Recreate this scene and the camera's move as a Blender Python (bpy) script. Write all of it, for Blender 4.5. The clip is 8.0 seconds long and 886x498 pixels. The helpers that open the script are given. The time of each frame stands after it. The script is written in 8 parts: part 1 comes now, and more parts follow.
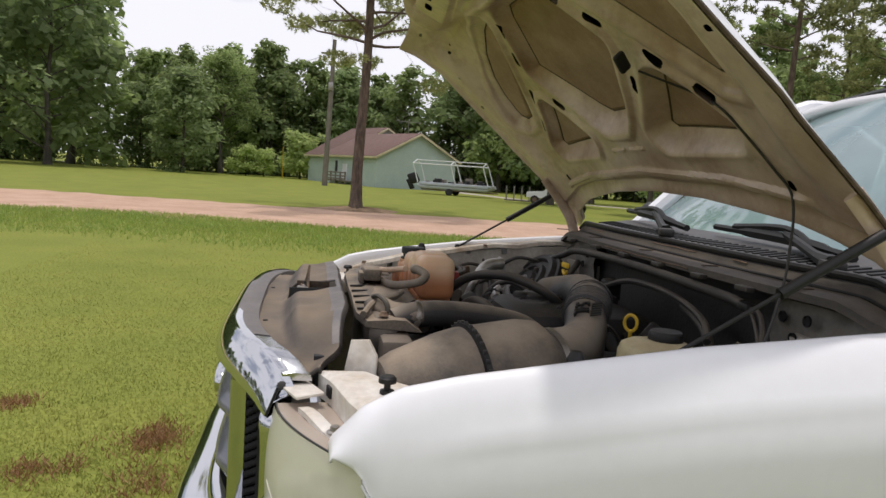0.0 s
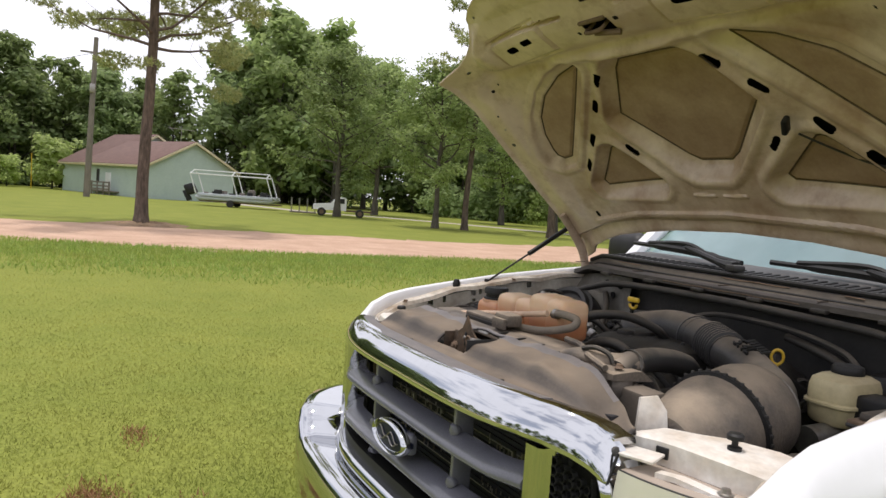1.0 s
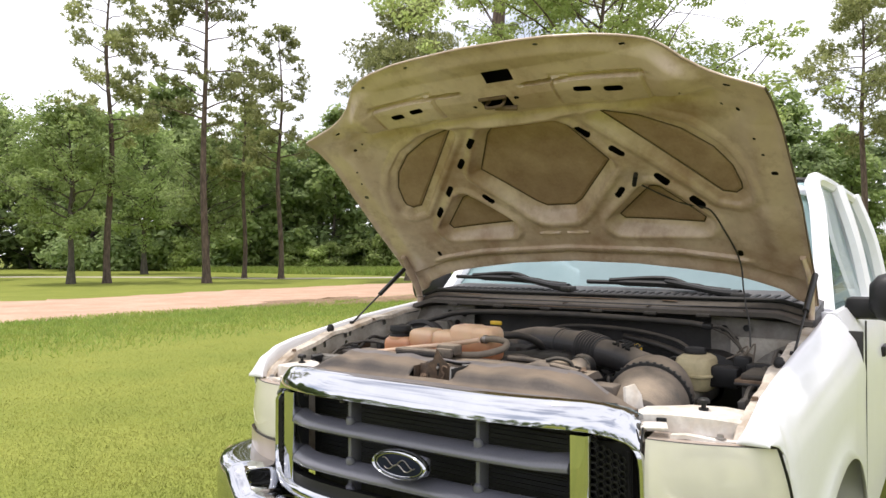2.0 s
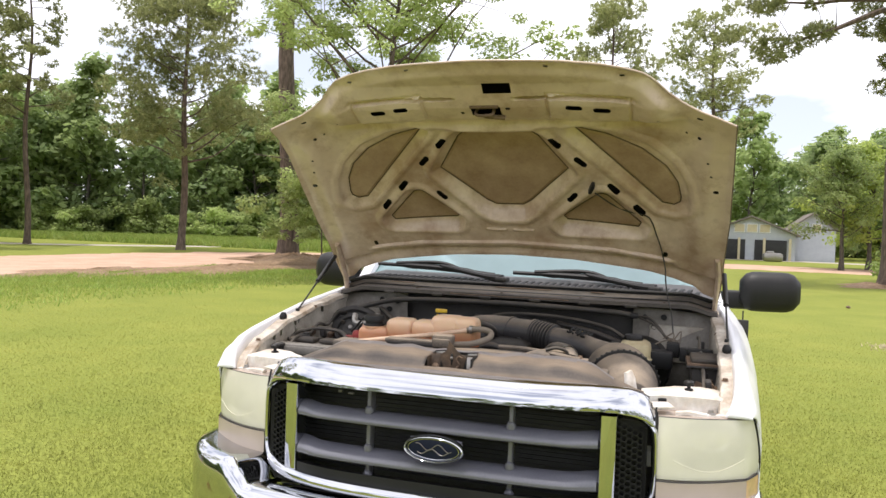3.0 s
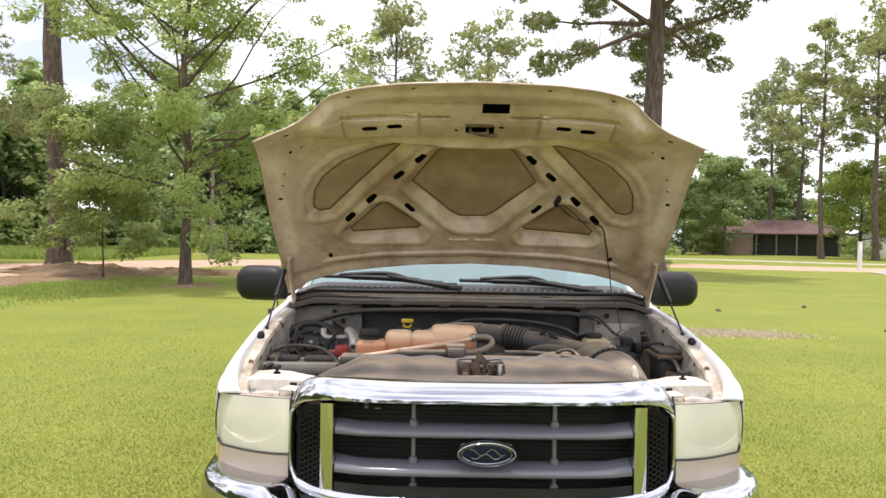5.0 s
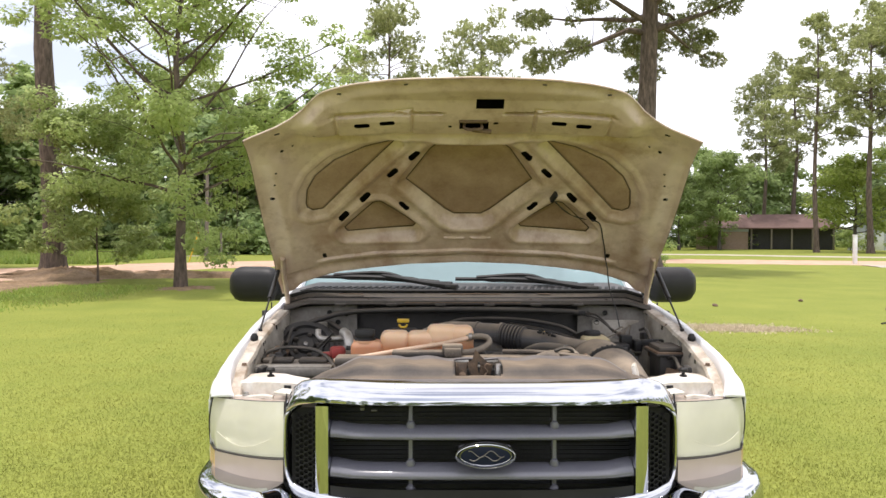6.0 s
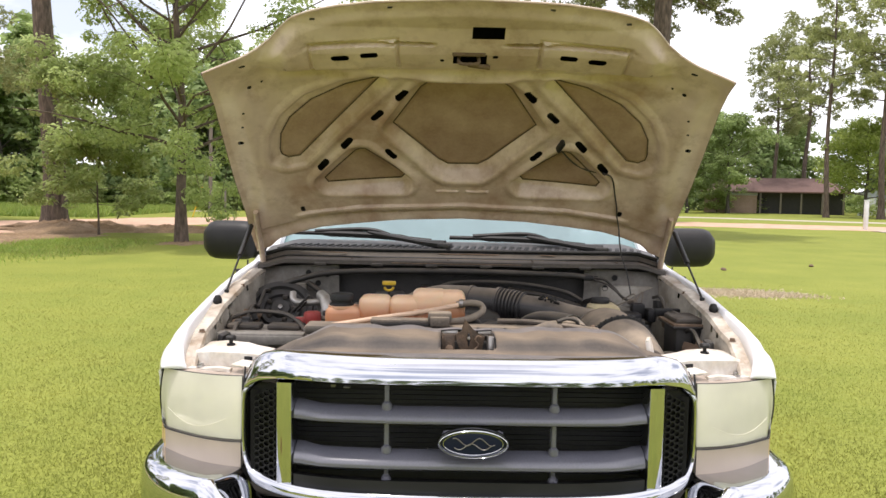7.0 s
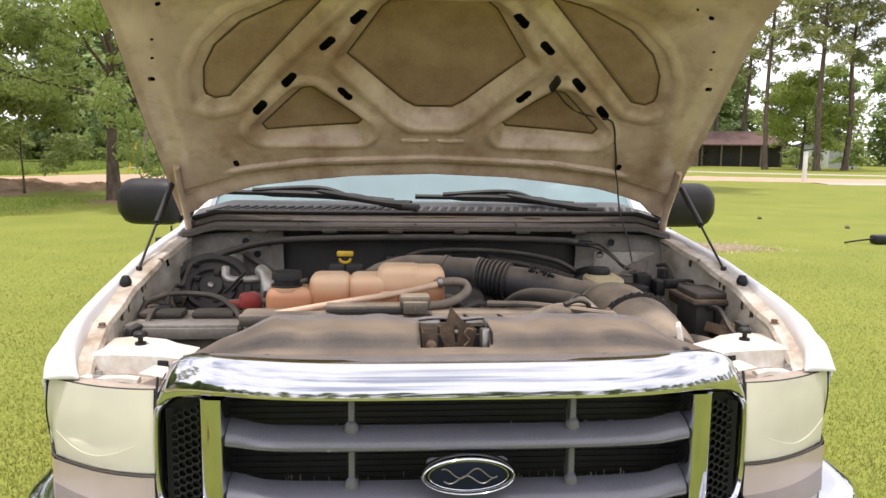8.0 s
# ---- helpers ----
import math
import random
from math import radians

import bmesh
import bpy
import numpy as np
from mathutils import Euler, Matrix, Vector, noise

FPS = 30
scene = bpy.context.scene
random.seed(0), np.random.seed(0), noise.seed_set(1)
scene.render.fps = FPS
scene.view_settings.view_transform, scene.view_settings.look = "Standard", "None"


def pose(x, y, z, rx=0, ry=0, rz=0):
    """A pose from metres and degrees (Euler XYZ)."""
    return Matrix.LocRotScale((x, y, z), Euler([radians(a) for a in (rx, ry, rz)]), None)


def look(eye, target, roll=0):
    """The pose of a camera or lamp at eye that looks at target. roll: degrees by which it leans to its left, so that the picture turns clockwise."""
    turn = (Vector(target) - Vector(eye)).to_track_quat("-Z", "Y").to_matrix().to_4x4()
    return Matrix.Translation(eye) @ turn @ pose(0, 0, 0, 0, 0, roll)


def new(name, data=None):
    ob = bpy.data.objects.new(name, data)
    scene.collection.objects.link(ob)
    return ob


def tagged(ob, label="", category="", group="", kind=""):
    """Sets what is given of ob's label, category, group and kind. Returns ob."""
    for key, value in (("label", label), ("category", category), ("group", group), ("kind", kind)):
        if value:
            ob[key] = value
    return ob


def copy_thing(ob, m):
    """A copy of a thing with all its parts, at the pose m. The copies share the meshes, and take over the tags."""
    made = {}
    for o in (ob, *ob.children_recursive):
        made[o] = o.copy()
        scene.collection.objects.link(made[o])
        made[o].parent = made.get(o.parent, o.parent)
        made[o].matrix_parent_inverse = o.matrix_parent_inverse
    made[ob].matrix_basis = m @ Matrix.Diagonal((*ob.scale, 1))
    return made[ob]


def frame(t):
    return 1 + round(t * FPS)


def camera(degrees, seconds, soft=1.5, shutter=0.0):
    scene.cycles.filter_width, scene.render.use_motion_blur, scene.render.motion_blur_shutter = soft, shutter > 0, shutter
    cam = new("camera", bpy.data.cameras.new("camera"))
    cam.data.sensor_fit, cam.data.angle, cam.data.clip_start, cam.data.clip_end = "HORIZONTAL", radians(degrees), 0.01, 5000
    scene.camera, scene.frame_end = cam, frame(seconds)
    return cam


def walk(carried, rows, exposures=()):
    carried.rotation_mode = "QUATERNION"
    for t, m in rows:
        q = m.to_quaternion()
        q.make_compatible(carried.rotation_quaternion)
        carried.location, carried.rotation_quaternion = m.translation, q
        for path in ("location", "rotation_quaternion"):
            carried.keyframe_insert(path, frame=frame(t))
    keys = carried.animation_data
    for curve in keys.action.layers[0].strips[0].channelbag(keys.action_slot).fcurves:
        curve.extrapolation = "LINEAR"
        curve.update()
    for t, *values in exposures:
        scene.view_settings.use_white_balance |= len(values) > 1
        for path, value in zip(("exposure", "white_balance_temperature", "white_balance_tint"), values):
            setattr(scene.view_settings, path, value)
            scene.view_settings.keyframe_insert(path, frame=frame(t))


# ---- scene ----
cam = camera(62.1, 8.0)
PATH = [
    (0, (2.003, 0.204, 1.553), (0.046, 0.563, 1.356), 3.9),
    (0.3, (1.928, -0.067, 1.561), (0.012, 0.479, 1.382), 5.2),
    (0.5, (1.823, -0.277, 1.556), (-0.039, 0.435, 1.398), 4.7),
    (0.8, (1.708, -0.548, 1.593), (-0.123, 0.242, 1.446), 3.4),
    (1, (1.659, -0.765, 1.581), (-0.106, 0.167, 1.455), 4.1),
    (1.2, (1.609, -0.959, 1.612), (-0.078, 0.104, 1.468), 3.4),
    (1.5, (1.496, -1.196, 1.59), (-0.005, 0.119, 1.462), 5.3),
    (1.7, (1.423, -1.386, 1.577), (0.061, 0.077, 1.541), 2.4),
    (2.8, (0.802, -2.05, 1.629), (0.144, -0.162, 1.572), 2.9),
    (3, (0.657, -2.126, 1.653), (0.077, -0.212, 1.601), 2.0),
    (3.2, (0.517, -2.209, 1.656), (0.043, -0.267, 1.604), 2.5),
    (3.5, (0.315, -2.312, 1.654), (0.035, -0.332, 1.598), 1.7),
    (4, (0.054, -2.357, 1.663), (-0.128, -0.366, 1.627), 0.3),
    (4.2, (-0.020, -2.348, 1.663), (-0.171, -0.355, 1.601), 1.0),
    (4.5, (-0.101, -2.328, 1.667), (-0.191, -0.33, 1.646), 1.3),
    (4.7, (-0.151, -2.348, 1.677), (-0.167, -0.349, 1.647), 1.6),
    (6, (-0.148, -2.295, 1.674), (-0.131, -0.296, 1.638), 0.1),
    (6.2, (-0.145, -2.285, 1.665), (-0.124, -0.286, 1.632), 0.1),
    (6.5, (-0.143, -2.192, 1.656), (-0.074, -0.194, 1.587), -0.0),
    (6.8, (-0.096, -2.047, 1.663), (-0.080, -0.051, 1.536), -0.2),
    (7, (-0.086, -1.934, 1.65), (-0.084, 0.061, 1.503), 1.0),
    (7.2, (-0.108, -1.822, 1.649), (-0.070, 0.171, 1.485), 0.4),
    (7.5, (-0.116, -1.664, 1.632), (-0.048, 0.326, 1.45), 1.5),
    (7.8, (-0.135, -1.518, 1.634), (0.042, 0.463, 1.417), 1.7),
    (8, (-0.156, -1.406, 1.635), (-0.008, 0.571, 1.368), 0.7),
]
walk(cam, [(t, look(eye, target, roll)) for t, eye, target, roll in PATH],
     [(0.0, -0.48, 6500, 15), (0.5, -0.34, 6500, 15), (1.0, -0.14, 6500, 15), (1.5, 0.12, 6500, 15), (3.0, 0.37, 6500, 15), (6.0, 0.40, 6500, 15), (8.0, 0.38, 6600, 17)])

# ---- world and sun ----
world = bpy.data.worlds.new("sky")
scene.world = world
world.use_nodes = True
wt = world.node_tree
wt.nodes.clear()
w_out = wt.nodes.new("ShaderNodeOutputWorld")
w_bg = wt.nodes.new("ShaderNodeBackground")
w_sky = wt.nodes.new("ShaderNodeTexSky")
w_sky.sky_type = "NISHITA"
w_sky.sun_disc = False
w_sky.sun_elevation = radians(80)
w_sky.sun_rotation = radians(235)
w_co = wt.nodes.new("ShaderNodeTexCoord")
w_map = wt.nodes.new("ShaderNodeMapping")
w_map.inputs["Scale"].default_value = (1.0, 1.0, 2.6)
w_map.inputs["Location"].default_value = (2.589, -1.757, 0.781)
w_no = wt.nodes.new("ShaderNodeTexNoise")
w_no.inputs["Scale"].default_value = 2.1
w_no.inputs["Detail"].default_value = 7
w_no.inputs["Roughness"].default_value = 0.55
w_rp = wt.nodes.new("ShaderNodeValToRGB")
w_rp.color_ramp.elements[0].position = 0.37
w_rp.color_ramp.elements[1].position = 0.51
w_rp.color_ramp.elements[0].color = (0.38, 0.38, 0.38, 1)
w_mx = wt.nodes.new("ShaderNodeMix")
w_mx.data_type = "RGBA"
w_mx.inputs["B"].default_value = (12.9, 13.2, 13.9, 1)
wt.links.new(w_co.outputs["Generated"], w_map.inputs["Vector"])
wt.links.new(w_map.outputs["Vector"], w_no.inputs["Vector"])
wt.links.new(w_no.outputs["Fac"], w_rp.inputs["Fac"])
wt.links.new(w_rp.outputs["Color"], w_mx.inputs["Factor"])
wt.links.new(w_sky.outputs["Color"], w_mx.inputs["A"])
wt.links.new(w_mx.outputs["Result"], w_bg.inputs["Color"])
w_bg.inputs["Strength"].default_value = 0.1
wt.links.new(w_bg.outputs["Background"], w_out.inputs["Surface"])

sun = new("sun", bpy.data.lights.new("sun", "SUN"))
sun.data.energy, sun.data.angle, sun.data.color = 2.5, radians(2.5), (1.0, 0.96, 0.88)
sun.matrix_world = look((-0.09, -0.06, 1.0), (0, 0, 0.2))


# ---- materials ----
def surf(name, c1, c2=None, scale=4.0, rough=0.5, metal=0.0, bump=0.0, bscale=60.0, coat=0.0, dust=0.0, dustc=(0.34, 0.27, 0.19),
         vary=0.0, island=0.0, detail=5, stretch=(1, 1, 1), spec=0.5, grain=0.12, dscale=9.0, dedge=(0.3, 0.62), dtilt=(-0.1, 0.9)):
    m = bpy.data.materials.new(name)
    m.use_nodes = True
    nt = m.node_tree
    b = nt.nodes["Principled BSDF"]
    b.inputs["Roughness"].default_value = rough
    b.inputs["Metallic"].default_value = metal
    b.inputs["Coat Weight"].default_value = coat
    b.inputs["Coat Roughness"].default_value = 0.08
    b.inputs["Specular IOR Level"].default_value = spec
    co = nt.nodes.new("ShaderNodeTexCoord")
    mp = nt.nodes.new("ShaderNodeMapping")
    mp.inputs["Scale"].default_value = stretch
    nt.links.new(co.outputs["Object"], mp.inputs["Vector"])
    n1 = nt.nodes.new("ShaderNodeTexNoise")
    n1.inputs["Scale"].default_value = scale
    n1.inputs["Detail"].default_value = detail
    n1.inputs["Roughness"].default_value = 0.62
    nt.links.new(mp.outputs["Vector"], n1.inputs["Vector"])
    rp = nt.nodes.new("ShaderNodeValToRGB")
    rp.color_ramp.elements[0].position, rp.color_ramp.elements[1].position = 0.32, 0.68
    rp.color_ramp.elements[0].color = (*c1, 1)
    rp.color_ramp.elements[1].color = (*(c2 or tuple(0.8 * c for c in c1)), 1)
    nt.links.new(n1.outputs["Fac"], rp.inputs["Fac"])
    colour = rp.outputs["Color"]
    n2 = nt.nodes.new("ShaderNodeTexNoise")
    n2.inputs["Scale"].default_value = bscale
    n2.inputs["Detail"].default_value = 4
    nt.links.new(mp.outputs["Vector"], n2.inputs["Vector"])
    if grain:
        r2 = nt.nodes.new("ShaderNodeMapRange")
        r2.inputs["To Min"].default_value, r2.inputs["To Max"].default_value = 1 - 2 * grain, 1 + 2 * grain
        nt.links.new(n2.outputs["Fac"], r2.inputs["Value"])
        hs = nt.nodes.new("ShaderNodeHueSaturation")
        nt.links.new(r2.outputs["Result"], hs.inputs["Value"])
        nt.links.new(colour, hs.inputs["Color"])
        colour = hs.outputs["Color"]
    if vary or island:
        src = nt.nodes.new("ShaderNodeObjectInfo" if vary else "ShaderNodeNewGeometry")
        r3 = nt.nodes.new("ShaderNodeMapRange")
        amt = vary or island
        r3.inputs["To Min"].default_value, r3.inputs["To Max"].default_value = 1 - amt, 1 + amt
        nt.links.new(src.outputs["Random" if vary else "Random Per Island"], r3.inputs["Value"])
        h3 = nt.nodes.new("ShaderNodeHueSaturation")
        nt.links.new(r3.outputs["Result"], h3.inputs["Value"])
        nt.links.new(colour, h3.inputs["Color"])
        colour = h3.outputs["Color"]
    if dust:
        ge = nt.nodes.new("ShaderNodeNewGeometry")
        sx = nt.nodes.new("ShaderNodeSeparateXYZ")
        nt.links.new(ge.outputs["Normal"], sx.inputs["Vector"])
        mr = nt.nodes.new("ShaderNodeMapRange")
        mr.inputs["From Min"].default_value, mr.inputs["From Max"].default_value = dtilt
        nt.links.new(sx.outputs["Z"], mr.inputs["Value"])
        n3 = nt.nodes.new("ShaderNodeTexNoise")
        n3.inputs["Scale"].default_value = dscale
        n3.inputs["Detail"].default_value = 6
        nt.links.new(co.outputs["Object"], n3.inputs["Vector"])
        m3 = nt.nodes.new("ShaderNodeMapRange")
        m3.inputs["From Min"].default_value, m3.inputs["From Max"].default_value = dedge
        m3.inputs["To Min"].default_value, m3.inputs["To Max"].default_value = 0.18 * dust, dust
        nt.links.new(n3.outputs["Fac"], m3.inputs["Value"])
        mu = nt.nodes.new("ShaderNodeMath")
        mu.operation = "MULTIPLY"
        nt.links.new(mr.outputs["Result"], mu.inputs[0])
        nt.links.new(m3.outputs["Result"], mu.inputs[1])
        mx = nt.nodes.new("ShaderNodeMix")
        mx.data_type = "RGBA"
        mx.inputs["B"].default_value = (*dustc, 1)
        nt.links.new(mu.outputs[0], mx.inputs["Factor"])
        nt.links.new(colour, mx.inputs["A"])
        colour = mx.outputs["Result"]
        mrr = nt.nodes.new("ShaderNodeMapRange")
        mrr.inputs["To Min"].default_value, mrr.inputs["To Max"].default_value = rough, 0.85
        nt.links.new(mu.outputs[0], mrr.inputs["Value"])
        nt.links.new(mrr.outputs["Result"], b.inputs["Roughness"])
    nt.links.new(colour, b.inputs["Base Color"])
    if bump:
        bp = nt.nodes.new("ShaderNodeBump")
        bp.inputs["Strength"].default_value = bump
        bp.inputs["Distance"].default_value = 0.01
        nt.links.new(n2.outputs["Fac"], bp.inputs["Height"])
        nt.links.new(bp.outputs["Normal"], b.inputs["Normal"])
    return m


def leaf_mat(name, c1, c2, trans=0.35, patch=0.0):
    m = bpy.data.materials.new(name)
    m.use_nodes = True
    nt = m.node_tree
    b = nt.nodes["Principled BSDF"]
    out = nt.nodes["Material Output"]
    b.inputs["Roughness"].default_value = 0.55
    b.inputs["Specular IOR Level"].default_value = 0.3
    ge = nt.nodes.new("ShaderNodeNewGeometry")
    rp = nt.nodes.new("ShaderNodeValToRGB")
    rp.color_ramp.elements[0].color, rp.color_ramp.elements[1].color = (*c1, 1), (*c2, 1)
    nt.links.new(ge.outputs["Random Per Island"], rp.inputs["Fac"])
    oi = nt.nodes.new("ShaderNodeObjectInfo")
    mr = nt.nodes.new("ShaderNodeMapRange")
    mr.inputs["To Min"].default_value, mr.inputs["To Max"].default_value = 0.75, 1.2
    nt.links.new(oi.outputs["Random"], mr.inputs["Value"])
    hs = nt.nodes.new("ShaderNodeHueSaturation")
    nt.links.new(mr.outputs["Result"], hs.inputs["Value"])
    nt.links.new(rp.outputs["Color"], hs.inputs["Color"])
    if patch:
        co = nt.nodes.new("ShaderNodeTexCoord")
        pn = nt.nodes.new("ShaderNodeTexNoise")
        pn.inputs["Scale"].default_value = 1.7
        pn.inputs["Detail"].default_value = 6
        pn.inputs["Roughness"].default_value = 0.7
        nt.links.new(co.outputs["Object"], pn.inputs["Vector"])
        pr = nt.nodes.new("ShaderNodeMapRange")
        pr.inputs["From Min"].default_value, pr.inputs["From Max"].default_value = 0.3, 0.7
        pr.inputs["To Min"].default_value, pr.inputs["To Max"].default_value = 1 - patch, 1 + patch
        nt.links.new(pn.outputs["Fac"], pr.inputs["Value"])
        mm = nt.nodes.new("ShaderNodeMath")
        mm.operation = "MULTIPLY"
        nt.links.new(mr.outputs["Result"], mm.inputs[0])
        nt.links.new(pr.outputs["Result"], mm.inputs[1])
        nt.links.new(mm.outputs[0], hs.inputs["Value"])
        pg = nt.nodes.new("ShaderNodeTexNoise")
        pg.inputs["Scale"].default_value = 1.1
        pg.inputs["Detail"].default_value = 5
        nt.links.new(co.outputs["Object"], pg.inputs["Vector"])
        ph = nt.nodes.new("ShaderNodeMapRange")
        ph.inputs["From Min"].default_value, ph.inputs["From Max"].default_value = 0.3, 0.7
        ph.inputs["To Min"].default_value, ph.inputs["To Max"].default_value = 0.488, 0.522
        nt.links.new(pg.outputs["Fac"], ph.inputs["Value"])
        nt.links.new(ph.outputs["Result"], hs.inputs["Hue"])
    nt.links.new(hs.outputs["Color"], b.inputs["Base Color"])
    tr = nt.nodes.new("ShaderNodeBsdfTranslucent")
    nt.links.new(hs.outputs["Color"], tr.inputs["Color"])
    mx = nt.nodes.new("ShaderNodeMixShader")
    mx.inputs["Fac"].default_value = trans
    nt.links.new(b.outputs["BSDF"], mx.inputs[1])
    nt.links.new(tr.outputs["BSDF"], mx.inputs[2])
    nt.links.new(mx.outputs["Shader"], out.inputs["Surface"])
    return m


def glass_mat(name, tint, veil, rough=0.02, veil_colour=(0.8, 0.8, 0.8)):
    """Clear pane with a veil of colour: clouding on lenses, painted reflection on windows."""
    m = bpy.data.materials.new(name)
    m.use_nodes = True
    nt = m.node_tree
    b = nt.nodes["Principled BSDF"]
    out = nt.nodes["Material Output"]
    b.inputs["Base Color"].default_value = (*veil_colour, 1)
    b.inputs["Roughness"].default_value = rough
    b.inputs["Specular IOR Level"].default_value = 0.6
    tr = nt.nodes.new("ShaderNodeBsdfTransparent")
    tr.inputs["Color"].default_value = (*tint, 1)
    gl = nt.nodes.new("ShaderNodeBsdfGlossy")
    gl.inputs["Roughness"].default_value = rough
    fr = nt.nodes.new("ShaderNodeFresnel")
    fr.inputs["IOR"].default_value = 1.6
    m1 = nt.nodes.new("ShaderNodeMixShader")
    nt.links.new(fr.outputs["Fac"], m1.inputs["Fac"])
    nt.links.new(tr.outputs["BSDF"], m1.inputs[1])
    nt.links.new(gl.outputs["BSDF"], m1.inputs[2])
    co = nt.nodes.new("ShaderNodeTexCoord")
    no = nt.nodes.new("ShaderNodeTexNoise")
    no.inputs["Scale"].default_value = 7
    no.inputs["Detail"].default_value = 5
    nt.links.new(co.outputs["Object"], no.inputs["Vector"])
    mr = nt.nodes.new("ShaderNodeMapRange")
    mr.inputs["To Min"].default_value, mr.inputs["To Max"].default_value = 0.85 * veil, 1.15 * veil
    nt.links.new(no.outputs["Fac"], mr.inputs["Value"])
    m2 = nt.nodes.new("ShaderNodeMixShader")
    nt.links.new(mr.outputs["Result"], m2.inputs["Fac"])
    nt.links.new(m1.outputs["Shader"], m2.inputs[1])
    nt.links.new(b.outputs["BSDF"], m2.inputs[2])
    nt.links.new(m2.outputs["Shader"], out.inputs["Surface"])
    return m


M_white = surf("white_paint", (0.86, 0.86, 0.885), (0.83, 0.825, 0.85), 2.0, 0.34, coat=0.25, grain=0.015, bscale=30)
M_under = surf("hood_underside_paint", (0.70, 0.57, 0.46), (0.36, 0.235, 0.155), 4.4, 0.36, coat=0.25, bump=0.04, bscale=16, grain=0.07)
# the panel's colour is lighter towards its front and side edges
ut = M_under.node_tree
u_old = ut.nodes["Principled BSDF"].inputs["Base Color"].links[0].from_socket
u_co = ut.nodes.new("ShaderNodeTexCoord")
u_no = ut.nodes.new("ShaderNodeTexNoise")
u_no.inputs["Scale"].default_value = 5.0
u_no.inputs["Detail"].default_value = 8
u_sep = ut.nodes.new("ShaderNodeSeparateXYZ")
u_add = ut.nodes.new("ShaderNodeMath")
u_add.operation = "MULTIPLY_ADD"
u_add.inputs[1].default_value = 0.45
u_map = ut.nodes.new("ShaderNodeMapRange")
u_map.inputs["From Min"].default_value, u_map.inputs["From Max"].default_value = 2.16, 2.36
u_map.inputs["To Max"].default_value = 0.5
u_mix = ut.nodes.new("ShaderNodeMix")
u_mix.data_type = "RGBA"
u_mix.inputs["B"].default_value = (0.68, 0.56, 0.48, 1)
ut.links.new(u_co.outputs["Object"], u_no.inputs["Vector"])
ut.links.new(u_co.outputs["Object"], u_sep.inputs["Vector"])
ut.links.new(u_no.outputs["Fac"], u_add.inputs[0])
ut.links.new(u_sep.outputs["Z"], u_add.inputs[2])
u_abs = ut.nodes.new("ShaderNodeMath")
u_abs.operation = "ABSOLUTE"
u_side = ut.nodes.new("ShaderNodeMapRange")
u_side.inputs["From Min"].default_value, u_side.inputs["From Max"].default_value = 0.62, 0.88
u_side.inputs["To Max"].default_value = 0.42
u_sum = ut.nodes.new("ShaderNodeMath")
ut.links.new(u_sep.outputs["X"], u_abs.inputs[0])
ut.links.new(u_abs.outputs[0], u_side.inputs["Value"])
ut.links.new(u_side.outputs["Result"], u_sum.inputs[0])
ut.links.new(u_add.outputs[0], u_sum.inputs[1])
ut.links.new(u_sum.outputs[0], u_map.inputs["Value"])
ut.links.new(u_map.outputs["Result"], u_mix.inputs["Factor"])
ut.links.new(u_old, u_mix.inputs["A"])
# brown stains over all of it
u_stain = ut.nodes.new("ShaderNodeTexNoise")
u_stain.inputs["Scale"].default_value = 11.0
u_stain.inputs["Detail"].default_value = 9
u_stain.inputs["Roughness"].default_value = 0.68
u_srange = ut.nodes.new("ShaderNodeMapRange")
u_srange.inputs["From Min"].default_value, u_srange.inputs["From Max"].default_value = 0.50, 0.72
u_srange.inputs["To Max"].default_value = 0.6
u_smix = ut.nodes.new("ShaderNodeMix")
u_smix.data_type = "RGBA"
u_smix.inputs["B"].default_value = (0.27, 0.165, 0.095, 1)
ut.links.new(u_co.outputs["Object"], u_stain.inputs["Vector"])
ut.links.new(u_stain.outputs["Fac"], u_srange.inputs["Value"])
ut.links.new(u_srange.outputs["Result"], u_smix.inputs["Factor"])
ut.links.new(u_mix.outputs["Result"], u_smix.inputs["A"])
ut.links.new(u_smix.outputs["Result"], ut.nodes["Principled BSDF"].inputs["Base Color"])
M_pad = surf("hood_recess_grime", (0.41, 0.292, 0.20), (0.27, 0.172, 0.108), 7.0, 0.7, bump=0.1, bscale=90, grain=0.08)
M_chrome = surf("chrome", (0.60, 0.61, 0.635), (0.55, 0.56, 0.58), 6.0, 0.05, metal=1.0, grain=0.02, bscale=25)
M_chrome_worn = surf("worn_chrome", (0.56, 0.57, 0.59), (0.44, 0.44, 0.45), 14.0, 0.16, metal=1.0, grain=0.08, bscale=60, bump=0.02)
M_bar = surf("grille_plastic", (0.125, 0.125, 0.15), (0.15, 0.15, 0.175), 5.0, 0.27, bump=0.02, bscale=300, coat=0.4)
M_black = surf("black_plastic", (0.010, 0.010, 0.011), (0.016, 0.0155, 0.015), 6.0, 0.5, bump=0.05, bscale=200, dust=0.03, spec=0.35)
M_trim = surf("weathered_trim", (0.022, 0.022, 0.023), (0.04, 0.037, 0.034), 9.0, 0.55, bump=0.08, bscale=160, dust=0.22, dustc=(0.13, 0.115, 0.095))
M_cover = surf("dusty_cover_plastic", (0.055, 0.051, 0.049), (0.11, 0.09, 0.072), 5.0, 0.5, bump=0.08, bscale=130, dust=0.68, dustc=(0.265, 0.212, 0.158))
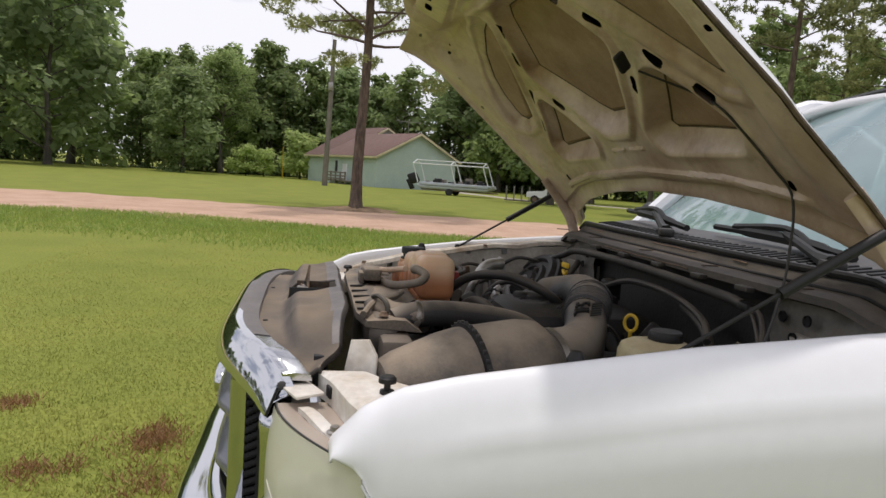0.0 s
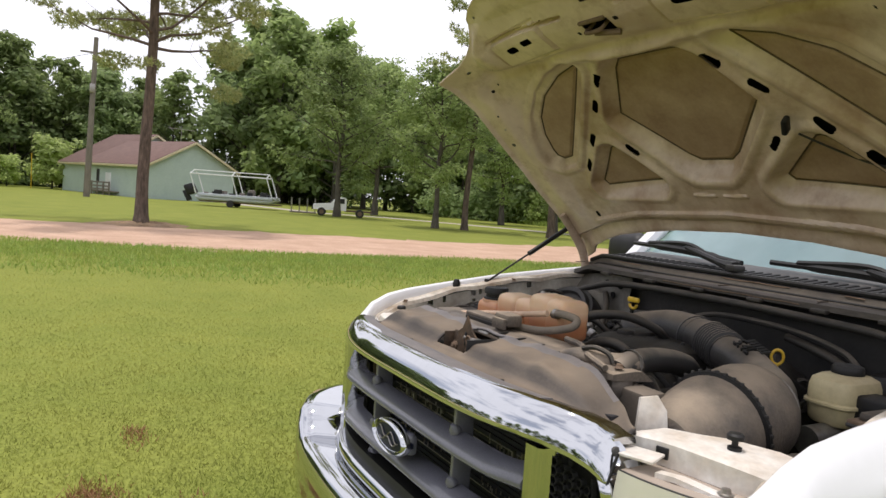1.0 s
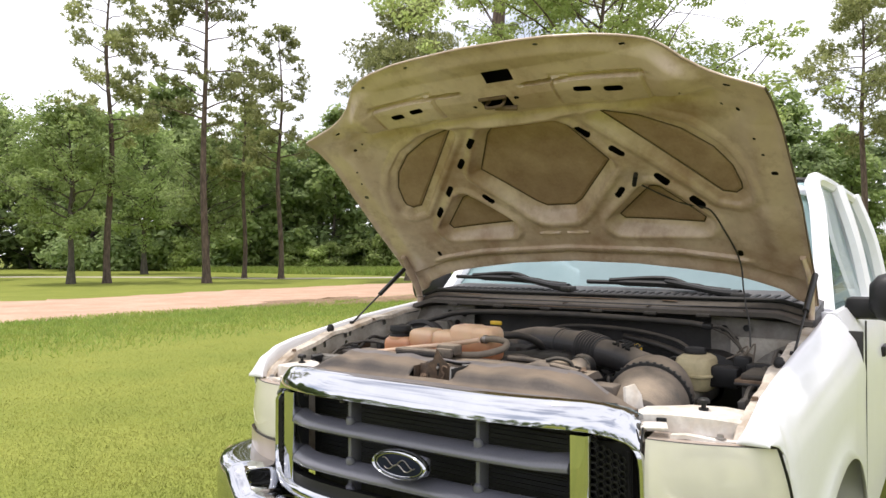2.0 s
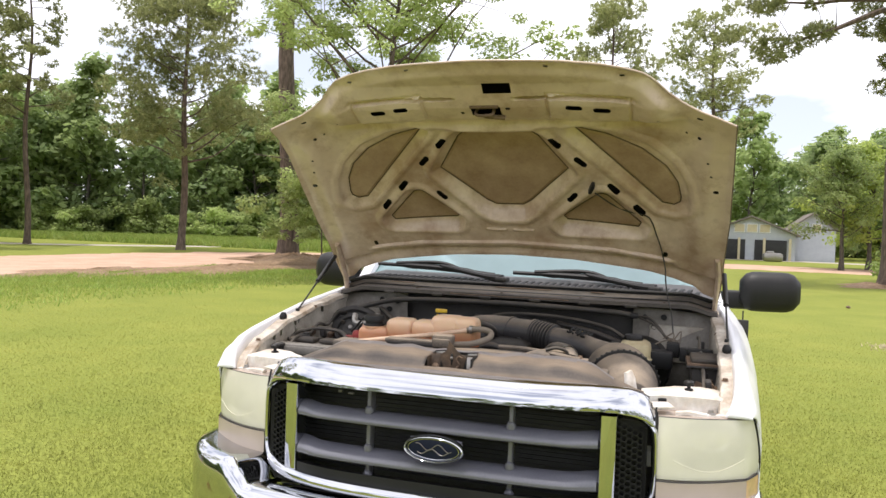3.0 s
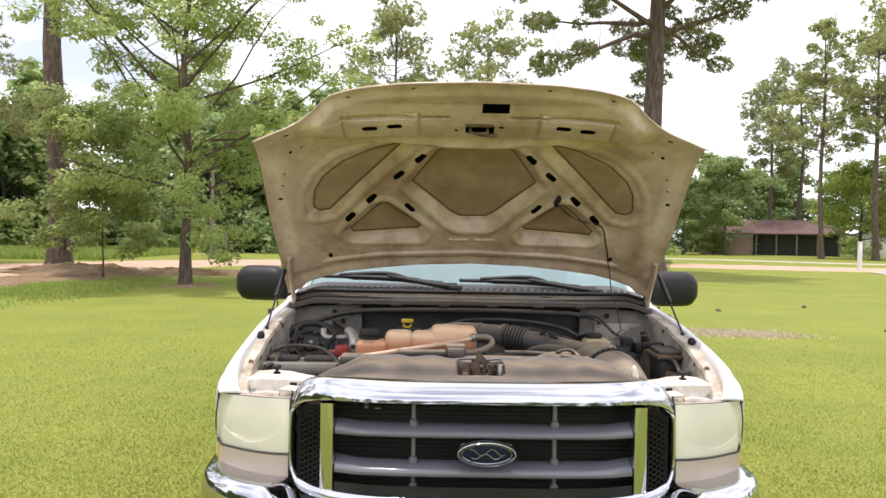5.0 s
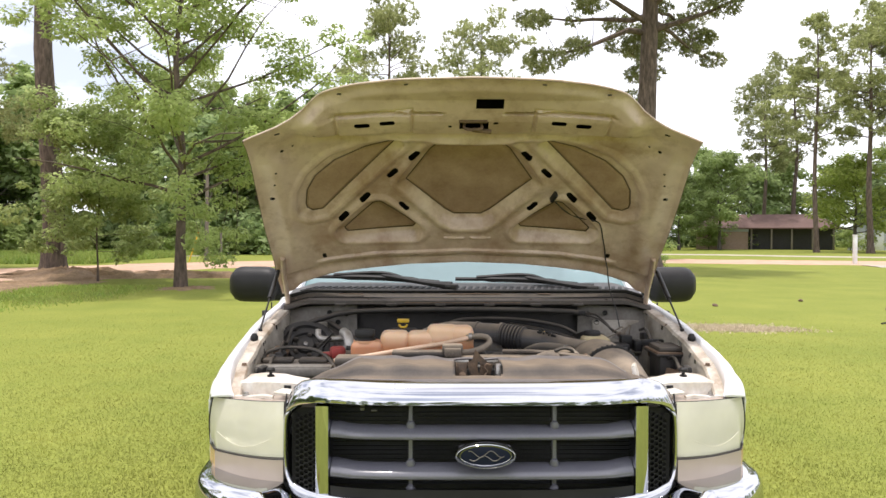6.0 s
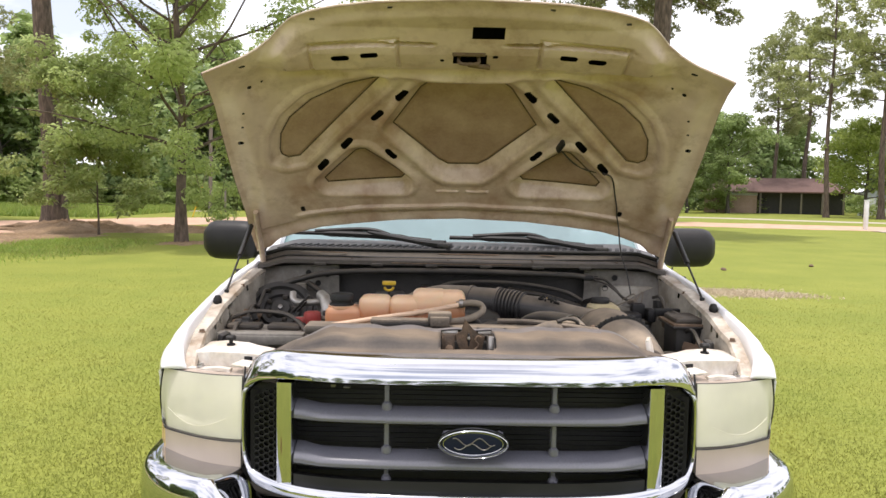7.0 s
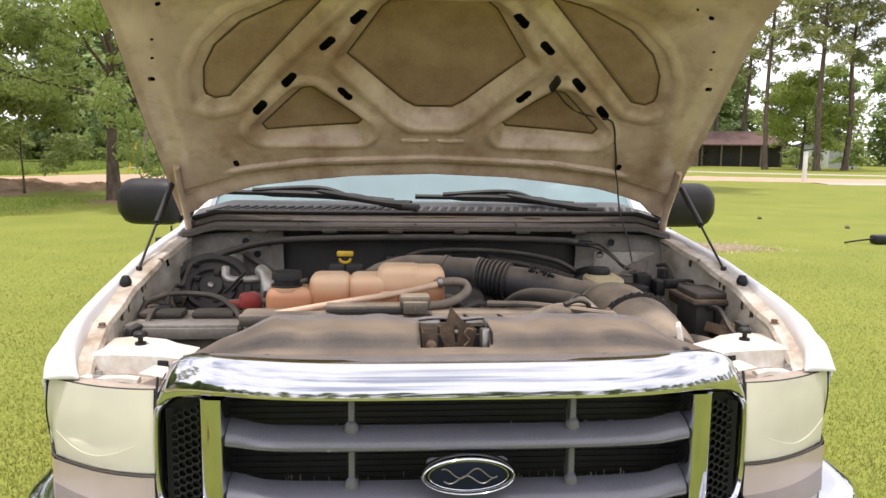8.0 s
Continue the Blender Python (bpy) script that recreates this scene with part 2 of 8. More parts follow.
M_bay = surf("engine_grime", (0.010, 0.0095, 0.009), (0.024, 0.021, 0.018), 9.0, 0.6, bump=0.15, bscale=90, dust=0.12, dustc=(0.085, 0.07, 0.052))
M_flange = surf("dusty_grey_flange", (0.10, 0.097, 0.105), (0.16, 0.145, 0.14), 14.0, 0.45, bump=0.06, bscale=120, dust=0.3, dustc=(0.24, 0.2, 0.17))
M_dirty_white = surf("dirty_white_flange", (0.68, 0.63, 0.55), (0.33, 0.25, 0.175), 9.0, 0.55, bump=0.08, bscale=60, grain=0.2)
M_dead = leaf_mat("dead_grass", (0.24, 0.115, 0.055), (0.46, 0.27, 0.13), 0.25)
M_straw = leaf_mat("dry_grass", (0.58, 0.48, 0.34), (0.74, 0.62, 0.46), 0.2)
M_cowl = surf("dusty_cowl_plastic", (0.026, 0.025, 0.024), (0.06, 0.05, 0.04), 11.0, 0.6, bump=0.1, bscale=120, dust=0.34, dustc=(0.15, 0.122, 0.092), grain=0.28)
M_front_cover = surf("scuffed_cover_plastic", (0.045, 0.041, 0.040), (0.095, 0.080, 0.068), 7.0, 0.62, bump=0.05, bscale=140, spec=0.3, dust=0.8, dustc=(0.30, 0.232, 0.165), dscale=6.5, dedge=(0.25, 0.75), dtilt=(0.62, 0.98))
M_vent = surf("vent_plastic", (0.055, 0.056, 0.062), (0.035, 0.035, 0.037), 16.0, 0.5, bump=0.06, bscale=160, dust=0.25, dustc=(0.2, 0.175, 0.15))
M_ledge = surf("dusty_brown_ledge", (0.028, 0.025, 0.022), (0.075, 0.062, 0.048), 9.0, 0.6, bump=0.12, bscale=110, dust=0.32, dustc=(0.25, 0.20, 0.15), stretch=(0.35, 1, 1), grain=0.3)
M_core = surf("condenser_core", (0.016, 0.016, 0.020), (0.026, 0.026, 0.029), 20, 0.6, grain=0.3, bscale=220)
M_batt = surf("dusty_battery_plastic", (0.10, 0.095, 0.090), (0.22, 0.19, 0.16), 12.0, 0.6, bump=0.08, dust=0.9, dustc=(0.44, 0.385, 0.32))
M_metal = surf("dull_painted_metal", (0.27, 0.255, 0.23), (0.11, 0.095, 0.075), 5.0, 0.5, bump=0.08, bscale=70, grain=0.15)
M_seam = surf("dark_brown_seam", (0.055, 0.038, 0.025), (0.13, 0.09, 0.06), 30, 0.7)
M_duct = surf("intake_plastic", (0.022, 0.0215, 0.022), (0.035, 0.032, 0.03), 8.0, 0.5, bump=0.06, bscale=150, dust=0.85, dustc=(0.36, 0.295, 0.225), dtilt=(0.35, 1.0), dedge=(0.25, 0.6))
M_airbox = surf("dusty_air_box", (0.060, 0.054, 0.049), (0.14, 0.112, 0.086), 9.0, 0.7, bump=0.18, bscale=150, grain=0.28, dust=0.84, dustc=(0.345, 0.275, 0.20))
M_tan_hose = surf("dusty_tan_hose", (0.20, 0.165, 0.125), (0.12, 0.10, 0.08), 14.0, 0.7, bump=0.1, bscale=200, dust=0.5, dustc=(0.33, 0.27, 0.2))
M_hose = surf("rubber_hose", (0.016, 0.0155, 0.015), (0.035, 0.031, 0.026), 12.0, 0.55, bump=0.1, bscale=200, dust=0.45, dustc=(0.24, 0.20, 0.155))
M_dusty_white = surf("dusty_white_panel", (0.82, 0.80, 0.76), (0.58, 0.50, 0.41), 11.0, 0.5, bump=0.05, bscale=60, dust=0.2, dustc=(0.5, 0.4, 0.28))
M_apron = surf("inner_fender_grime", (0.52, 0.49, 0.43), (0.24, 0.205, 0.16), 6.0, 0.6, bump=0.08, bscale=70)
M_tank = surf("stained_translucent_tank", (0.70, 0.43, 0.25), (0.76, 0.55, 0.37), 4.0, 0.4, bump=0.01, bscale=40, dust=0.22, dustc=(0.56, 0.43, 0.31), grain=0.03)
# coolant stands in the lower half of the bottle and tints it
kt = M_tank.node_tree
k_old = kt.nodes["Principled BSDF"].inputs["Base Color"].links[0].from_socket
k_co = kt.nodes.new("ShaderNodeTexCoord")
k_sep = kt.nodes.new("ShaderNodeSeparateXYZ")
k_map = kt.nodes.new("ShaderNodeMapRange")
k_map.inputs["From Min"].default_value, k_map.inputs["From Max"].default_value = 1.290, 1.245
k_map.inputs["To Max"].default_value = 0.75
k_mix = kt.nodes.new("ShaderNodeMix")
k_mix.data_type = "RGBA"
k_mix.inputs["B"].default_value = (0.42, 0.12, 0.03, 1)
kt.links.new(k_co.outputs["Object"], k_sep.inputs["Vector"])
kt.links.new(k_sep.outputs["Z"], k_map.inputs["Value"])
kt.links.new(k_map.outputs["Result"], k_mix.inputs["Factor"])
kt.links.new(k_old, k_mix.inputs["A"])
kt.links.new(k_mix.outputs["Result"], kt.nodes["Principled BSDF"].inputs["Base Color"])
M_tank.node_tree.nodes["Principled BSDF"].inputs["Subsurface Weight"].default_value = 0.25
M_tank.node_tree.nodes["Principled BSDF"].inputs["Subsurface Radius"].default_value = (0.03, 0.015, 0.006)
M_resv = surf("yellowed_reservoir", (0.60, 0.52, 0.30), (0.50, 0.42, 0.24), 9.0, 0.45, bump=0.03, dust=0.3)
M_red = surf("red_cap", (0.36, 0.045, 0.038), (0.24, 0.05, 0.04), 20, 0.5)
M_yellow = surf("yellow_plastic", (0.75, 0.50, 0.03), (0.65, 0.42, 0.04), 20, 0.45)
M_steel = surf("dull_steel", (0.42, 0.41, 0.40), (0.28, 0.25, 0.22), 18, 0.42, metal=0.85, bump=0.05)
M_rust = surf("rusty_steel", (0.13, 0.085, 0.055), (0.22, 0.15, 0.10), 30, 0.75, metal=0.2, bump=0.2, bscale=150)
M_latch = surf("oily_rust", (0.05, 0.036, 0.026), (0.12, 0.075, 0.045), 35, 0.6, metal=0.3, bump=0.2, bscale=150)
M_alloy = surf("dull_alloy", (0.50, 0.49, 0.47), (0.34, 0.32, 0.29), 22, 0.42, metal=0.7, bump=0.06, dust=0.3)
M_tube = surf("stained_tube", (0.66, 0.46, 0.32), (0.56, 0.38, 0.26), 9, 0.5, dust=0.3)
M_navy = surf("navy_enamel", (0.006, 0.010, 0.030), (0.008, 0.012, 0.034), 10, 0.4, grain=0.02, spec=0.25)
M_tyre = surf("tyre_rubber", (0.02, 0.02, 0.02), (0.035, 0.033, 0.03), 14, 0.8, bump=0.15)
M_inside = surf("cab_interior", (0.16, 0.155, 0.15), (0.12, 0.115, 0.11), 6, 0.8)
# the pale cyan is mixed in for the sky's reflection
M_glass = glass_mat("windshield_glass", (0.60, 0.78, 0.76), 0.40, veil_colour=(0.44, 0.62, 0.64))
M_lens = glass_mat("hazed_lens", (0.98, 0.97, 0.88), 0.62, 0.16, (1.0, 0.97, 0.82))
M_clear = glass_mat("dull_clear_lens", (0.80, 0.72, 0.66), 0.70, 0.25, (0.60, 0.50, 0.41))
M_amber = surf("amber_lens", (0.66, 0.42, 0.22), (0.6, 0.40, 0.22), 12, 0.25, coat=0.4)
M_reflector = surf("lamp_reflector", (0.90, 0.89, 0.84), (0.82, 0.81, 0.76), 8, 0.3, metal=0.65, grain=0.02)
M_grass = surf("lawn", (0.232, 0.250, 0.054), (0.176, 0.206, 0.042), 0.55, 0.95, bump=0.7, bscale=30.0, detail=12, grain=0.3, spec=0.1)
M_blade = leaf_mat("grass_blades", (0.250, 0.268, 0.058), (0.318, 0.330, 0.080), 0.6, 0.36)
M_verge = leaf_mat("verge_grass_blades", (0.22, 0.30, 0.055), (0.36, 0.42, 0.11), 0.45, 0.2)
M_road = surf("red_clay_gravel", (0.56, 0.385, 0.285), (0.44, 0.29, 0.205), 0.8, 0.95, bump=0.5, bscale=14, detail=8, grain=0.1, spec=0.1)
M_pale = surf("pale_driveway", (0.46, 0.41, 0.35), (0.36, 0.32, 0.26), 0.8, 0.95, bump=0.3, bscale=14, grain=0.08)
M_dirt = surf("bare_soil", (0.30, 0.20, 0.12), (0.20, 0.13, 0.075), 2.5, 0.95, bump=0.9, bscale=12, grain=0.25)
M_bark = surf("pine_bark", (0.165, 0.122, 0.095), (0.05, 0.036, 0.028), 9.0, 0.9, bump=1.0, bscale=14, stretch=(1, 1, 0.25), grain=0.3)
M_bark2 = surf("grey_bark", (0.12, 0.105, 0.085), (0.06, 0.052, 0.042), 6.0, 0.9, bump=0.7, bscale=16, stretch=(1, 1, 0.35), grain=0.25)
M_needle = leaf_mat("pine_needles", (0.26, 0.295, 0.12), (0.42, 0.44, 0.195), 0.6)
M_lime = leaf_mat("lime_leaves", (0.36, 0.46, 0.10), (0.56, 0.64, 0.20), 0.68)
M_leaf = leaf_mat("oak_leaves", (0.25, 0.335, 0.118), (0.375, 0.46, 0.18), 0.62)
M_leaf2 = leaf_mat("light_leaves", (0.35, 0.44, 0.15), (0.49, 0.57, 0.235), 0.68)
M_leaf3 = leaf_mat("dark_wood_leaves", (0.225, 0.31, 0.128), (0.37, 0.455, 0.205), 0.64)
M_mint = surf("mint_siding", (0.47, 0.56, 0.53), (0.42, 0.51, 0.49), 1.0, 0.7, bump=0.05, bscale=6, grain=0.05)
M_cream = surf("cream_trim", (0.62, 0.55, 0.36), (0.55, 0.48, 0.32), 3, 0.6)
M_shingle = surf("brown_shingles", (0.16, 0.095, 0.08), (0.12, 0.07, 0.06), 2, 0.85, bump=0.3, bscale=5, vary=0.12)
M_roof = surf("dark_grey_shingles", (0.10, 0.095, 0.09), (0.065, 0.062, 0.06), 2, 0.9, bump=0.3, bscale=6, grain=0.2)
M_grey_wood = surf("grey_weathered_wood", (0.23, 0.20, 0.17), (0.15, 0.13, 0.11), 5, 0.85, bump=0.3, bscale=20, stretch=(1, 1, 0.3))
M_whitewash = surf("white_siding", (0.50, 0.53, 0.57), (0.43, 0.46, 0.51), 2, 0.7, grain=0.05)
M_brick = surf("pink_brick", (0.50, 0.36, 0.30), (0.42, 0.29, 0.23), 3, 0.85, bump=0.2, grain=0.15, vary=0.15)
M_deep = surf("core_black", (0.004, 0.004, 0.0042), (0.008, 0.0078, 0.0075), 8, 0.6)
M_dark = surf("dark_opening", (0.02, 0.02, 0.022), (0.03, 0.03, 0.03), 3, 0.6)
M_pipe = surf("white_pipe", (0.75, 0.76, 0.76), (0.68, 0.69, 0.69), 5, 0.4)


# ---- mesh helpers ----
def V(*a):
    return Vector(a)


def finish(name, me, mats, parent, label, angle):
    for m in mats if isinstance(mats, (list, tuple)) else [mats]:
        me.materials.append(m)
    if angle:
        me.shade_smooth()
        me.set_sharp_from_angle(angle=radians(angle))
    ob = new(name, me)
    if parent is not None:
        ob.parent = parent
    if label:
        tagged(ob, label)
    return ob


def part(name, bm, material, parent=None, label="", angle=38):
    me = bpy.data.meshes.new(name)
    bmesh.ops.recalc_face_normals(bm, faces=bm.faces)
    bm.to_mesh(me)
    bm.free()
    return finish(name, me, material, parent, label, angle)


def raw(name, verts, faces, material, parent=None, label="", angle=0):
    me = bpy.data.meshes.new(name)
    verts = np.asarray(verts, dtype=np.float32)
    faces = np.asarray(faces, dtype=np.int32)
    k = faces.shape[1]
    me.vertices.add(len(verts))
    me.vertices.foreach_set("co", verts.ravel())
    me.loops.add(faces.size)
    me.loops.foreach_set("vertex_index", faces.ravel())
    me.polygons.add(len(faces))
    me.polygons.foreach_set("loop_start", np.arange(0, faces.size, k, dtype=np.int32))
    me.update(calc_edges=True)
    me.validate()
    return finish(name, me, material, parent, label, angle)


def thing(name, at=(0, 0, 0), label="", category="", group="", kind="", rz=0.0):
    ob = new(name)
    ob.matrix_basis = pose(*at, 0, 0, rz)
    ob.empty_display_size = 0.2
    return tagged(ob, label, category, group, kind)


def box(bm, c, s, bevel=0.0, rot=(0, 0, 0), seg=2):
    r = bmesh.ops.create_cube(bm, size=1.0, matrix=Matrix.Translation(c) @ pose(0, 0, 0, *rot) @ Matrix.Diagonal((*s, 1)))
    if bevel:
        es = list({e for v in r["verts"] for e in v.link_edges})
        bmesh.ops.bevel(bm, geom=es, offset=bevel, segments=seg, affect="EDGES", profile=0.5)
    return bm


def boxes(*rows):
    bm = bmesh.new()
    for r in rows:
        box(bm, *r)
    return bm


def curve(pts, k=6):
    """Catmull-Rom through pts."""
    p = [Vector(q) for q in pts]
    p = [2 * p[0] - p[1]] + p + [2 * p[-1] - p[-2]]
    out = []
    for i in range(1, len(p) - 2):
        for j in range(k):
            t = j / k
            a, b, c, d = p[i - 1], p[i], p[i + 1], p[i + 2]
            out.append(0.5 * (2 * b + (c - a) * t + (2 * a - 5 * b + 4 * c - d) * t * t + (3 * b - a - 3 * c + d) * t ** 3))
    out.append(p[-2])
    return out


def tube(bm, pts, r, n=10, cap=True, squash=1.0, up=None):
    pts = [Vector(p) for p in pts]
    rs = r if isinstance(r, (list, tuple)) else [r] * len(pts)
    ref = Vector(up) if up else Vector((0.13, 0.21, 0.97))
    rings = []
    for i, p in enumerate(pts):
        d = (pts[min(i + 1, len(pts) - 1)] - pts[max(i - 1, 0)]).normalized()
        a = d.cross(ref)
        if a.length < 1e-3:
            a = d.cross(Vector((1, 0, 0)))
        a.normalize()
        b = a.cross(d).normalized()
        rad = rs[min(i, len(rs) - 1)]
        rings.append([bm.verts.new(p + rad * (math.cos(t) * a + squash * math.sin(t) * b)) for t in [2 * math.pi * j / n for j in range(n)]])
    for q, s in zip(rings, rings[1:]):
        for j in range(n):
            bm.faces.new((q[j], q[(j + 1) % n], s[(j + 1) % n], s[j]))
    if cap:
        bm.faces.new(rings[0])
        bm.faces.new(rings[-1][::-1])
    return bm


def tubes(*rows, n=10):
    bm = bmesh.new()
    for pts, r in rows:
        tube(bm, pts, r, n)
    return bm


def lathe(bm, prof, m=None, n=24, flat=1.0):
    """prof: rows of radius and height along the axis; m: the axis' pose."""
    m = m or Matrix()
    rings = []
    for r, z in prof:
        if r < 1e-5:
            rings.append([bm.verts.new(m @ Vector((0, 0, z)))])
        else:
            rings.append([bm.verts.new(m @ Vector((r * math.cos(2 * math.pi * j / n), flat * r * math.sin(2 * math.pi * j / n), z))) for j in range(n)])
    for q, s in zip(rings, rings[1:]):
        for j in range(n):
            a = [q[j % len(q)], q[(j + 1) % len(q)], s[(j + 1) % len(s)], s[j % len(s)]]
            a = list(dict.fromkeys(a))
            if len(a) > 2:
                bm.faces.new(a)
    return bm


def grid(bm, f, nu, nv):
    vs = [[bm.verts.new(f(i / nu, j / nv)) for j in range(nv + 1)] for i in range(nu + 1)]
    for i in range(nu):
        for j in range(nv):
            bm.faces.new((vs[i][j], vs[i + 1][j], vs[i + 1][j + 1], vs[i][j + 1]))
    return bm


def loft(bm, loops, closed=True, cap=True):
    rings = [[bm.verts.new(p) for p in lp] for lp in loops]
    n = len(rings[0])
    for q, s in zip(rings, rings[1:]):
        for j in range(n if closed else n - 1):
            bm.faces.new((q[j], q[(j + 1) % n], s[(j + 1) % n], s[j]))
    if cap and closed:
        bm.faces.new(rings[0])
        bm.faces.new(rings[-1][::-1])
    return bm


def prism(bm, outline, depth, m=None, bevel=0.0):
    """outline in local x, y; depth along local z."""
    m = m or Matrix()
    lo = [bm.verts.new(m @ Vector((x, y, 0))) for x, y in outline]
    hi = [bm.verts.new(m @ Vector((x, y, depth))) for x, y in outline]
    n = len(lo)
    fs = [bm.faces.new(lo[::-1]), bm.faces.new(hi)]
    for j in range(n):
        bm.faces.new((lo[j], lo[(j + 1) % n], hi[(j + 1) % n], hi[j]))
    if bevel:
        bmesh.ops.bevel(bm, geom=list({e for f in fs for e in f.edges}), offset=bevel, segments=2, affect="EDGES", profile=0.5)
    return bm


def smooth(a, b, x):
    t = np.clip((x - a) / (b - a), 0, 1)
    return t * t * (3 - 2 * t)


def ground_sheet():
    bm = bmesh.new()
    bmesh.ops.create_grid(bm, x_segments=80, y_segments=80, size=700)
    ob = part("ground", bm, M_grass, None, "mown yellow-green lawn reaching far to the woods", 0)
    tagged(ob, category="lawn", kind="structure")


def strip(name, line, half, z, material, label, category, seed, rag=0.35):
    rng = np.random.default_rng(seed)
    pts = curve([(x, y, 0) for x, y in line], 14)
    n = 8
    vs, fs = [], []
    wob = [0.0, 0.0]
    for i, p in enumerate(pts):
        d = (pts[min(i + 1, len(pts) - 1)] - pts[max(i - 1, 0)]).normalized()
        s = Vector((-d.y, d.x, 0))
        wob = [0.6 * w + rng.normal(0, rag) for w in wob]
        for j in range(n + 1):
            u = 2 * j / n - 1
            edge = wob[0] * max(0, u) - wob[1] * min(0, u)
            q = p + s * (u * half + math.copysign(edge, u))
            h = z * (1 - abs(u) ** 6) + 0.004 + 0.01 * math.sin(7 * u) * (1 - abs(u))
            vs.append((q.x, q.y, h))
    for i in range(len(pts) - 1):
        for j in range(n):
            a = i * (n + 1) + j
            fs.append((a, a + 1, a + n + 2, a + n + 1))
    tagged(raw(name, vs, fs, material, None, label, 40), category=category, kind="structure")


def mound(name, x, y, rx, ry, h, material, label, category, seed, rz=0.0):
    """Low uneven heap of soil or straw with a ragged rim."""
    rng = np.random.default_rng(seed)
    nr, na = 9, 44
    vs = [(0, 0, h)]
    amp = [0.16 * rng.normal() for _ in range(6)]
    for i in range(1, nr + 1):
        for j in range(na):
            a = 2 * math.pi * j / na
            rim = 1 + sum(amp[k] * math.sin((k + 2) * a + 3 * amp[k - 1]) for k in range(6)) * 0.8 + 0.05 * rng.normal()
            t = i / nr
            up = h * (1 - t * t) ** 1.3 + 0.3 * h * (1 - t) * rng.normal() + (0.006 if i < nr else -0.012)
            vs.append((rx * t * rim * math.cos(a), ry * t * rim * math.sin(a), up))
    fs = []
    for i in range(nr):
        for j in range(na):
            k = (j + 1) % na
            if i == 0:
                fs.append((0, 1 + j, 1 + k, 1 + k))
            else:
                a, b = 1 + (i - 1) * na, 1 + i * na
                fs.append((a + j, b + j, b + k, a + k))
    bm = bmesh.new()
    bv = [bm.verts.new(v) for v in vs]
    for f in fs:
        bm.faces.new([bv[i] for i in dict.fromkeys(f)])
    ob = part(name, bm, material, None, label, 60)
    ob.matrix_basis = pose(x, y, 0, 0, 0, rz)
    return tagged(ob, category=category, kind="structure")


ROAD = [(-23, -90), (-23, -40), (-23.2, -14), (-22.6, -4), (-21.3, 4), (-20.2, 11), (-20.4, 18), (-20.0, 25), (-18.6, 31),
        (-14.5, 37.5), (-8, 43), (1, 46.5), (11, 47.5), (21, 45.5), (36, 41), (62, 34), (120, 22)]
ground_sheet()
strip("road", ROAD, 4.0, 0.03, M_road, "pinkish red clay dirt road with graded ruts", "road", 3)
strip("driveway", [(-80, 13), (-58, 17.8), (-53, 23.5), (-42, 29.6), (-34.6, 32), (-28, 41), (-25, 49), (-20, 58)], 0.9, 0.02, M_pale,
      "pale gravel farm track past the trees", "driveway", 4, 0.12)
strip("driveway", [(-2, 66), (12, 66.5), (24, 64), (34, 57), (60, 47), (100, 40)], 1.7, 0.02, M_pale,
      "pale concrete driveway before the brick house", "driveway", 5, 0.15)
strip("pavement", [(24, 38.5), (30, 37.5), (40, 35)], 1.3, 0.03, M_pale, "white concrete pad at the road edge", "pavement", 6, 0.05)
for k, (px, py, rx, ry, h) in enumerate([(-14.6, 26.6, 3.4, 2.2, 0.34), (-13.8, 20.5, 1.5, 4.2, 0.16), (-10.6, 27.2, 3.6, 1.2, 0.2), (-16.0, 16.0, 1.3, 3.5, 0.08)]):
    mound("dirt_bank", px, py, rx, ry, h, M_dirt, "eroded brown soil bank with roots along the road", "soil", 20 + k)


# ---- grass ----
def blades(name, xy, height, width, material, label, seed):
    rng = np.random.default_rng(seed)
    n = len(xy)
    a = rng.uniform(0, 2 * math.pi, n)
    h = height * rng.uniform(0.45, 1.25, n)
    w = width * rng.uniform(0.6, 1.3, n)
    lean = rng.normal(0, 0.55, (n, 2)) * h[:, None]
    base = np.column_stack([xy, np.zeros(n)])
    side = np.column_stack([np.cos(a) * w, np.sin(a) * w, np.zeros(n)])
    tip = base + np.column_stack([lean, h])
    vs = np.stack([base - side, base + side, tip], 1).reshape(-1, 3)
    ob = raw(name, vs, np.arange(3 * n).reshape(n, 3), material, None, label)
    tagged(ob, category="grass", kind="stuff")


def lawn_points(seed, n, r0, r1, cx, cy):
    rng = np.random.default_rng(seed)
    r = r0 + (r1 - r0) * (1 - np.sqrt(1 - rng.uniform(0, 1, n))) * 1.0
    a = rng.uniform(0, 2 * math.pi, n)
    p = np.column_stack([cx + r * np.cos(a), cy + r * np.sin(a)])
    keep = ~((np.abs(p[:, 0]) < 0.85) & (p[:, 1] > 0.3) & (p[:, 1] < 5.2)) & (p[:, 1] > -3.5)
    return p[keep]


blades("lawn_grass", lawn_points(5, 560000, 0.9, 15.0, 0, 1.0), 0.022, 0.0031, M_blade, "short mown grass blades of the lawn", 6)
rg = np.random.default_rng(9)
dry = np.concatenate([np.column_stack([rg.normal(mx, sx, n), rg.normal(my, sy, n)]) for mx, my, sx, sy, n in ((5.2, 11.0, 0.42, 0.26, 4200), (5.7, 10.8, 0.4, 0.16, 1600), (4.6, 11.3, 0.3, 0.16, 900))])
blades("dry_grass", dry, 0.034, 0.012, M_straw, "thin dry tan grass on a worn patch", 13)
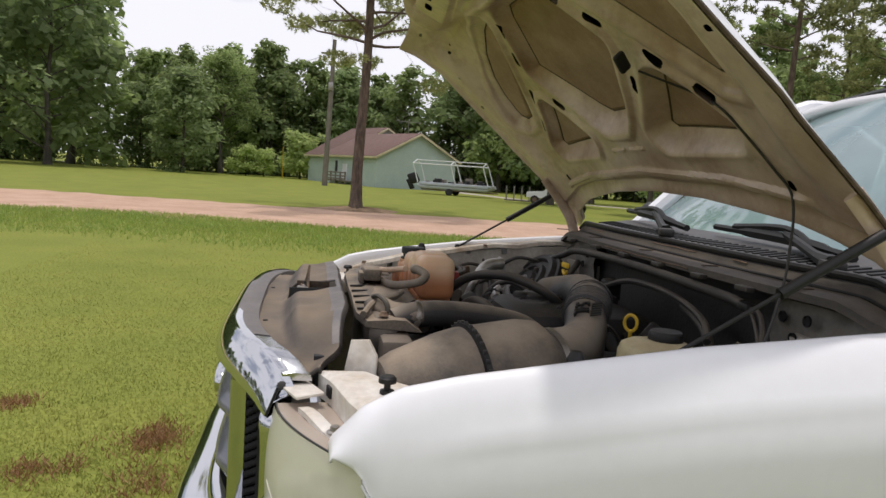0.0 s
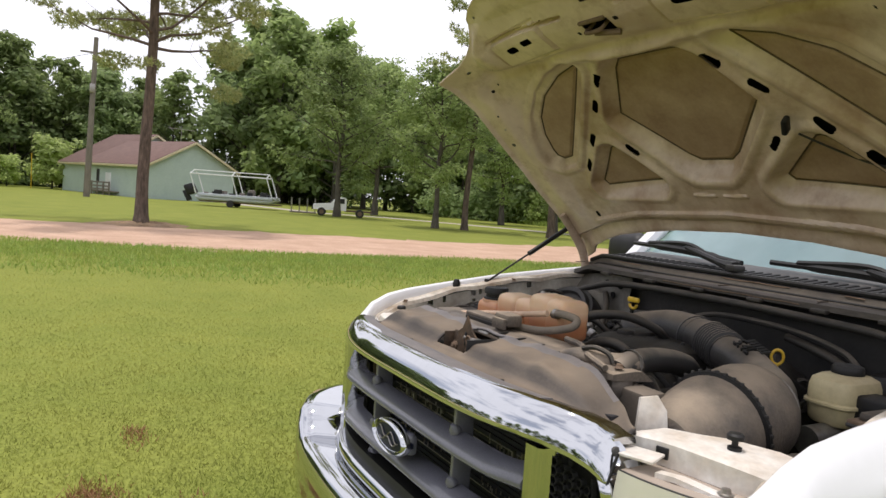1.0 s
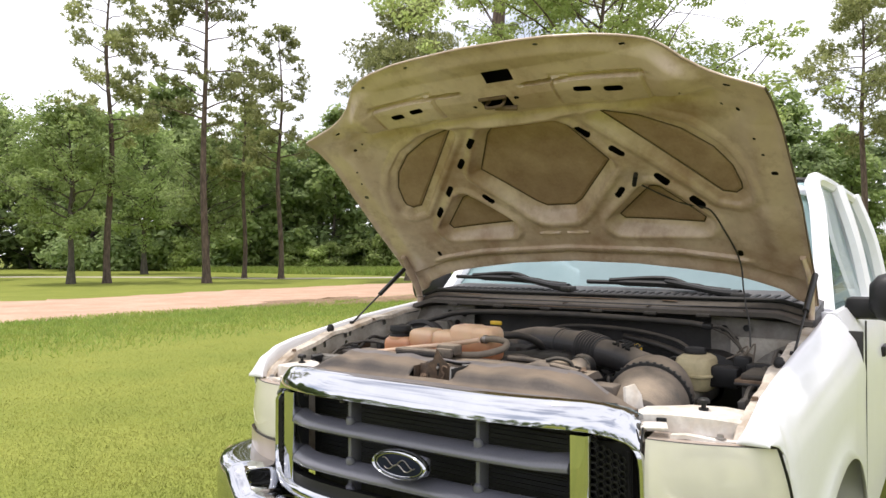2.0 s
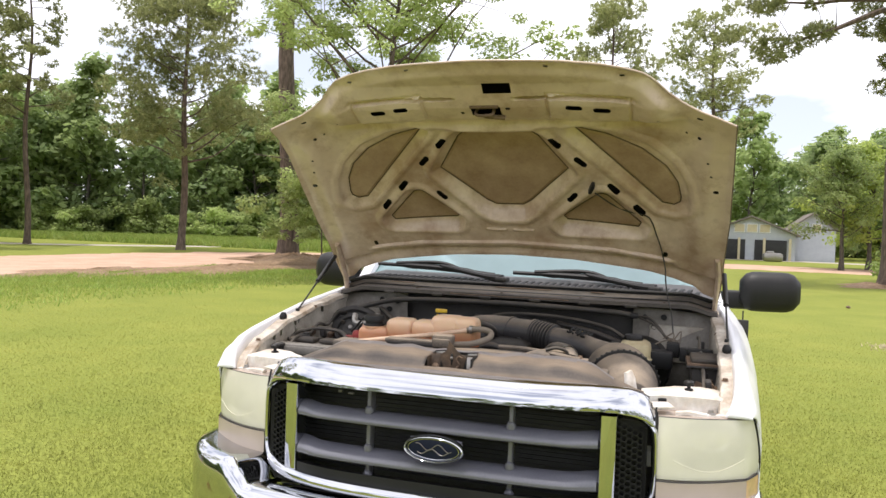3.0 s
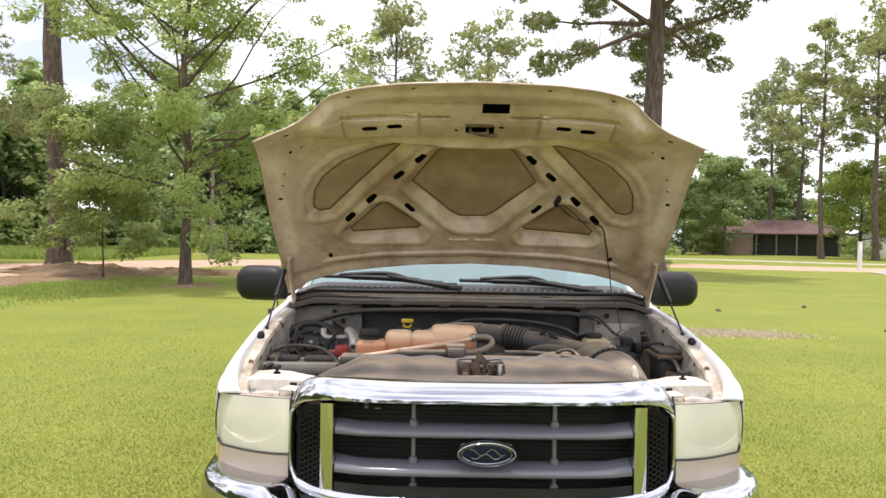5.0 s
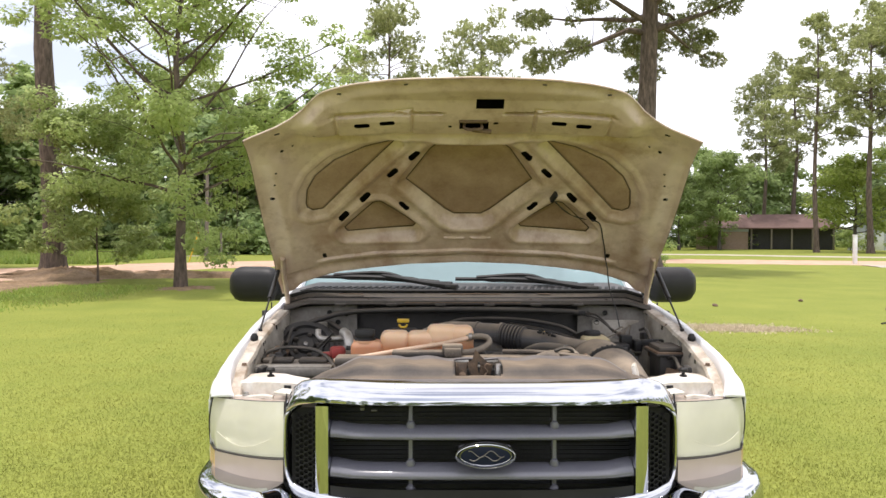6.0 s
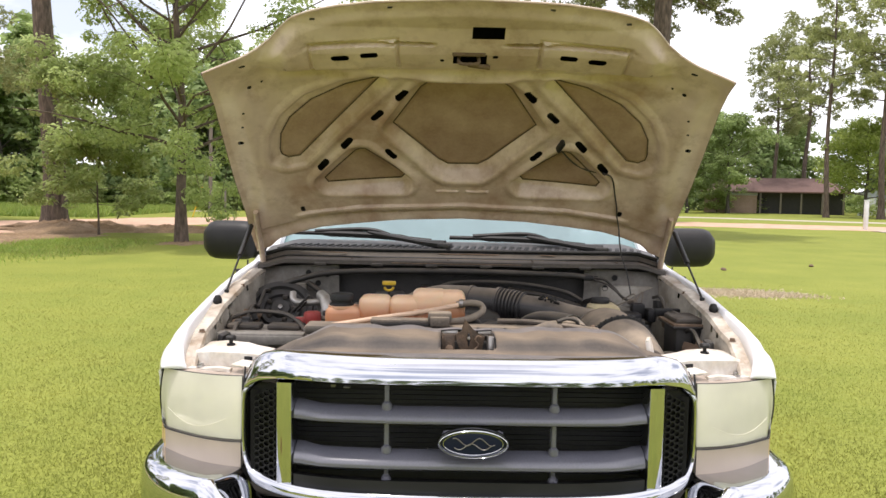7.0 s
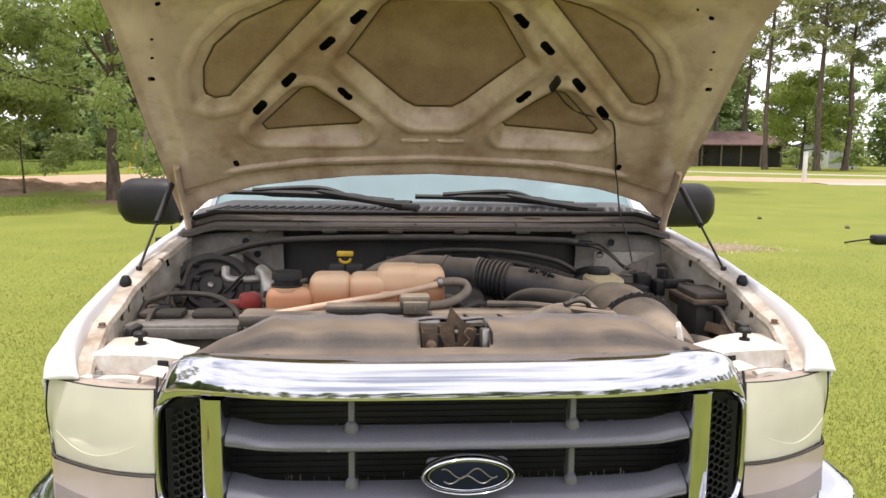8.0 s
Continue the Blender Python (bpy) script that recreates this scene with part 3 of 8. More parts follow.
# patches of dead reddish grass and mulch
mulch = [(-2.17, -0.57, 0.13, 0.07, 700), (-2.05, -0.62, 0.10, 0.12, 250), (-1.56, -0.52, 0.13, 0.09, 420), (-1.70, -1.09, 0.09, 0.07, 320), (-1.76, -0.90, 0.07, 0.04, 130), (-2.75, -1.52, 0.08, 0.07, 340), (-1.91, -0.15, 0.10, 0.06, 200), (-3.15, -0.28, 0.10, 0.04, 160)]
blades("dead_grass", np.concatenate([np.column_stack([rg.normal(mx, sx, n), rg.normal(my, sy, n)]) for mx, my, sx, sy, n in mulch]), 0.036, 0.0045, M_dead, "dead reddish grass and mulch in the lawn", 12)
edge = np.column_stack([-18.9 + 7.0 * rg.beta(1.1, 1.9, 70000), rg.uniform(-16, 22, 70000)])
edge[:, 0] += 0.5 * np.sin(edge[:, 1] * 0.43) + np.interp(edge[:, 1], [-16, -4, 4, 12, 22], [-0.6, 0.2, 1.6, 3.0, 3.2])
blades("verge_grass", edge, 0.10, 0.012, M_verge, "longer bright green grass along the road verge", 10)
far = np.column_stack([rg.uniform(-60, -20, 60000), rg.uniform(40, 62, 60000)])
blades("rough_grass", far, 0.5, 0.05, M_verge, "rough unmown grass before the woods", 11)


# ---- trees ----
def leaf_quads(rng, c, rad, count, size):
    """Leaves in flattened clumps; each leaf lies roughly along the clump's surface."""
    share = rad ** 2 / np.sum(rad ** 2)
    i = rng.choice(len(c), count, p=share)
    d = rng.normal(0, 1, (count, 3))
    d /= np.linalg.norm(d, axis=1)[:, None]
    p = c[i] + d * (rad[i] * rng.uniform(0.25, 1.0, count) ** 0.6)[:, None] * np.array([1, 1, 0.55])
    nrm = 0.75 * d + np.array([0, 0, 0.8]) + rng.normal(0, 0.42, (count, 3))
    nrm /= np.linalg.norm(nrm, axis=1)[:, None]
    u = np.cross(nrm, rng.normal(0, 1, (count, 3)))
    u /= np.linalg.norm(u, axis=1)[:, None]
    w = np.cross(nrm, u)
    s = (size * rng.uniform(0.55, 1.4, count))[:, None]
    vs = np.stack([p - u * s, p + w * s * 0.55, p + u * s, p - w * s * 0.55], 1).reshape(-1, 3)
    return vs, np.arange(4 * count).reshape(count, 4)


def limb(bm, rng, a, d, length, r, rise, k=5, n=6):
    pts, p, v = [Vector(a)], Vector(a), Vector(d).normalized()
    for _ in range(k):
        v = (v + Vector(rng.normal(0, 0.14, 3)) + Vector((0, 0, rise))).normalized()
        p = p + v * (length / k)
        pts.append(p.copy())
    tube(bm, pts, [r * (1 - 0.8 * j / k) for j in range(k + 1)], n)
    return pts


def broadleaf(name, seed, H, R, base, tr, leaves, size, material, label, limbs=16, clump=0.2, bark=None, tall=1.0, keep=0.5, twigs=True):
    rng = np.random.default_rng(seed)
    tree = thing(name, (0, 0, 0), label, "tree")
    bm, hidden = bmesh.new(), bmesh.new()
    k = 9
    tp = [Vector((0.02 * H * math.sin(1.3 * j + seed) * (j / k), 0.02 * H * math.cos(1.1 * j + seed) * (j / k), H * 0.9 * j / k)) for j in range(k + 1)]
    tp[0].z = -0.1
    tube(bm, tp, [tr * (1.5 if j == 0 else 1 - 0.88 * j / k) for j in range(k + 1)], 10)
    cs, rs = [], []
    for j in range(limbs):
        t = (j + 0.5) / limbs
        h = base + (H * 0.88 - base) * t
        f = h / (0.9 * H) * k
        a0 = tp[int(f)].lerp(tp[min(k, int(f) + 1)], f - int(f))
        az = 2.4 * j + rng.uniform(-0.5, 0.5)
        prof = math.sin(math.pi * min(1, (0.16 + 0.84 * t)) ** (0.8 * tall)) ** 0.55
        L = R * max(0.3, prof) * rng.uniform(0.75, 1.12)
        pts = limb(bm, rng, a0, (math.cos(az), math.sin(az), 0.25 + 0.5 * t), L, tr * 0.32 * (1.1 - 0.6 * t), 0.05)
        for m, q in enumerate(pts[2:]):
            cs.append(q)
            rs.append(clump * R * rng.uniform(0.7, 1.25))
        for s in range(3):
            q0 = pts[rng.integers(1, 5)]
            sub = limb(bm if twigs else hidden, rng, q0, rng.normal(0, 1, 3) + np.array([math.cos(az), math.sin(az), 0.2]), L * 0.5, tr * 0.1, 0.02, 3, 4)
            for q in sub[1:]:
                cs.append(q)
                rs.append(clump * R * rng.uniform(0.6, 1.2))
    cs.append(tp[-1])
    rs.append(clump * R)
    hidden.free()
    part("trunk", bm, bark or M_bark2, tree)
    pick = rng.permutation(len(cs))[:int(len(cs) * keep)]
    cs = np.array([list(c) for c in cs])[pick]
    rs = np.array(rs)[pick] * rng.uniform(0.55, 1.55, len(pick))
    vs, fs = leaf_quads(rng, cs, rs, leaves, size)
    raw("crown", vs, fs, material, tree)
    return tree


def pine(name, seed, H, R, base, tr, label, tufts=420, needle=0.26, nw=0.018, per=22, limbs=22, lean=0.0, low=1.0, dome=False, puff=0.62):
    """Straight trunk, bare below; limbs that end in flat puffs of needles with gaps between them."""
    rng = np.random.default_rng(seed)
    tree = thing(name, (0, 0, 0), label, "pine tree")
    bm = bmesh.new()
    k = 12
    tp = [Vector((lean * j / k + 0.006 * H * math.sin(0.9 * j + seed), 0.006 * H * math.cos(0.7 * j + seed), H * j / k)) for j in range(k + 1)]
    tp[0].z = -0.1
    rr = [tr * (1 - 0.85 * (j / k) ** 1.2) for j in range(k + 1)]
    tube(bm, [tp[0], tp[0].lerp(tp[1], 0.3), tp[0].lerp(tp[1], 0.62)] + tp[1:], [tr * 1.55, tr * 1.15, tr * 1.02] + rr[1:], 14)
    ends = []
    for j in range(limbs):
        t = ((j + rng.uniform(0, 0.8)) / limbs) ** low
        h = base + (H * 0.98 - base) * t
        f = min(h / H * k, k - 0.01)
        a0 = tp[int(f)].lerp(tp[int(f) + 1], f - int(f))
        az = 2.4 * j + rng.uniform(-0.6, 0.6)
        prof = 0.45 + 0.6 * math.sin(math.pi * min(1, 0.18 + 0.74 * t)) if dome else 1.05 - 0.75 * t ** 1.6
        L = R * prof * rng.uniform(0.6, 1.1)
        pts = limb(bm, rng, a0, (math.cos(az), math.sin(az), 0.1 + 0.5 * t), L, tr * 0.26 * (1.1 - 0.7 * t), 0.03, 6, 6)
        ends += [(pts[-1], 1.0), (pts[4], 0.75)]
        for _ in range(3):
            sub = limb(bm, rng, pts[rng.integers(2, 6)], rng.normal(0, 0.8, 3) + np.array([math.cos(az), math.sin(az), 0.3]), L * 0.40, tr * 0.045, 0.06, 3, 4)
            ends.append((sub[-1], rng.uniform(0.6, 1.0)))
    ends.append((tp[-1], 1.0))
    part("trunk", bm, M_bark, tree)
    cen = np.array([list(e[0]) for e in ends])
    size = np.array([e[1] for e in ends]) * rng.uniform(0.6, 1.25, len(ends)) * puff * R / 4.5
    i = rng.choice(len(cen), tufts, p=size ** 2 / np.sum(size ** 2))
    d0 = rng.normal(0, 1, (tufts, 3))
    d0 /= np.linalg.norm(d0, axis=1)[:, None]
    tc = cen[i] + d0 * np.array([1, 1, 0.5]) * (size[i] * rng.uniform(0.2, 1.0, tufts) ** 0.5)[:, None]
    c = np.repeat(tc, per, 0)
    n = len(c)
    d = np.repeat(d0, per, 0) * 0.7 + rng.normal(0, 0.7, (n, 3)) + np.array([0, 0, 0.35])
    d /= np.linalg.norm(d, axis=1)[:, None]
    s = np.cross(d, rng.normal(0, 1, (n, 3)))
    s *= (nw / np.linalg.norm(s, axis=1))[:, None]
    tip = c + d * (needle * rng.uniform(0.7, 1.2, n))[:, None]
    mid = c + d * needle * 0.3
    vs = np.stack([c, mid + s, tip, mid - s], 1).reshape(-1, 3)
    raw("crown", vs, np.arange(4 * n).reshape(n, 4), M_needle, tree)
    return tree


def place(tree, x, y, scale=1.0, rz=0.0, copy=True):
    m = Matrix.LocRotScale((x, y, 0), Euler((0, 0, rz)), (scale, scale, scale))
    if not copy:
        tree.matrix_basis = m
        return tree
    return copy_thing(tree, m)


# the near trees, one by one
place(pine("pine_tree", 11, 19.0, 5.2, 6.3, 0.215, "tall pine with furrowed brown bark beside the dirt road", 11000, 0.17, 0.021, 8, 30, 0.0, 1.7), -26.6, 2.0, 1, 2.2, False)
mound("straw_mound", -26.6, 2.0, 1.5, 1.5, 0.12, M_dirt, "brown straw and soil round a pine trunk", "soil", 41)
place(pine("pine_tree", 23, 27.0, 6.8, 10.7, 0.50, "huge old pine with thick bark on the lawn", 15000, 0.22, 0.027, 8, 30, 0.0, 1.9), 9.3, 30.5, 1, 0.9, False)
mound("straw_mound", 9.3, 30.5, 1.9, 1.7, 0.16, M_dirt, "brown straw and soil round a pine trunk", "soil", 42)
place(pine("pine_tree", 7, 27.0, 5.0, 13.0, 0.43, "massive pine trunk rising from an eroded road bank", 900, 0.34, 0.022, 24, 18), -15.6, 27.2, 1, 0.3, False)
place(pine("pine_tree", 31, 16.2, 4.9, 4.8, 0.21, "pine with a broad open crown across the road", 8000, 0.24, 0.030, 8, 40, 0.0, 1.1, False, 0.9), -25.4, 33.2, 1, 1.0, False)
place(broadleaf("shade_tree", 5, 14.5, 7.0, 2.6, 0.165, 62000, 0.075, M_leaf2, "airy light green broadleaf tree on the lawn", 44, 0.085, M_bark, 1.0, 0.55), -8.2, 20.9, 1, 0.6, False)
place(broadleaf("shade_tree", 8, 6.4, 3.5, 1.0, 0.035, 20000, 0.085, M_leaf2, "young bright green tree beside the pine", 26, 0.13, M_bark, 1.0, 0.6), -12.4, 24.4, 1, 0.3, False)
mound("straw_mound", -8.0, 20.9, 0.8, 0.8, 0.06, M_dirt, "brown soil round a tree trunk", "soil", 43)

T_pine = pine("pine_tree", 41, 18.0, 3.2, 7.5, 0.19, "tall slender pine with a sparse high crown", 1300, 0.31, 0.042, 8, 24)
T_pine2 = pine("pine_tree", 43, 20.0, 4.0, 9.5, 0.26, "tall pine with a rounded open crown", 2500, 0.35, 0.045, 8, 30, 0.0, 0.9, True, 0.95)
T_tall = broadleaf("oak_tree", 57, 12.2, 5.2, 3.4, 0.20, 12000, 0.17, M_leaf, "round green oak with a clear trunk before the brick house", 26, 0.17)
T_oak = broadleaf("oak_tree", 51, 12.0, 4.6, 3.0, 0.22, 12500, 0.125, M_leaf, "round green oak on the mown field", 30, 0.17)
T_lime = broadleaf("shade_tree", 53, 10.0, 5.2, 1.8, 0.20, 12000, 0.17, M_lime, "bright lime green broadleaf tree", 24, 0.18)
T_wood = [broadleaf("forest_tree", 61 + q, H, R, 0.7, 0.2, 3800, 0.33, mt, "dense dark green tree of the wood edge", 26, 0.24, None, tl, 0.5, False)
          for q, (H, R, mt, tl) in enumerate([(15, 4.8, M_leaf3, 1.0), (17, 4.4, M_leaf, 0.9), (13, 5.0, M_leaf3, 1.1), (16, 4.0, M_leaf, 1.0)])]
T_bush = broadleaf("bush", 71, 2.4, 1.7, 0.2, 0.05, 1800, 0.13, M_leaf2, "leafy green bush at the wood edge", 12, 0.3, None, 1.0, 0.5, False)

place(T_oak, -49.2, 17.2, 1.05, 0, False)
place(T_oak, -37.6, 19.3, 0.8, 1.4)
place(T_oak, -59.4, 24.3, 1.1, 2.9)
place(T_oak, -39.5, 29.5, 0.8, 4.0)
place(T_oak, -95.3, -11.3, 1.25, 0.7)
place(T_tall, 34.4, 87.4, 1.0, 2.0, False)
place(T_oak, 10.9, 47.8, 0.62, 5.0)
place(T_oak, -52.0, 33.0, 1.0, 5.0)
place(T_lime, 44.3, 75.5, 1.05, 0, False)
place(T_lime, 13.0, 50.5, 0.75, 2)
place(T_tall, 29.0, 86.0, 0.8, 4.4)
place(T_pine, -37.0, 21.1, 1.0, 0.2, False)
place(T_pine, -32.5, 24.0, 1.1, 2.2)
place(T_pine, -34.4, 31.2, 0.9, 3.2)
place(T_pine, -36.9, 30.4, 0.8, 4.1)
place(T_pine2, -4.2, 59.5, 1.02, 0.4, False)
place(T_pine2, 3.9, 63.5, 0.98, 1.7)
place(T_pine2, 42.3, 92.7, 1.05, 1.1)
place(T_pine2, 49.0, 98.4, 1.25, 2.0)
place(T_pine, 38.9, 73.3, 1.35, 0.9)
place(T_pine2, 42.6, 70.1, 1.15, 3.3)
place(T_pine2, 47.0, 72.0, 1.1, 5.3)

wood_sites = []
rw = np.random.default_rng(77)
for (ax, ay), (bx, by), rows, gap, tall in [((-96, -75), (-100, -28), 2, 5.0, 1.3), ((-100, -24), (-104, 16), 3, 4.2, 0.74), ((-104, 18), (-93, 36), 3, 4.6, 1.12), ((-92, 38), (-58, 44), 2, 4.6, 0.86), ((-58, 44), (-47, 56), 3, 4.6, 0.70),
                                      ((-47, 56), (-30, 67), 3, 4.2, 0.72), ((-30, 67), (-12, 64), 3, 4.2, 0.72), ((-12, 64), (0, 84), 2, 6.0, 0.66), ((0, 84), (34, 104), 2, 5.5, 0.66),
                                      ((34, 104), (66, 112), 2, 5.5, 0.66), ((66, 112), (100, 70), 2, 8.0, 0.8),
                                      ((100, 70), (104, -20), 1, 8.0, 0.8), ((104, -20), (60, -66), 1, 7.0, 0.8), ((60, -66), (-30, -70), 1, 6.5, 0.8), ((-30, -70), (-96, -75), 1, 7.0, 0.8)]:
    L = math.hypot(bx - ax, by - ay)
    nx, ny = -(by - ay) / L, (bx - ax) / L
    if nx * ax + ny * ay < 0:
        nx, ny = -nx, -ny
    for row in range(rows):
        for i in range(int(L / gap)):
            t = (i + 0.5 + rw.uniform(-0.4, 0.4)) * gap / L
            o = row * 6.5 + rw.uniform(-1.5, 1.5)
            wood_sites.append((ax + (bx - ax) * t + nx * o, ay + (by - ay) * t + ny * o, tall * rw.uniform(0.86, 1.18) + 0.04 * row))
wood_sites += [(-78.2, -26, 1.35), (-92, -28, 1.4), (-70, -34, 1.1), (-93, 25, 1.18), (-87, 34, 1.1), (-93.3, 30.6, 1.2), (-84, -14, 0.72), (-104, -6, 0.9), (-100, 4, 0.85), (-98, 12, 0.8), (-95, 20.5, 1.25), (-87.5, 23.0, 1.1), (-83, 28.5, 1.0), (-97, 26.5, 1.3), (16, 80, 0.78), (8.7, 79, 0.74), (22, 84, 0.72)]
used = set()
for i, (x, y, s) in enumerate(wood_sites):
    k = i % 4
    place(T_wood[k], x, y, s, 2.1 * i, k in used)
    used.add(k)
bush_sites = [(-89.8, -5.6, 1.3), (-88, -7.5, 1.1), (-90, -1.3, 1.7), (36.1, 92.5, 0.8), (40.2, 92.0, 0.6), (48.6, 84.0, 0.75), (53.0, 80, 1.0), (10.0, 33.0, 0.5)]
for i in range(46):
    t = i / 45
    x, y = (-62 + 100 * t * 0.6, 42 + 20 * min(1, t * 1.8)) if t < 0.75 else (-17 + 70 * (t - 0.75) * 4, 62 + 40 * (t - 0.75) * 4)
    bush_sites.append((x + rw.uniform(-2, 2), y + rw.uniform(-2, 1), rw.uniform(0.5, 1.1)))
for i, (x, y, s) in enumerate(bush_sites):
    place(T_bush, x, y, s, 1.7 * i, i > 0)


def thicket(name, line, depth, count, seed, label):
    """Dense low growth along the foot of the wood."""
    rng = np.random.default_rng(seed)
    xy = np.array(line, float)
    seg = np.linalg.norm(np.diff(xy, axis=0), axis=1)
    at = np.concatenate([[0], np.cumsum(seg)])
    q = rng.uniform(0, at[-1], count)
    c = np.column_stack([np.interp(q, at, xy[:, 0]), np.interp(q, at, xy[:, 1]), np.zeros(count)])
    c[:, :2] += rng.normal(0, depth, (count, 2))
    rad = rng.uniform(0.7, 1.9, count)
    c[:, 2] = rad * rng.uniform(0.3, 2.0, count)
    vs, fs = leaf_quads(rng, c, rad, count * 34, 0.26)
    vs[:, 2] = np.maximum(vs[:, 2], 0.02)
    tagged(raw(name, vs, fs, M_leaf3, None, label), category="undergrowth", kind="stuff")


thicket("undergrowth", [(-92, -70), (-100, -20), (-104, 20), (-88, 44), (-60, 48), (-49, 60), (-32, 72), (-12, 69), (0, 88), (32, 108), (68, 116), (100, 74)], 2.2, 1500, 91, "dense dark green undergrowth at the foot of the wood")
thicket("undergrowth", [(-70, 36), (-58, 44), (-47, 56), (-30, 66), (-14, 63)], 1.2, 800, 92, "low green scrub along the wood edge")


# ---- houses and what stands round them ----
def gable_house(name, x, y, rz, width, depth, wall_h, ridge_h, walls, roofs, label, windows=(), dark_openings=(), over=0.45, trim=None):
    """Gable end faces local -y; width along x, depth along y."""
    h = thing(name, (x, y, 0), label, "house", rz=rz)
    t = 0.2
    w = width / 2
    front = boxes(((0, t / 2, wall_h / 2), (width, t, wall_h)))
    prism(front, [(-w, 0), (w, 0), (0, ridge_h - wall_h)], t, Matrix.Translation((0, t, wall_h)) @ pose(0, 0, 0, 90))
    part("wall", front, walls, h, "", 0)
    back = boxes(((0, depth - t / 2, wall_h / 2), (width, t, wall_h)))
    prism(back, [(-w, 0), (w, 0), (0, ridge_h - wall_h)], t, Matrix.Translation((0, depth, wall_h)) @ pose(0, 0, 0, 90))
    part("wall", back, walls, h, "", 0)
    for sx in (-1, 1):
        part("wall", boxes(((sx * (w - t / 2), depth / 2, wall_h / 2), (t, depth - 2 * t, wall_h))), walls, h, "", 0)
        L = math.hypot(w, ridge_h - wall_h) + over
        a = math.degrees(math.atan2(ridge_h - wall_h, w))
        ex, ez = sx * math.cos(radians(a)), -math.sin(radians(a))
        part("roof", boxes(((ex * L / 2, depth / 2, ridge_h + 0.1 + ez * L / 2), (L, depth + 2 * over, 0.14), 0.02, (0, sx * a, 0))), roofs, h)
        if trim:
            part("fascia", boxes(((ex * L / 2, -over - 0.03, ridge_h + 0.0 + ez * L / 2), (L, 0.05, 0.22), 0.01, (0, sx * a, 0))), trim, h)
            part("fascia", boxes(((ex * L, depth / 2, ridge_h + 0.02 + ez * L), (0.06, depth + 2 * over, 0.2), 0.01)), trim, h)
    for wx, wz, ww, wh in windows:
        win = part("window", boxes(((wx, -0.02, wz), (ww + 0.16, 0.06, wh + 0.16), 0.01)), M_pipe, h)
        part("pane", boxes(((wx, -0.055, wz), (ww, 0.02, wh))), M_cream, win)
    # dark sheets on the wall stand in for shaded porch openings
    for wx, ww, wh in dark_openings:
        part("door", boxes(((wx, -0.04, wh / 2), (ww, 0.08, wh), 0.01)), M_dark, h)
    return h


# mint house across the road: its gable end faces the lawn
mint = gable_house("house", -72.2, 10.6, 114, 9.4, 11.5, 3.1, 5.5, M_mint, M_shingle, "pale mint house with brown shingle roof", trim=M_cream)
part("door", boxes(((-4.72, 6.8, 1.1), (0.08, 1.0, 2.1), 0.01)), M_pipe, mint)
part("window", boxes(((-4.72, 8.8, 1.8), (0.08, 0.5, 1.3), 0.01)), M_dark, mint)
part("antenna", tubes(([(0.5, 3, 5.5), (0.5, 3, 7.2)], 0.03), ([(-1.0, 3, 6.9), (2.0, 3, 6.9)], 0.025), ([(-0.6, 2.6, 6.6), (-0.6, 3.4, 7.1)], 0.015), n=6), M_steel, mint)
gable_house("house", -82.0, 8.2, 114, 11.5, 8.0, 3.1, 6.4, M_mint, M_shingle, "rear wing of the mint house with shingle roof", trim=M_cream)
deck = thing("porch_deck", (-76.5, 2.6, 0), "grey weathered wooden porch with railing", "porch", rz=22)
for i in range(5):
    part("post", boxes(((-2.4 + 1.2 * i, 0, 0.65), (0.12, 0.12, 1.3), 0.01)), M_grey_wood, deck)
for z in (0.55, 0.85, 1.2):
    part("rail", boxes(((0, -0.07, z), (5.0, 0.05, 0.14), 0.01)), M_grey_wood, deck)
part("floor_boards", boxes(((0, 1.2, 0.35), (5.0, 2.2, 0.12), 0.01)), M_grey_wood, deck)

pole = thing("utility_pole", (-64.0, 1.3, 0), "grey wooden utility pole with a transformer", "utility pole")
part("post", tubes(([(0, 0, -0.2), (0.1, 0.12, 6), (0.25, 0.25, 12.6)], [0.26, 0.22, 0.17])), M_grey_wood, pole)
part("crossarm", boxes(((0.25, 0.25, 11.4), (0.12, 2.2, 0.14), 0.01)), M_grey_wood, pole)
part("meter_box", boxes(((0.3, 0.1, 8.6), (0.35, 0.4, 0.7), 0.03)), M_steel, pole)
part("wire", tubes((curve([(0.25, 0.25, 11.4), (-8, -9, 9.6), (-20, -22, 10.5)], 8), 0.02), (curve([(0.25, 0.3, 11.4), (-5, 4, 8.5), (-9, 7, 5.5)], 8), 0.02), n=5), M_black, pole)

for gx, gy, ang, hh in ((-85.9, -3.2, 22, 3.6), (-15.6, 43.6, 20, 1.9)):
    g = thing("guy_guard", (gx, gy, 0), "leaning yellow guy wire guard in the grass", "cable guard")
    part("sleeve", tubes(([(0, 0, -0.1), (hh * math.sin(radians(ang)), 0, hh)], 0.04), n=8), M_yellow, g)
    part("wire", tubes(([(hh * math.sin(radians(ang)), 0, hh), (2.4 * hh * math.sin(radians(ang)), 0, 2.4 * hh)], 0.012), n=5), M_steel, g)
pole2 = thing("utility_pole", (-15.3, 46.2, 0), "pale grey wooden utility pole at the wood edge", "utility pole")
part("post", tubes(([(0, 0, -0.2), (0.05, 0, 3), (0.1, 0, 6.5)], [0.13, 0.12, 0.1])), M_grey_wood, pole2)
part("insulator", boxes(((0.1, 0, 6.2), (0.9, 0.1, 0.1), 0.02)), M_steel, pole2)
fp = thing("fence_post", (-16.1, 52.3, 0), "short wooden marker post in the grass", "post")
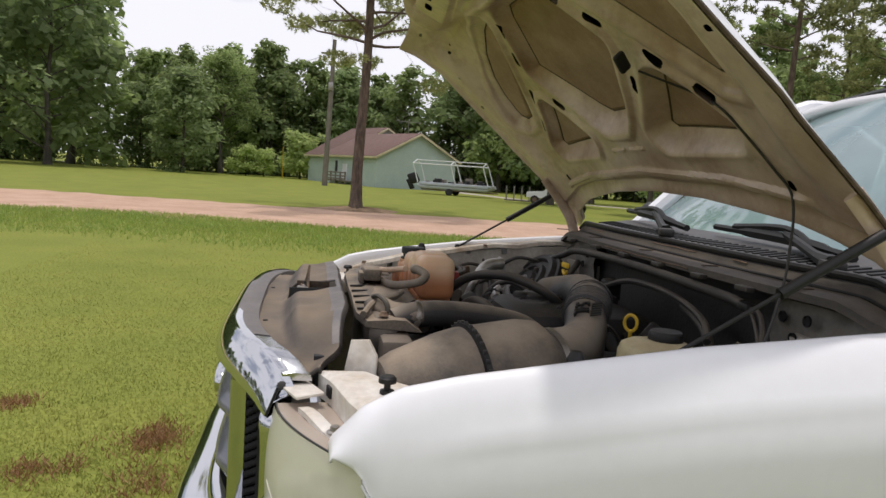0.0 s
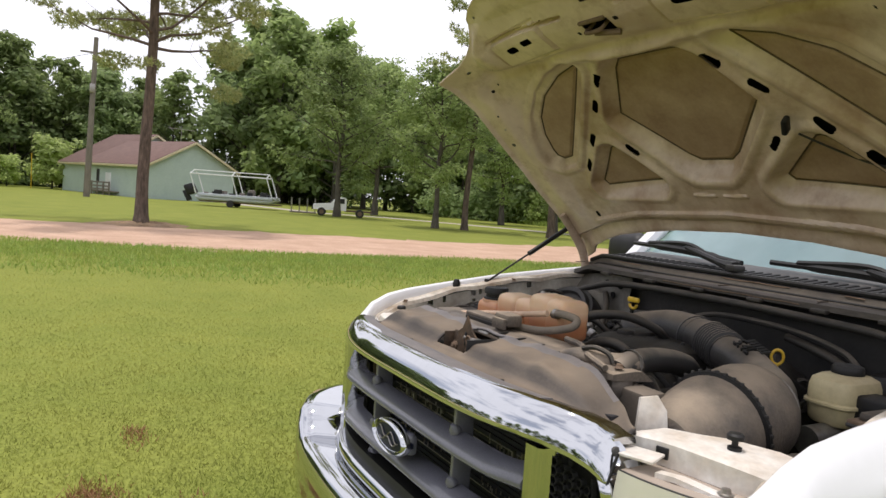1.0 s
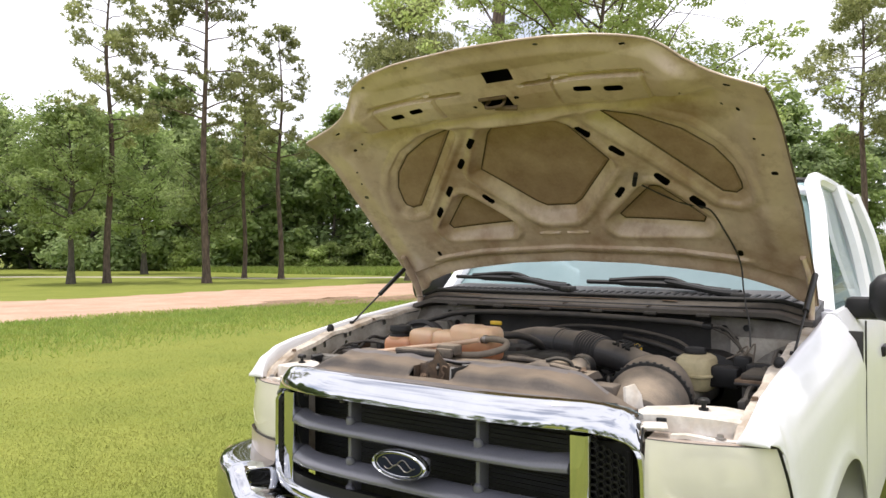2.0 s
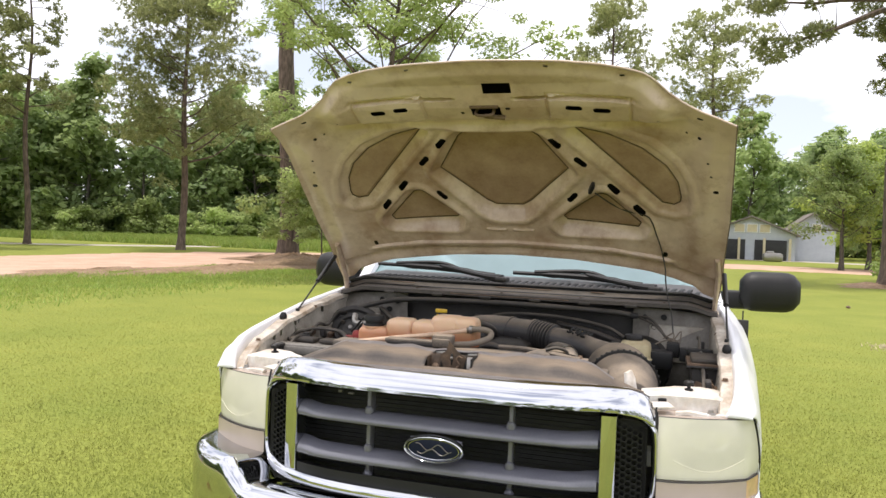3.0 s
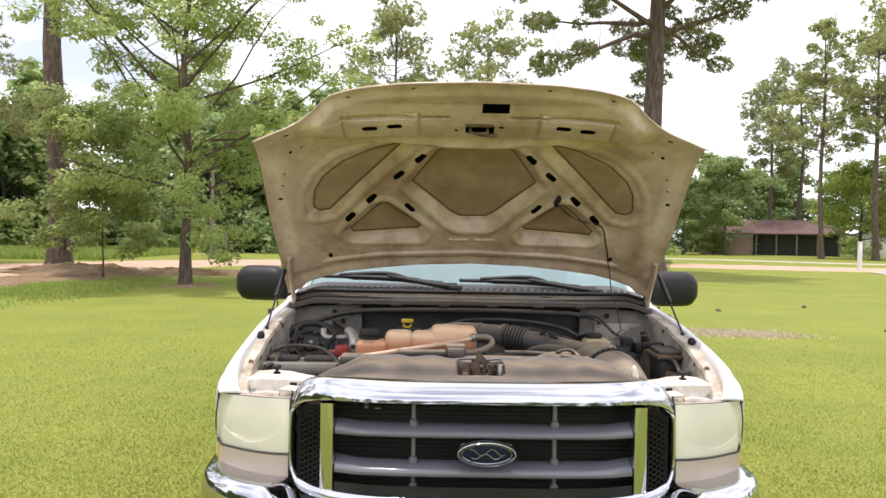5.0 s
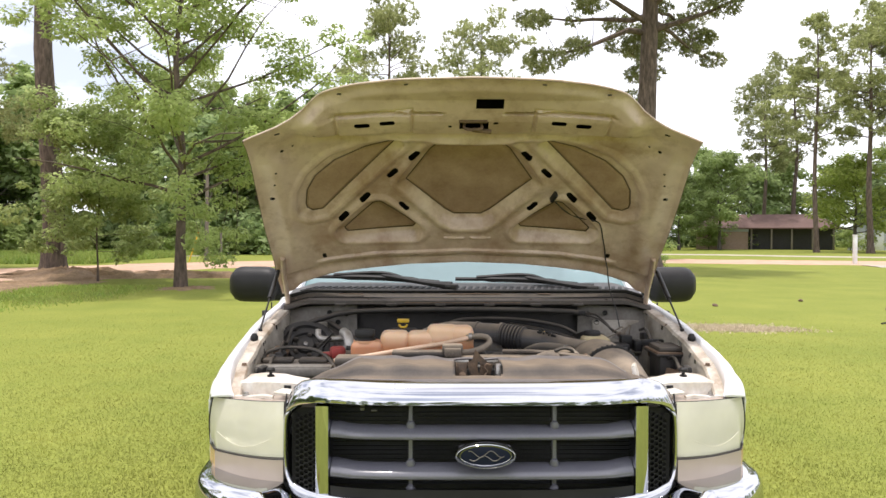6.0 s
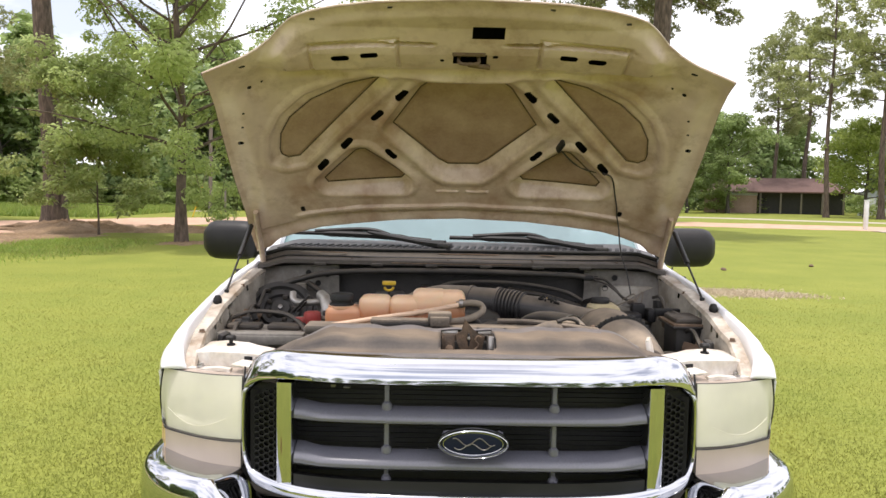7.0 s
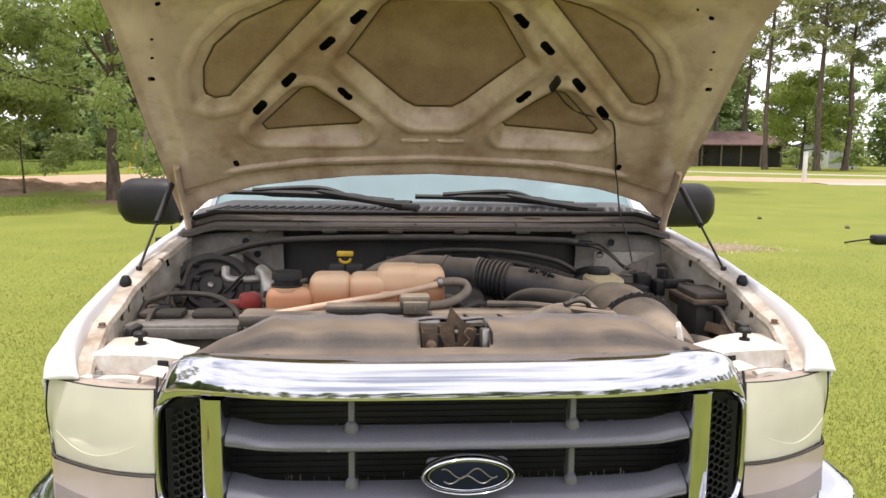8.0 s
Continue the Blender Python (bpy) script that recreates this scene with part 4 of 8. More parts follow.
part("post", boxes(((0, 0, 0.9), (0.14, 0.14, 1.9), 0.02)), M_grey_wood, fp)

# pontoon boat on its trailer, with a bare canopy frame
boat = thing("pontoon_boat", (-57.7, 12.0, 0), "white pontoon boat with bare pipe canopy frame on a trailer", "boat", rz=-26)
for sx in (-1, 1):
    part("pontoon", tubes(([(sx * 0.8, -3.2, 0.85), (sx * 0.8, -2.9, 0.75), (sx * 0.8, 2.6, 0.75), (sx * 0.8, 3.1, 0.95)], [0.1, 0.24, 0.24, 0.08]), n=12), M_whitewash, boat)
boat.scale.z = 0.85
part("deck", boxes(((0, 0, 1.08), (2.2, 6.0, 0.16), 0.02)), M_whitewash, boat)
part("hull_panel", boxes(((1.1, 0, 0.98), (0.05, 5.6, 0.16), 0.01)), M_whitewash, boat)
for k in range(8):
    part("deck_clutter", boxes(((0.5 * math.sin(3 * k), -2.6 + 0.7 * k, 1.16 + 0.06 + 0.05 * (k % 3)), (0.4, 0.3 + 0.1 * (k % 2), 0.12 + 0.1 * (k % 3)), 0.04, (0, 0, 23 * k))), M_black if k % 2 else M_grey_wood, boat)
for yy in (-3.0, 0.2, 2.9):
    for sx in (-1, 1):
        part("canopy_post", tubes(([(sx * 1.05, yy - 0.1, 1.1), (sx * 1.05, yy - 0.6, 2.9)], 0.045), n=6), M_pipe, boat)
    part("canopy_bow", tubes(([(-1.05, yy - 0.6, 2.9), (0, yy - 0.6, 3.25), (1.05, yy - 0.6, 2.9)], 0.045), n=6), M_pipe, boat)
for sx in (-1, 0, 1):
    z = 3.25 if sx == 0 else 2.9
    part("canopy_rail", tubes(([(sx * 1.05, -3.6, z), (sx * 1.05, 2.3, z)], 0.045), n=6), M_pipe, boat)
part("outboard_motor", boxes(((0.4, -3.7, 1.45), (0.7, 0.8, 1.0), 0.16, (24, 0, 0)), ((0.4, -3.95, 0.85), (0.25, 0.4, 1.0), 0.05, (24, 0, 0))), M_deep, boat)
part("trailer_frame", boxes(((0.75, 0.2, 0.45), (0.1, 6.2, 0.1), 0.01), ((-0.75, 0.2, 0.45), (0.1, 6.2, 0.1), 0.01), ((0, -0.4, 0.42), (1.9, 0.1, 0.1), 0.01)), M_rust, boat)
for sx in (-1, 1):
    w = part("wheel", lathe(bmesh.new(), [(0, -0.09), (0.28, -0.09), (0.31, -0.04), (0.31, 0.04), (0.28, 0.09), (0, 0.09)], pose(sx * 1.05, -0.4, 0.31, 0, 90)), M_tyre, boat)
for i, (by_, sz) in enumerate(((-1.6, 0.4), (0.9, 0.55), (2.0, 0.4))):
    part("seat", boxes(((0.3 * (-1) ** i, by_, 1.16 + sz / 2), (0.6, 0.5, sz), 0.06)), M_black if i != 1 else M_grey_wood, boat)
tank = thing("wire_crate", (-54.2, 16.2, 0), "pale wire crate with junk beside the boat", "crate", rz=-20)
for i in range(4):
    part("panel_bar", boxes(((0, 0.6 * (i - 1.5), 0.6), (1.0, 0.04, 1.1), 0.01)), M_steel, tank)
part("base", boxes(((0, 0, 0.05), (1.2, 2.0, 0.1), 0.01)), M_grey_wood, tank)

# stripped white pickup, cab and bare frame
old = thing("stripped_pickup", (-49.7, 17.6, 0), "old white pickup cab on a bare rusty frame", "pickup truck", rz=160)
old.scale = (0.82, 0.82, 0.82)
cab = bmesh.new()
loft(cab, [[(sx * a, y, z) for sx, a, z in ((-1, 0.82, 0.55), (-1, 0.85, h * 0.98), (-1, 0.8, h), (1, 0.8, h), (1, 0.85, h * 0.98), (1, 0.82, 0.55))]
           for y, h in ((2.35, 0.95), (2.3, 1.02), (1.3, 1.12), (0.85, 1.16), (0.4, 1.68), (0.25, 1.74), (-0.45, 1.72), (-0.55, 1.6))])
part("cab_body", cab, M_white, old)
for sx in (-1, 1):
    part("side_window", boxes(((sx * 0.85, 0.0, 1.38), (0.03, 0.75, 0.42), 0.02)), M_dark, old)
    part("frame_rail", boxes(((sx * 0.4, -1.6, 0.55), (0.1, 2.4, 0.16), 0.01)), M_rust, old)
    for wy in (1.6, -1.75):
        wh = part("wheel", lathe(bmesh.new(), [(0, -0.1), (0.33, -0.1), (0.37, -0.05), (0.37, 0.05), (0.33, 0.1), (0, 0.1)], pose(sx * 0.78, wy, 0.37, 0, 90)), M_tyre, old)
        part("rim", lathe(bmesh.new(), [(0, 0.0), (0.17, 0.0), (0.2, 0.015), (0.0, 0.02)], pose(sx * 0.885, wy, 0.37, 0, sx * 90)), M_rust, wh)
part("windscreen", boxes(((0, 0.68, 1.42), (1.4, 0.02, 0.6), 0.01, (-42, 0, 0))), M_dark, old)
part("bumper", boxes(((0, 2.42, 0.62), (1.6, 0.12, 0.18), 0.03)), M_black, old)
part("axle", boxes(((0, -1.75, 0.4), (1.4, 0.12, 0.12), 0.02), ((0, -2.6, 0.55), (1.2, 0.1, 0.12), 0.01)), M_rust, old)

# porch house and blue-white house behind the big pine
ph = gable_house("house", 7.55, 66.0, -4, 7.0, 9.0, 2.2, 3.65, M_whitewash, M_grey_wood, "old white house with open porch under its gable",
                 windows=((-0.9, 2.72, 0.75, 0.62), (0.1, 2.72, 0.75, 0.62), (1.1, 2.72, 0.75, 0.62)), dark_openings=((-1.8, 2.8, 1.75), (1.6, 2.5, 1.75)))
for px in (-3.1, -0.9, 1.1, 3.1):
    part("porch_post", boxes(((px, -0.12, 0.95), (0.2, 0.14, 1.9), 0.01)), M_cream, ph)
gable_house("house", 12.85, 68.7, -4, 3.6, 8.0, 2.75, 4.15, M_whitewash, M_grey_wood, "narrow blue-white clapboard house", windows=((0.3, 2.95, 0.6, 0.6),))
cover = thing("covered_mower", (9.0, 63.2, 0), "grey tarpaulin covered mower before the porch", "mower")
part("tarpaulin", boxes(((0, 0, 0.35), (1.5, 0.9, 0.7), 0.2)), M_steel, cover)
part("hood_bump", boxes(((-0.2, 0, 0.7), (0.6, 0.6, 0.3), 0.1)), M_steel, cover)

# brick ranch house with garage
ranch = thing("house", (42.1, 92.5, 0), "low brick ranch house with brown shingle roof", "house", rz=-22)
part("wall", boxes(((-5.0, 0, 1.3), (6.2, 6.0, 2.6))), M_brick, ranch, "", 0)
# wall coloured near black for the porch's shade
part("wall", boxes(((3.0, 0.9, 1.3), (10.0, 5.0, 2.6))), M_trim, ranch, "recessed porch wall with the porch's shade put into its colour", 0)
rf = bmesh.new()
loft(rf, [[(-8.6, -3.7, 2.6), (8.6, -3.7, 2.6), (8.6, 4.2, 2.6), (-8.6, 4.2, 2.6)], [(-8.6, -3.7, 2.75), (8.6, -3.7, 2.75), (8.6, 4.2, 2.75), (-8.6, 4.2, 2.75)], [(-6.0, 0.1, 4.5), (6.0, 0.1, 4.5), (6.0, 0.3, 4.5), (-6.0, 0.3, 4.5)]])
part("roof", rf, M_shingle, ranch, "brown shingle roof", 0)
for i in range(5):
    part("porch_post", boxes(((-1.5 + 2.3 * i, -3.3, 1.3), (0.2, 0.2, 2.6), 0.01)), M_grey_wood, ranch)
part("gable_trim", boxes(((-5.0, -3.05, 2.45), (6.3, 0.1, 0.4), 0.01)), M_whitewash, ranch)
garage = gable_house("garage", 53.4, 86.0, -30, 7.0, 6.0, 2.6, 4.0, M_whitewash, M_roof, "white garage with grey roof beside the brick house", dark_openings=())
part("garage_door", boxes(((-1.0, -0.05, 1.1), (2.7, 0.08, 2.2), 0.01)), M_pipe, garage)
part("window", boxes(((2.4, -0.05, 1.5), (0.8, 0.06, 1.0), 0.01)), M_dark, garage)
post = thing("marker_post", (24.7, 41.2, 0), "white painted marker post on the concrete pad", "post")
part("post", boxes(((0, 0, 0.85), (0.2, 0.2, 1.75), 0.02)), M_pipe, post)
part("cap", boxes(((0, 0, 1.75), (0.24, 0.24, 0.06), 0.02)), M_pipe, post)
bag = thing("trailer_jack", (8.75, 11.5, 0), "small black hitch stand lying in the grass", "garden tool")
part("body", boxes(((0.2, 0, 0.09), (0.34, 0.24, 0.17), 0.05)), M_black, bag)
part("handle", tubes((curve([(0.05, 0, 0.1), (-0.25, 0.03, 0.06), (-0.5, 0.0, 0.03)], 5), 0.018), n=6), M_black, bag)
for i, (qx, qy) in enumerate(((6.5, 15.2), (10.1, 14.3), (5.2, 19.0), (9.2, 16.5))):
    cl = bmesh.new()
    lathe(cl, [(0, 0.05), (0.05, 0.04), (0.08, 0.0), (0.05, -0.02), (0, -0.02)], pose(0, 0, 0, 8, 11, 30 * i), 9, 0.7)
    cone = part("pine_cone", cl, M_rust)
    cone.matrix_basis = pose(qx, qy, 0.02)
    tagged(cone, "dark fallen pine cone on the lawn", "pine cone", "cones on the lawn")


# ---- the pickup truck ----
truck = thing("pickup_truck", (0, 0, 0), "white full-size pickup truck with its hood raised", "pickup truck")


def bow(x):
    return 0.15 * abs(x / 0.66) ** 4


# hood: a pressed inner panel under a painted outer skin
HX = -0.009
HO, HD, HN = np.array([0, 1.161, 1.583]), np.array([0, -0.7516, 0.660]), np.array([0, 0.660, 0.7516])


def hood_base(x, v):
    w = np.interp(v, [-0.25, 0, 0.25, 0.4, 0.6, 0.72, 0.82, 0.93, 1.0, 1.1], [-0.03, 0, 0.04, 0.048, 0.051, 0.035, 0.007, 0, -0.03, -0.08])
    q = np.clip((np.abs(x) - 0.6) / 0.28, 0, None)
    return w - 0.13 * q ** 1.5 * np.interp(v, [-0.25, 0, 0.2, 0.4, 0.6, 0.7, 0.8, 1.0], [0.12, 0.22, 0.46, 0.60, 0.66, 0.74, 0.88, 1.0])


def hood_skin(x, v):
    """Inner face of the outer sheet, seen through the openings of the pressed frame."""
    return 0.081 - 0.088 * x * x - 0.010 * smooth(0.25, 0.05, v)


def hood_front(x):
    return np.interp(np.abs(x), [0, 0.2, 0.3, 0.42, 0.50, 0.56, 0.61, 0.65, 0.70, 0.757, 0.90], [1.056, 1.046, 1.036, 1.01, 0.982, 0.952, 0.905, 0.862, 0.828, 0.803, 0.778])


def hood_rear(x):
    return np.interp(np.abs(x), [0, 0.27, 0.45, 0.6, 0.7, 0.79, 0.83, 0.90], [-0.037, -0.05, -0.075, -0.1, -0.13, -0.165, -0.21, -0.24])


def hood_half(v):
    return np.interp(v, [-0.25, -0.1, 0.0, 0.25, 0.587, 0.8, 1.1], [0.892, 0.898, 0.896, 0.899, 0.886, 0.874, 0.872])


def poly_sdf(x, y, pts):
    d = np.full(x.shape, 1e9)
    inside = np.zeros(x.shape, bool)
    n = len(pts)
    for i in range(n):
        ax, ay = pts[i]
        bx, by = pts[(i + 1) % n]
        ex, ey = bx - ax, by - ay
        t = np.clip(((x - ax) * ex + (y - ay) * ey) / (ex * ex + ey * ey), 0, 1)
        d = np.minimum(d, np.hypot(x - ax - t * ex, y - ay - t * ey))
        c = ((ay > y) != (by > y)) & (x < ex * (y - ay) / (ey if abs(ey) > 1e-9 else 1e-9) + ax)
        inside ^= c
    return np.where(inside, -d, d)


def slot_sdf(x, y, cx, cy, dx, dy, hl, hw):
    L = math.hypot(dx, dy)
    dx, dy = dx / L, dy / L
    u, w = (x - cx) * dx + (y - cy) * dy, -(x - cx) * dy + (y - cy) * dx
    return np.hypot(np.maximum(np.abs(u) - (hl - hw), 0), w) - hw


def rect_sdf(x, y, x0, x1, y0, y1):
    return np.maximum(np.abs(x - (x0 + x1) / 2) - (x1 - x0) / 2, np.abs(y - (y0 + y1) / 2) - (y1 - y0) / 2)


PADS = [[(0.31, 0.648), (0.435, 0.617), (0.565, 0.552), (0.655, 0.47), (0.70, 0.39), (0.715, 0.31), (0.713, 0.283), (0.69, 0.262), (0.645, 0.268)],
        [(0.405, 0.29), (0.388, 0.288), (0.235, 0.145), (0.25, 0.125), (0.55, 0.114), (0.562, 0.138), (0.425, 0.283)],
        [(-0.13, 0.627), (0.13, 0.627), (0.165, 0.597), (0.272, 0.424), (0.10, 0.228), (0.06, 0.20), (-0.06, 0.20), (-0.10, 0.228), (-0.272, 0.424), (-0.165, 0.597)]]


def hood_pads(x, v):
    a = np.abs(x)
    return np.minimum(np.minimum(poly_sdf(a, v, PADS[0]), poly_sdf(a, v, PADS[1])), poly_sdf(x, v, PADS[2]))


def hood_holes(x, v):
    a = np.abs(x)
    d = np.full(x.shape, 1e9)
    for cx, cy, dx, dy, hl, hw in ((0.232, 0.588, 0.323, -0.355, 0.032, 0.0122), (0.327, 0.485, 0.323, -0.355, 0.032, 0.0122), (0.453, 0.345, 0.323, -0.355, 0.032, 0.0122),
                                   (0.555, 0.233, 0.323, -0.355, 0.032, 0.0122), (0.284, 0.292, 0.172, 0.196, 0.030, 0.011), (0.33, 0.815, 1, -0.1, 0.030, 0.0115),
                                   (0.428, 0.798, 1, -0.12, 0.031, 0.0125), (0.664, 0.0, 0.2, 1, 0.014, 0.0095), (0.838, 0.40, 1, 0, 0.011, 0.008), (0.765, 0.64, 1, 0, 0.007, 0.007),
                                   (0.80, 0.545, 1, 0, 0.005, 0.005), (0.815, 0.48, 1, 0, 0.005, 0.005), (0.72, 0.66, 1, 0, 0.004, 0.004), (0.62, 0.745, 1, 0, 0.004, 0.004),
                                   (0.76, 0.76, 1, -0.2, 0.011, 0.005), (0.50, 0.952, 1, -0.2, 0.009, 0.004), (0.25, 1.018, 1, -0.1, 0.008, 0.004), (0.20, 0.87, 1, 0, 0.004, 0.004)):
        d = np.minimum(d, slot_sdf(a, v, cx, cy, dx, dy, hl, hw))
    d = np.minimum(d, rect_sdf(x, v, 0.008, 0.112, 0.888, 0.938))
    d = np.minimum(d, rect_sdf(x, v, -0.052, 0.06, 0.775, 0.822))
    d = np.minimum(d, slot_sdf(x, v, 0.088, 0.812, 1, 0, 0.01, 0.007))
    return np.minimum(d, slot_sdf(x, v, -0.088, 0.79, 1, 0, 0.007, 0.007))


def hood_relief(x, v):
    """Depth of the pressings: plus is away from the engine bay."""
    a = np.abs(x)
    p = hood_pads(x, v)
    rise = hood_skin(x, v) - hood_base(x, v)
    w = rise * smooth(0.046, 0.004, p) + 0.006 * smooth(0.009, 0.0, p) * smooth(-0.012, -0.003, p)
    w -= 0.026 * smooth(0.675, 0.715, v + 0.03 * np.cos(a * 4)) * smooth(0.80, 0.62, a)
    w += 0.022 * smooth(0.005, 0.0, np.abs(v - 0.862 + 0.18 * np.clip(a - 0.3, 0, 1) ** 1.5) - 0.004) * smooth(0.56, 0.5, a) * smooth(0.10, 0.14, a)
    box_d = rect_sdf(a, v + 0.10 * (a - 0.3), 0.235, 0.53, 0.742, 0.875)
    w += 0.007 * smooth(0.006, 0.0, np.abs(box_d) - 0.003)
    w -= 0.006 * smooth(0.0, -0.01, box_d)
    line = np.interp(a, [0, 0.43, 0.65, 0.9], [0.034, 0.012, -0.024, -0.10])
    w -= 0.012 * smooth(0.006, 0.0, np.abs(v - line) - 0.006) * smooth(0.72, 0.66, a)
    w += 0.012 * smooth(line - 0.022, line - 0.034, v)
    w -= 0.006 * smooth(0.004, 0.0, np.abs(v - 0.105) - 0.003) * smooth(0.11, 0.105, a) * smooth(0.012, 0.018, a)
    w -= 0.020 * np.exp(-((a - 0.795) / 0.05) ** 2) * smooth(-0.1, 0.15, v) * smooth(0.74, 0.6, v)
    w -= 0.008 * smooth(0.030, 0.040, p) * smooth(0.075, 0.05, p) * smooth(0.05, 0.1, v)
    w += 0.018 * np.exp(-((a - 0.765) / 0.035) ** 2 - ((v - 0.64) / 0.035) ** 2)
    w -= 0.03 * np.exp(-((a - 0.60) / 0.05) ** 2 - ((v - 0.80) / 0.09) ** 2)
    w += 0.02 * np.exp(-((v - 0.70 - 0.02 * np.cos(3 * a)) / 0.022) ** 2) * smooth(0.72, 0.6, a)
    w += 0.015 * np.exp(-((a - 0.70) / 0.03) ** 2 - ((v - 0.72) / 0.05) ** 2)
    return w


def hood_point(x, v, w):
    P = HO[None] + v[..., None] * HD + w[..., None] * HN
    P[..., 0] = x + HX
    return P


def hood_grid(nx, nv):
    s, t = np.meshgrid(np.linspace(-1, 1, nx), np.linspace(0, 1, nv), indexing="ij")
    x = s * 0.89
    v = hood_rear(x) + t * (hood_front(x) - hood_rear(x))
    x = s * hood_half(v)
    v = hood_rear(x) + t * (hood_front(x) - hood_rear(x))
    return x, v, s, t


def build_hood():
    nx, nv = 390, 270
    x, v, s, t = hood_grid(nx, nv)
    # pull grid points that lie close to a hole's rim onto that rim
    for _ in range(2):
        d = hood_holes(x, v)
        e = 1e-4
        gx, gv = (hood_holes(x + e, v) - d) / e, (hood_holes(x, v + e) - d) / e
        near = np.abs(d) < 0.0026
        x = np.where(near, x - d * gx, x)
        v = np.where(near, v - d * gv, v)
    rim = np.minimum(np.minimum(1 - np.abs(s), 0.5 * t), 0.5 * (1 - t)) * 0.9
    w = hood_base(x, v) + hood_relief(x, v) * smooth(0.0, 0.03, rim) - 0.006 * smooth(0.02, 0.0, rim)
    P = hood_point(x, v, w).reshape(-1, 3)
    idx = np.arange(nx * nv).reshape(nx, nv)
    f = np.stack([idx[:-1, :-1], idx[1:, :-1], idx[1:, 1:], idx[:-1, 1:]], -1).reshape(-1, 4)
    fx = (x[:-1, :-1] + x[1:, :-1] + x[1:, 1:] + x[:-1, 1:]).ravel() / 4
    fv = (v[:-1, :-1] + v[1:, :-1] + v[1:, 1:] + v[:-1, 1:]).ravel() / 4
    keep = hood_holes(fx, fv) > 0
    pad = hood_pads(fx, fv) < 0.001
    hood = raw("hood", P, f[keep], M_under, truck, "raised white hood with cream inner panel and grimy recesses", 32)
    hood.data.materials.append(M_pad)
    hood.data.polygons.foreach_set("material_index", pad[keep].astype(np.int32))
    # outer skin
    x, v, s, t = hood_grid(70, 50)
    rim = np.minimum(np.minimum(1 - np.abs(s), 0.5 * t), 0.5 * (1 - t))
    low = hood_base(x, v)
    clear = low + np.clip(hood_relief(x, v), 0, None)
    P = hood_point(x, v, np.maximum(low + 0.003 + (hood_skin(x, v) + 0.012 - low) * smooth(0, 0.14, rim), clear + 0.003 + 0.019 * smooth(0, 0.05, rim))).reshape(-1, 3)
    idx = np.arange(70 * 50).reshape(70, 50)
    f = np.stack([idx[:-1, :-1], idx[1:, :-1], idx[1:, 1:], idx[:-1, 1:]], -1).reshape(-1, 4)
    raw("outer_skin", P, f, M_white, hood, "white painted outer skin", 50)
    # near-black sheet added behind the holes so they look deep in shade
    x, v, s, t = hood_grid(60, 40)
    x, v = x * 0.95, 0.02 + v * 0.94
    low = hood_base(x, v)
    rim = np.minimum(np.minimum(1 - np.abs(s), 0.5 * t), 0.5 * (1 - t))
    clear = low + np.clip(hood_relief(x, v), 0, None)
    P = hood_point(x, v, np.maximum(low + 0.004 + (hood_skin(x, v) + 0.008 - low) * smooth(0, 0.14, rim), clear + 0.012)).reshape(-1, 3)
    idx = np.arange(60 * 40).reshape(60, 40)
    raw("hole_shade_sheet", P, np.stack([idx[:-1, :-1], idx[1:, :-1], idx[1:, 1:], idx[:-1, 1:]], -1).reshape(-1, 4), M_deep, hood, "", 50)
    # hem round the rim
    k = 80
    ring = [(sx, 1.0) for sx in np.linspace(-1, 1, k)] + [(1.0, q) for q in np.linspace(1, 0, 40)] + [(sx, 0.0) for sx in np.linspace(1, -1, k)] + [(-1.0, q) for q in np.linspace(0, 1, 40)]
    sx, q = np.array(ring).T
    xx = sx * 0.89
    vv = hood_rear(xx) + q * (hood_front(xx) - hood_rear(xx))
    xx = sx * hood_half(vv)
    vv = hood_rear(xx) + q * (hood_front(xx) - hood_rear(xx))
    pts = [Vector(p) for p in hood_point(xx, vv, hood_base(xx, vv) + 0.001)]
    part("hem", tube(bmesh.new(), pts[:k], 0.004, 6), M_under, hood)
    part("hem", tube(bmesh.new(), pts[k + 40:2 * k + 40], 0.004, 6), M_under, hood)
    for a in (k - 1, 2 * k + 39):
        part("side_hem", tube(bmesh.new(), pts[a:a + 42], 0.0048, 6), M_seam, hood, "rust-brown folded edge")
    # dark tube round each recess, standing in for the gap to the skin
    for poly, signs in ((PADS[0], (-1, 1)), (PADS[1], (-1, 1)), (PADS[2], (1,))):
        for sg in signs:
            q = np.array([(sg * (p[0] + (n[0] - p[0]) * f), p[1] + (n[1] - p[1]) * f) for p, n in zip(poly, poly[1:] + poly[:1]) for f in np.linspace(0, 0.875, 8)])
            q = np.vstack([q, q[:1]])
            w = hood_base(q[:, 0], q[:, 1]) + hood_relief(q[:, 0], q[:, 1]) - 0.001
            part("gap_line", tube(bmesh.new(), [Vector(p) for p in hood_point(q[:, 0], q[:, 1], w)], 0.0026, 6), M_seam, hood, "dark line drawn in the gap round a recess")
    # hinge arms, latch striker, lamp and its wire
    for sg in (-1, 1):
        arm = bmesh.new()
        tube(arm, curve([(sg * 0.864, 1.13, 1.570), (sg * 0.873, 1.20, 1.49), (sg * 0.872, 1.255, 1.41), (sg * 0.868, 1.275, 1.335)], 8), 0.021, 12, True, 0.5, (1, 0, 0))
        part("hinge_arm", arm, M_under, hood)
    st = bmesh.new()
    tube(st, curve([Vector(q) for q in hood_point(np.array([-0.03, -0.03, 0.03, 0.03]), np.array([0.80] * 4), np.array([0.01, -0.035, -0.035, 0.01]))], 4), 0.006, 8)
